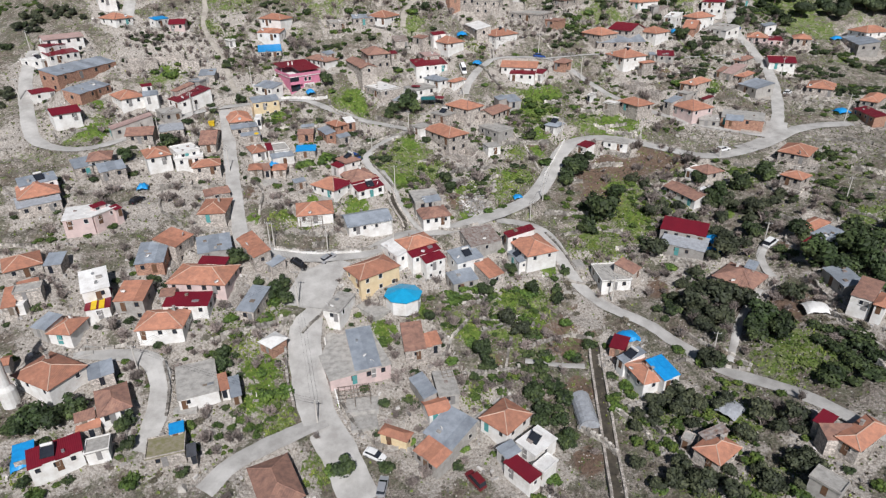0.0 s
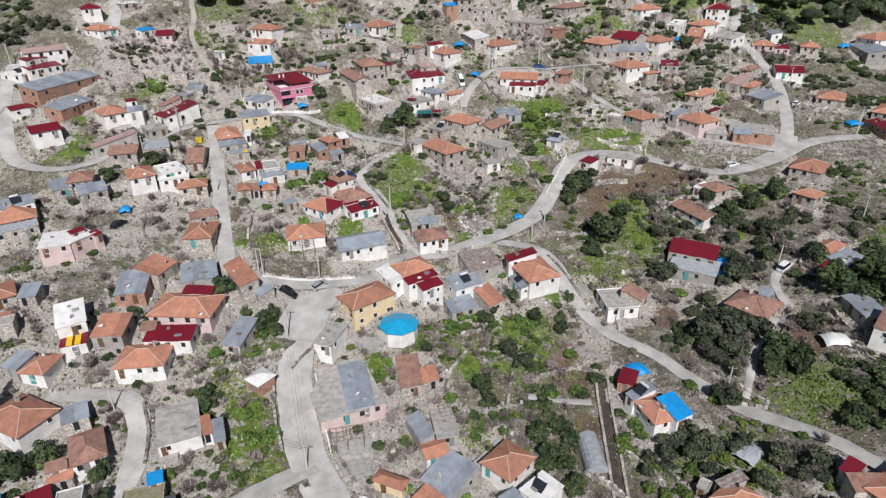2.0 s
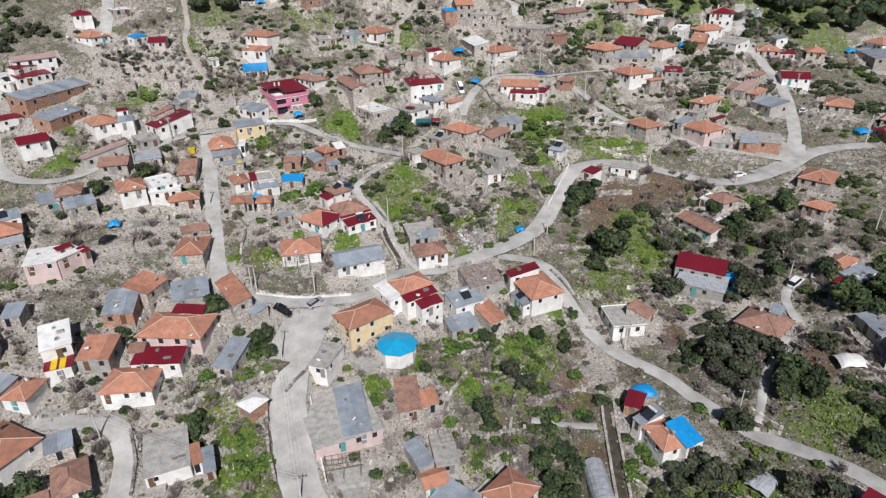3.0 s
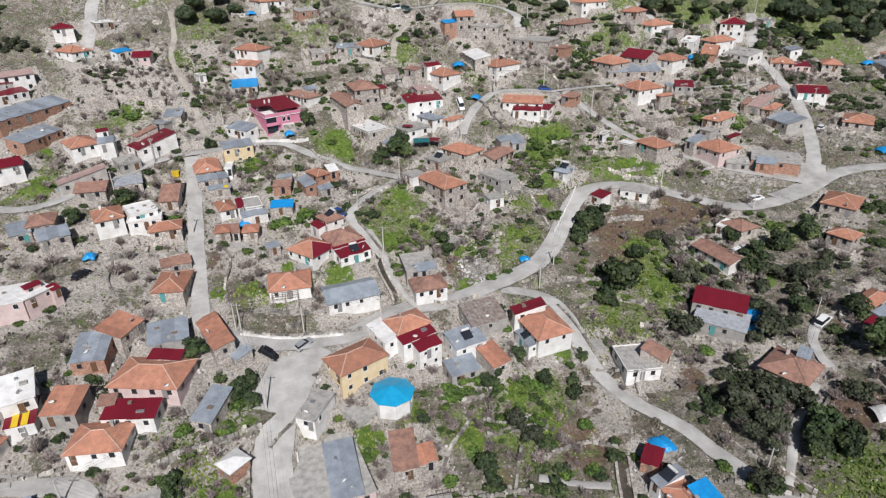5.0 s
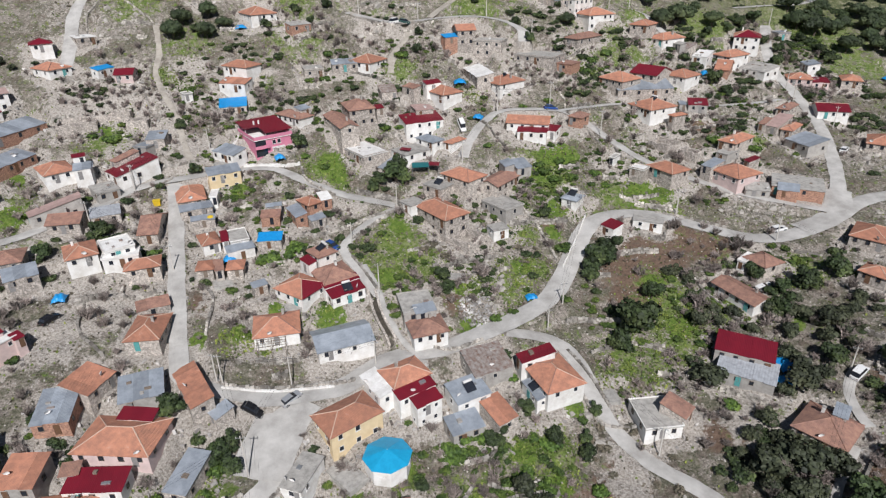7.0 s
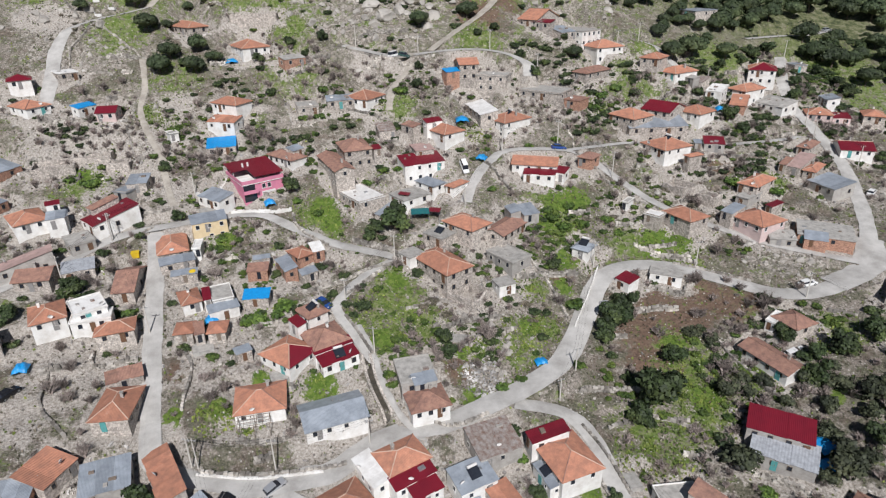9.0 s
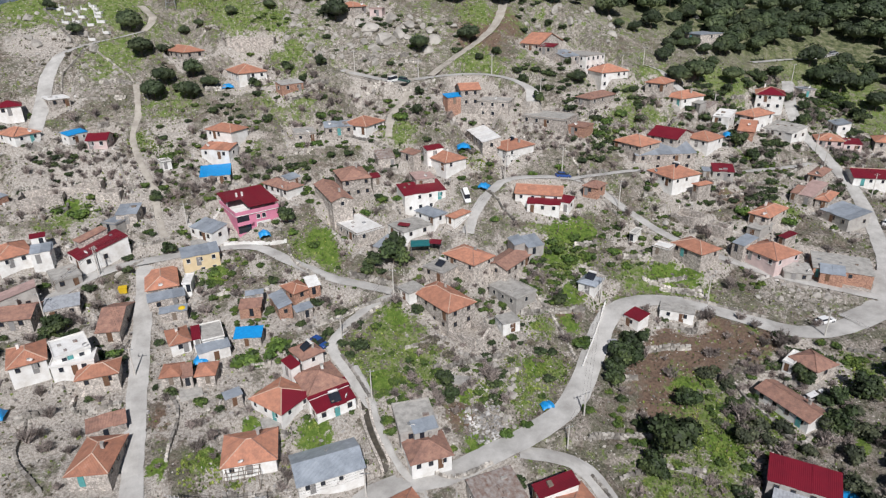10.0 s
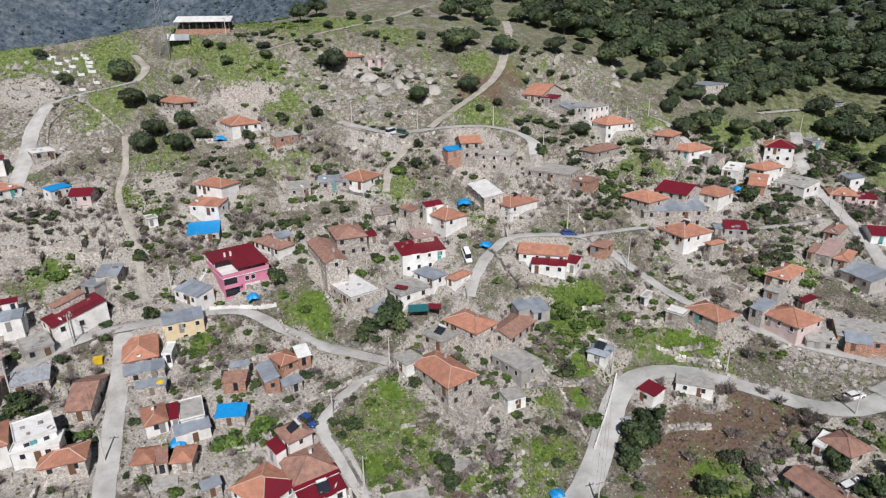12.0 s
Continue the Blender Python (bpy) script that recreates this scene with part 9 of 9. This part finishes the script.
yard_rng = random.Random(23)
for px, py, a, w, d in list(PLOTS):
    if w * d < 7 or yard_rng.random() > 0.45 or py > 262:
        continue
    off, side = yard_rng.uniform(1.8, 3.6), yard_rng.choice((-1, 1))
    line = [(-w * side * 0.9, -d - off), (w * side, -d - off), ((w + 0.8) * side, -d + 0.5)]
    spots = [(px + x * math.cos(a) - y * math.sin(a), py + x * math.sin(a) + y * math.cos(a)) for x, y in line]
    if all(clear(x, y, 0.4, 0.6) for x, y in spots) and clear(sum(q[0] for q in spots[:2]) / 2, sum(q[1] for q in spots[:2]) / 2, 0.4, 0.6):
        stone_wall(yard_rng.uniform(0.7, 1.3), False, *spots)
strewn("yard_lumber", "old boards, sacks and sheets lying in the yards", 2000, 8, [YARD], clutter_shape, by_houses)
strewn("yard_rubble", "heaps of rubble and stones round the houses", 2400, 9, [RUBBLE], stone_shape(0.12, 0.38), by_houses)



pole(-21.0, 170.9, 5.6)
pole(-13.7, 157.5, 6.9)
pole(-11.0, 184.2, 6.4)
pole(-58.9, 159.5, 6.4)
pole(-76.3, 184.7, 6.9)
pole(-62.9, 203.3, 6.3)
pole(60.6, 185.1, 6.9)
pole(80.5, 172.3, 6.5)
pole(115.6, 240.8, 7.1)
pole(125.8, 286.6, 6.6)
pole(79.6, 271.8, 6.2)
pole(89.9, 264.8, 5.8)
pole(16.5, 262.3, 6.5)
pole(68.8, 276.6, 6.2)
pole(60.6, 272.9, 7.0)
pole(33.5, 225.9, 8.1)
pole(31.7, 259.0, 6.1)
pole(-26.5, 260.1, 7.0)
pole(-6.7, 260.5, 5.5)
pole(17.4, 222.8, 7.1)
pole(36.2, 185.4, 6.8)
pole(6.2, 201.9, 5.5)
pole(46.8, 214.5, 7.5)
pole(-73.6, 298.2, 5.5)
pole(-133.8, 206.3, 6.6)
pole(-125.1, 181.2, 6.6)
pole(-76.5, 185.8, 6.6)
pole(116.4, 248.1, 6.6)
pole(121.7, 226.2, 6.9)
pole(127.2, 192.4, 8.8)
pole(54.8, 102.3, 5.7)
pole(-41.3, 132.3, 6.5)
pole(-42.3, 132.3, 6.4)
pole(-28.8, 133.6, 7.2)
pole(-32.6, 115.0, 9.1)
pole(-13.2, 139.2, 5.6)
pole(38.8, 121.9, 6.7)
pole(-24.3, 87.6, 5.5)
pole(-59.8, 95.0, 5.5)
pole(77.4, 133.4, 5.5)
pole(102.4, 145.3, 6.2)
pole(26.7, 155.7, 5.5)
pole(22.8, 150.5, 5.5)
pole(-82.1, 172.2, 6.2)
car(-13.1, 81.4, -25, "white")
car(-11.2, 75.5, 83, "silver")
car(4.9, 77.0, 128, "maroon", True)
car(-34.7, 126.6, -9, "black")
car(-28.0, 129.5, 46, "silver")
car(118.4, 213.2, 45, "white")
car(78.3, 132.1, 35, "white", True)
car(-14.2, 256.4, 50, "white", True)
car(-11.1, 256.4, -31, "green")
car(33.6, 224.5, 9, "blue")
car(6.4, 216.2, -70, "white", True)
car(-25.7, 170.3, -40, "blue")
car(36.2, 171.3, -74, "silver")
car(83.4, 177.3, 12, "white")
car(71.8, 157.9, 10, "white")
car(153.0, 310.2, 23, "silver")
car(117.4, 261.0, -28, "blue")
car(-77.2, 142.6, 71, "black")
tarp(-77.9, 148.1, 15, 2.6, 3.0, 1.6)
tarp(20.2, 159.0, 17, 2.6, 2.2, 1.0)
tarp(6.5, 232.9, 3, 3.7, 4.0, 1.6)
tarp(-64.2, 252.0, 19, 3.7, 3.0, 1.6)
tarp(-72.1, 76.1, 30, 3.6, 4.0, 1.6)
tarp(67.4, 136.7, 13, 5.4, 4.0, 1.6)
tarp(65.2, 132.8, 20, 2.9, 3.0, 1.6)
tarp(39.7, 110.0, 14, 4.2, 4.0, 1.6)
tarp(157.3, 258.0, 12, 4.3, 3.0, 1.6)
tarp(129.0, 198.0, 8, 4.0, 4.0, 1.6)
tarp(-47.8, 163.9, 14, 2.8, 3.0, 1.6)
tarp(-43.6, 201.4, 25, 2.7, 3.0, 1.6)
tarp(11.5, 220.3, -25, 3.1, 3.0, 1.6)
tarp(106.5, 386.1, 30, 3.1, 2.0, 1.6)
tarp(89.1, 250.4, 3, 2.5, 3.0, 1.6)
tarp(77.1, 107.9, -5, 5.2, 4.0, 1.8, ROOF["W"])
tarp(52.4, 87.0, -50, 4.0, 5.0, 1.2, ROOF["L"])
minaret(-78.9, 86.2, 8.0)
lattice_tower(-90.4, 285.1, 22.3)
barn(-81.7, 301.2, 11, 17.7, 8, 2.7)
gravestone(-124.6, 281.0, -10, 1.1)
gravestone(-121.6, 278.2, 0, 1.1)
gravestone(-119.6, 279.6, -15, 1.0)
gravestone(-117.4, 280.8, 0, 1.0)
gravestone(-115.3, 282.4, -15, 1.1)
gravestone(-112.6, 280.0, -5, 1.3)
gravestone(-120.8, 274.3, -5, 1.1)
gravestone(-117.7, 275.3, -15, 1.3)
gravestone(-112.8, 274.0, 10, 1.0)
gravestone(-107.3, 272.1, -11, 1.1)
gravestone(-111.0, 269.5, 10, 1.0)
gravestone(-111.8, 277.9, -5, 1.1)
gravestone(-114.0, 281.2, -10, 1.0)
gravestone(-128.2, 279.9, 9, 1.0)
gravestone(-125.9, 280.0, 10, 1.1)
gravestone(-116.8, 277.3, -5, 1.1)
gravestone(-109.9, 275.5, 0, 1.3)
pavilion(-9.6, 118.7, -7.0, 4.4)
tunnel(26.7, 91.2, -178, 8.3, 2.0)
channel([(32.1, 108.5), (31.1, 98.0), (30.1, 86.8), (29.1, 75.8), (28.5, 70.2)], 2.4)
channel([(-15.4, 157.1), (-13.4, 150.8), (-10.0, 144.1)], 1.6)
sheet_tent(-87.4, 291.0, 20, 7, 4)
pergola(-18.0, 93.4, 12, 6.0, 3.4, 2.5)
pergola(1.5, 100.6, 12, 5.0, 3.2, 2.4)
pergola(-33.4, 139.4, 13, 5.4, 2.6, 2.4)
parasol(-55.2, 175.8, 13.59)
bin_crate(-70.1, 181.7, 20)
awning(-5.2, 197.2, 17.90, 5, 4.5, 3.0, TEAL)
awning(-1.6, 197.9, 17.96, -12, 3.0, 2.2, ROOF["R"])
awning(-9.3, 203.2, 20.46, -20, 3.0, 1.6, ROOF["R"])
boulder(-23.4, 279.4, 4.4, 0)
boulder(-17.6, 274.6, 4.8, 1)
boulder(-13.2, 277.4, 3.9, 2)
boulder(-27.2, 281.8, 3.1, 3)
boulder(-20.9, 270.7, 3.0, 4)
boulder(-16.2, 283.9, 3.6, 5)
boulder(-10.5, 281.5, 3.1, 6)
boulder(-24.7, 273.0, 2.6, 7)
boulder(-1.3, 275.5, 3.5, 8)
boulder(-4.0, 270.4, 2.5, 9)
boulder(-3.1, 279.3, 2.6, 10)
boulder(35.2, 295.5, 2.4, 11)
boulder(41.3, 296.9, 1.9, 12)
boulder(-31.1, 266.6, 1.7, 13)
boulder(-41.3, 270.7, 1.7, 14)
boulder(-39.7, 278.3, 1.8, 15)
boulder(-34.0, 276.1, 1.5, 16)
boulder(-48.2, 285.7, 1.9, 17)
boulder(-29.0, 271.5, 1.7, 18)
boulder(-7.5, 267.8, 1.7, 19)
boulder(28.3, 242.2, 1.7, 20)
boulder(26.9, 243.7, 1.3, 21)


# ---------- wires from pole to pole ----------
def wire(a, b, off):
    """One sagging cable between two pole heads."""
    a, b = Vector(a), Vector(b)
    s = (b - a).cross(Vector((0, 0, 1))).normalized() * off
    bm = bmesh.new()
    pts = [a.lerp(b, t / 8) + s - Vector((0, 0, 1.0 * 4 * (t / 8) * (1 - t / 8))) for t in range(9)]
    across = s.normalized() if off else (b - a).cross(Vector((0, 0, 1))).normalized()
    loft(bm, [[p + across * 0.012, p - across * 0.012, p + Vector((0, 0, 0.02))] for p in pts])
    me = mesh_of("cable", bm, RUBBER)
    return tagged(new("power_cable", me), "thin dark overhead cable slung between two poles", "cable", "overhead cables of the village")


strung = set()
for i, a in enumerate(POLES):
    near = sorted((math.hypot(a[0] - b[0], a[1] - b[1]), j) for j, b in enumerate(POLES) if j != i)
    for far_away, j in near[:2]:
        if 6 < far_away < 42 and (j, i) not in strung:
            strung.add((i, j))
            for off in (-0.6, 0.0, 0.6):
                wire(a, POLES[j], off)
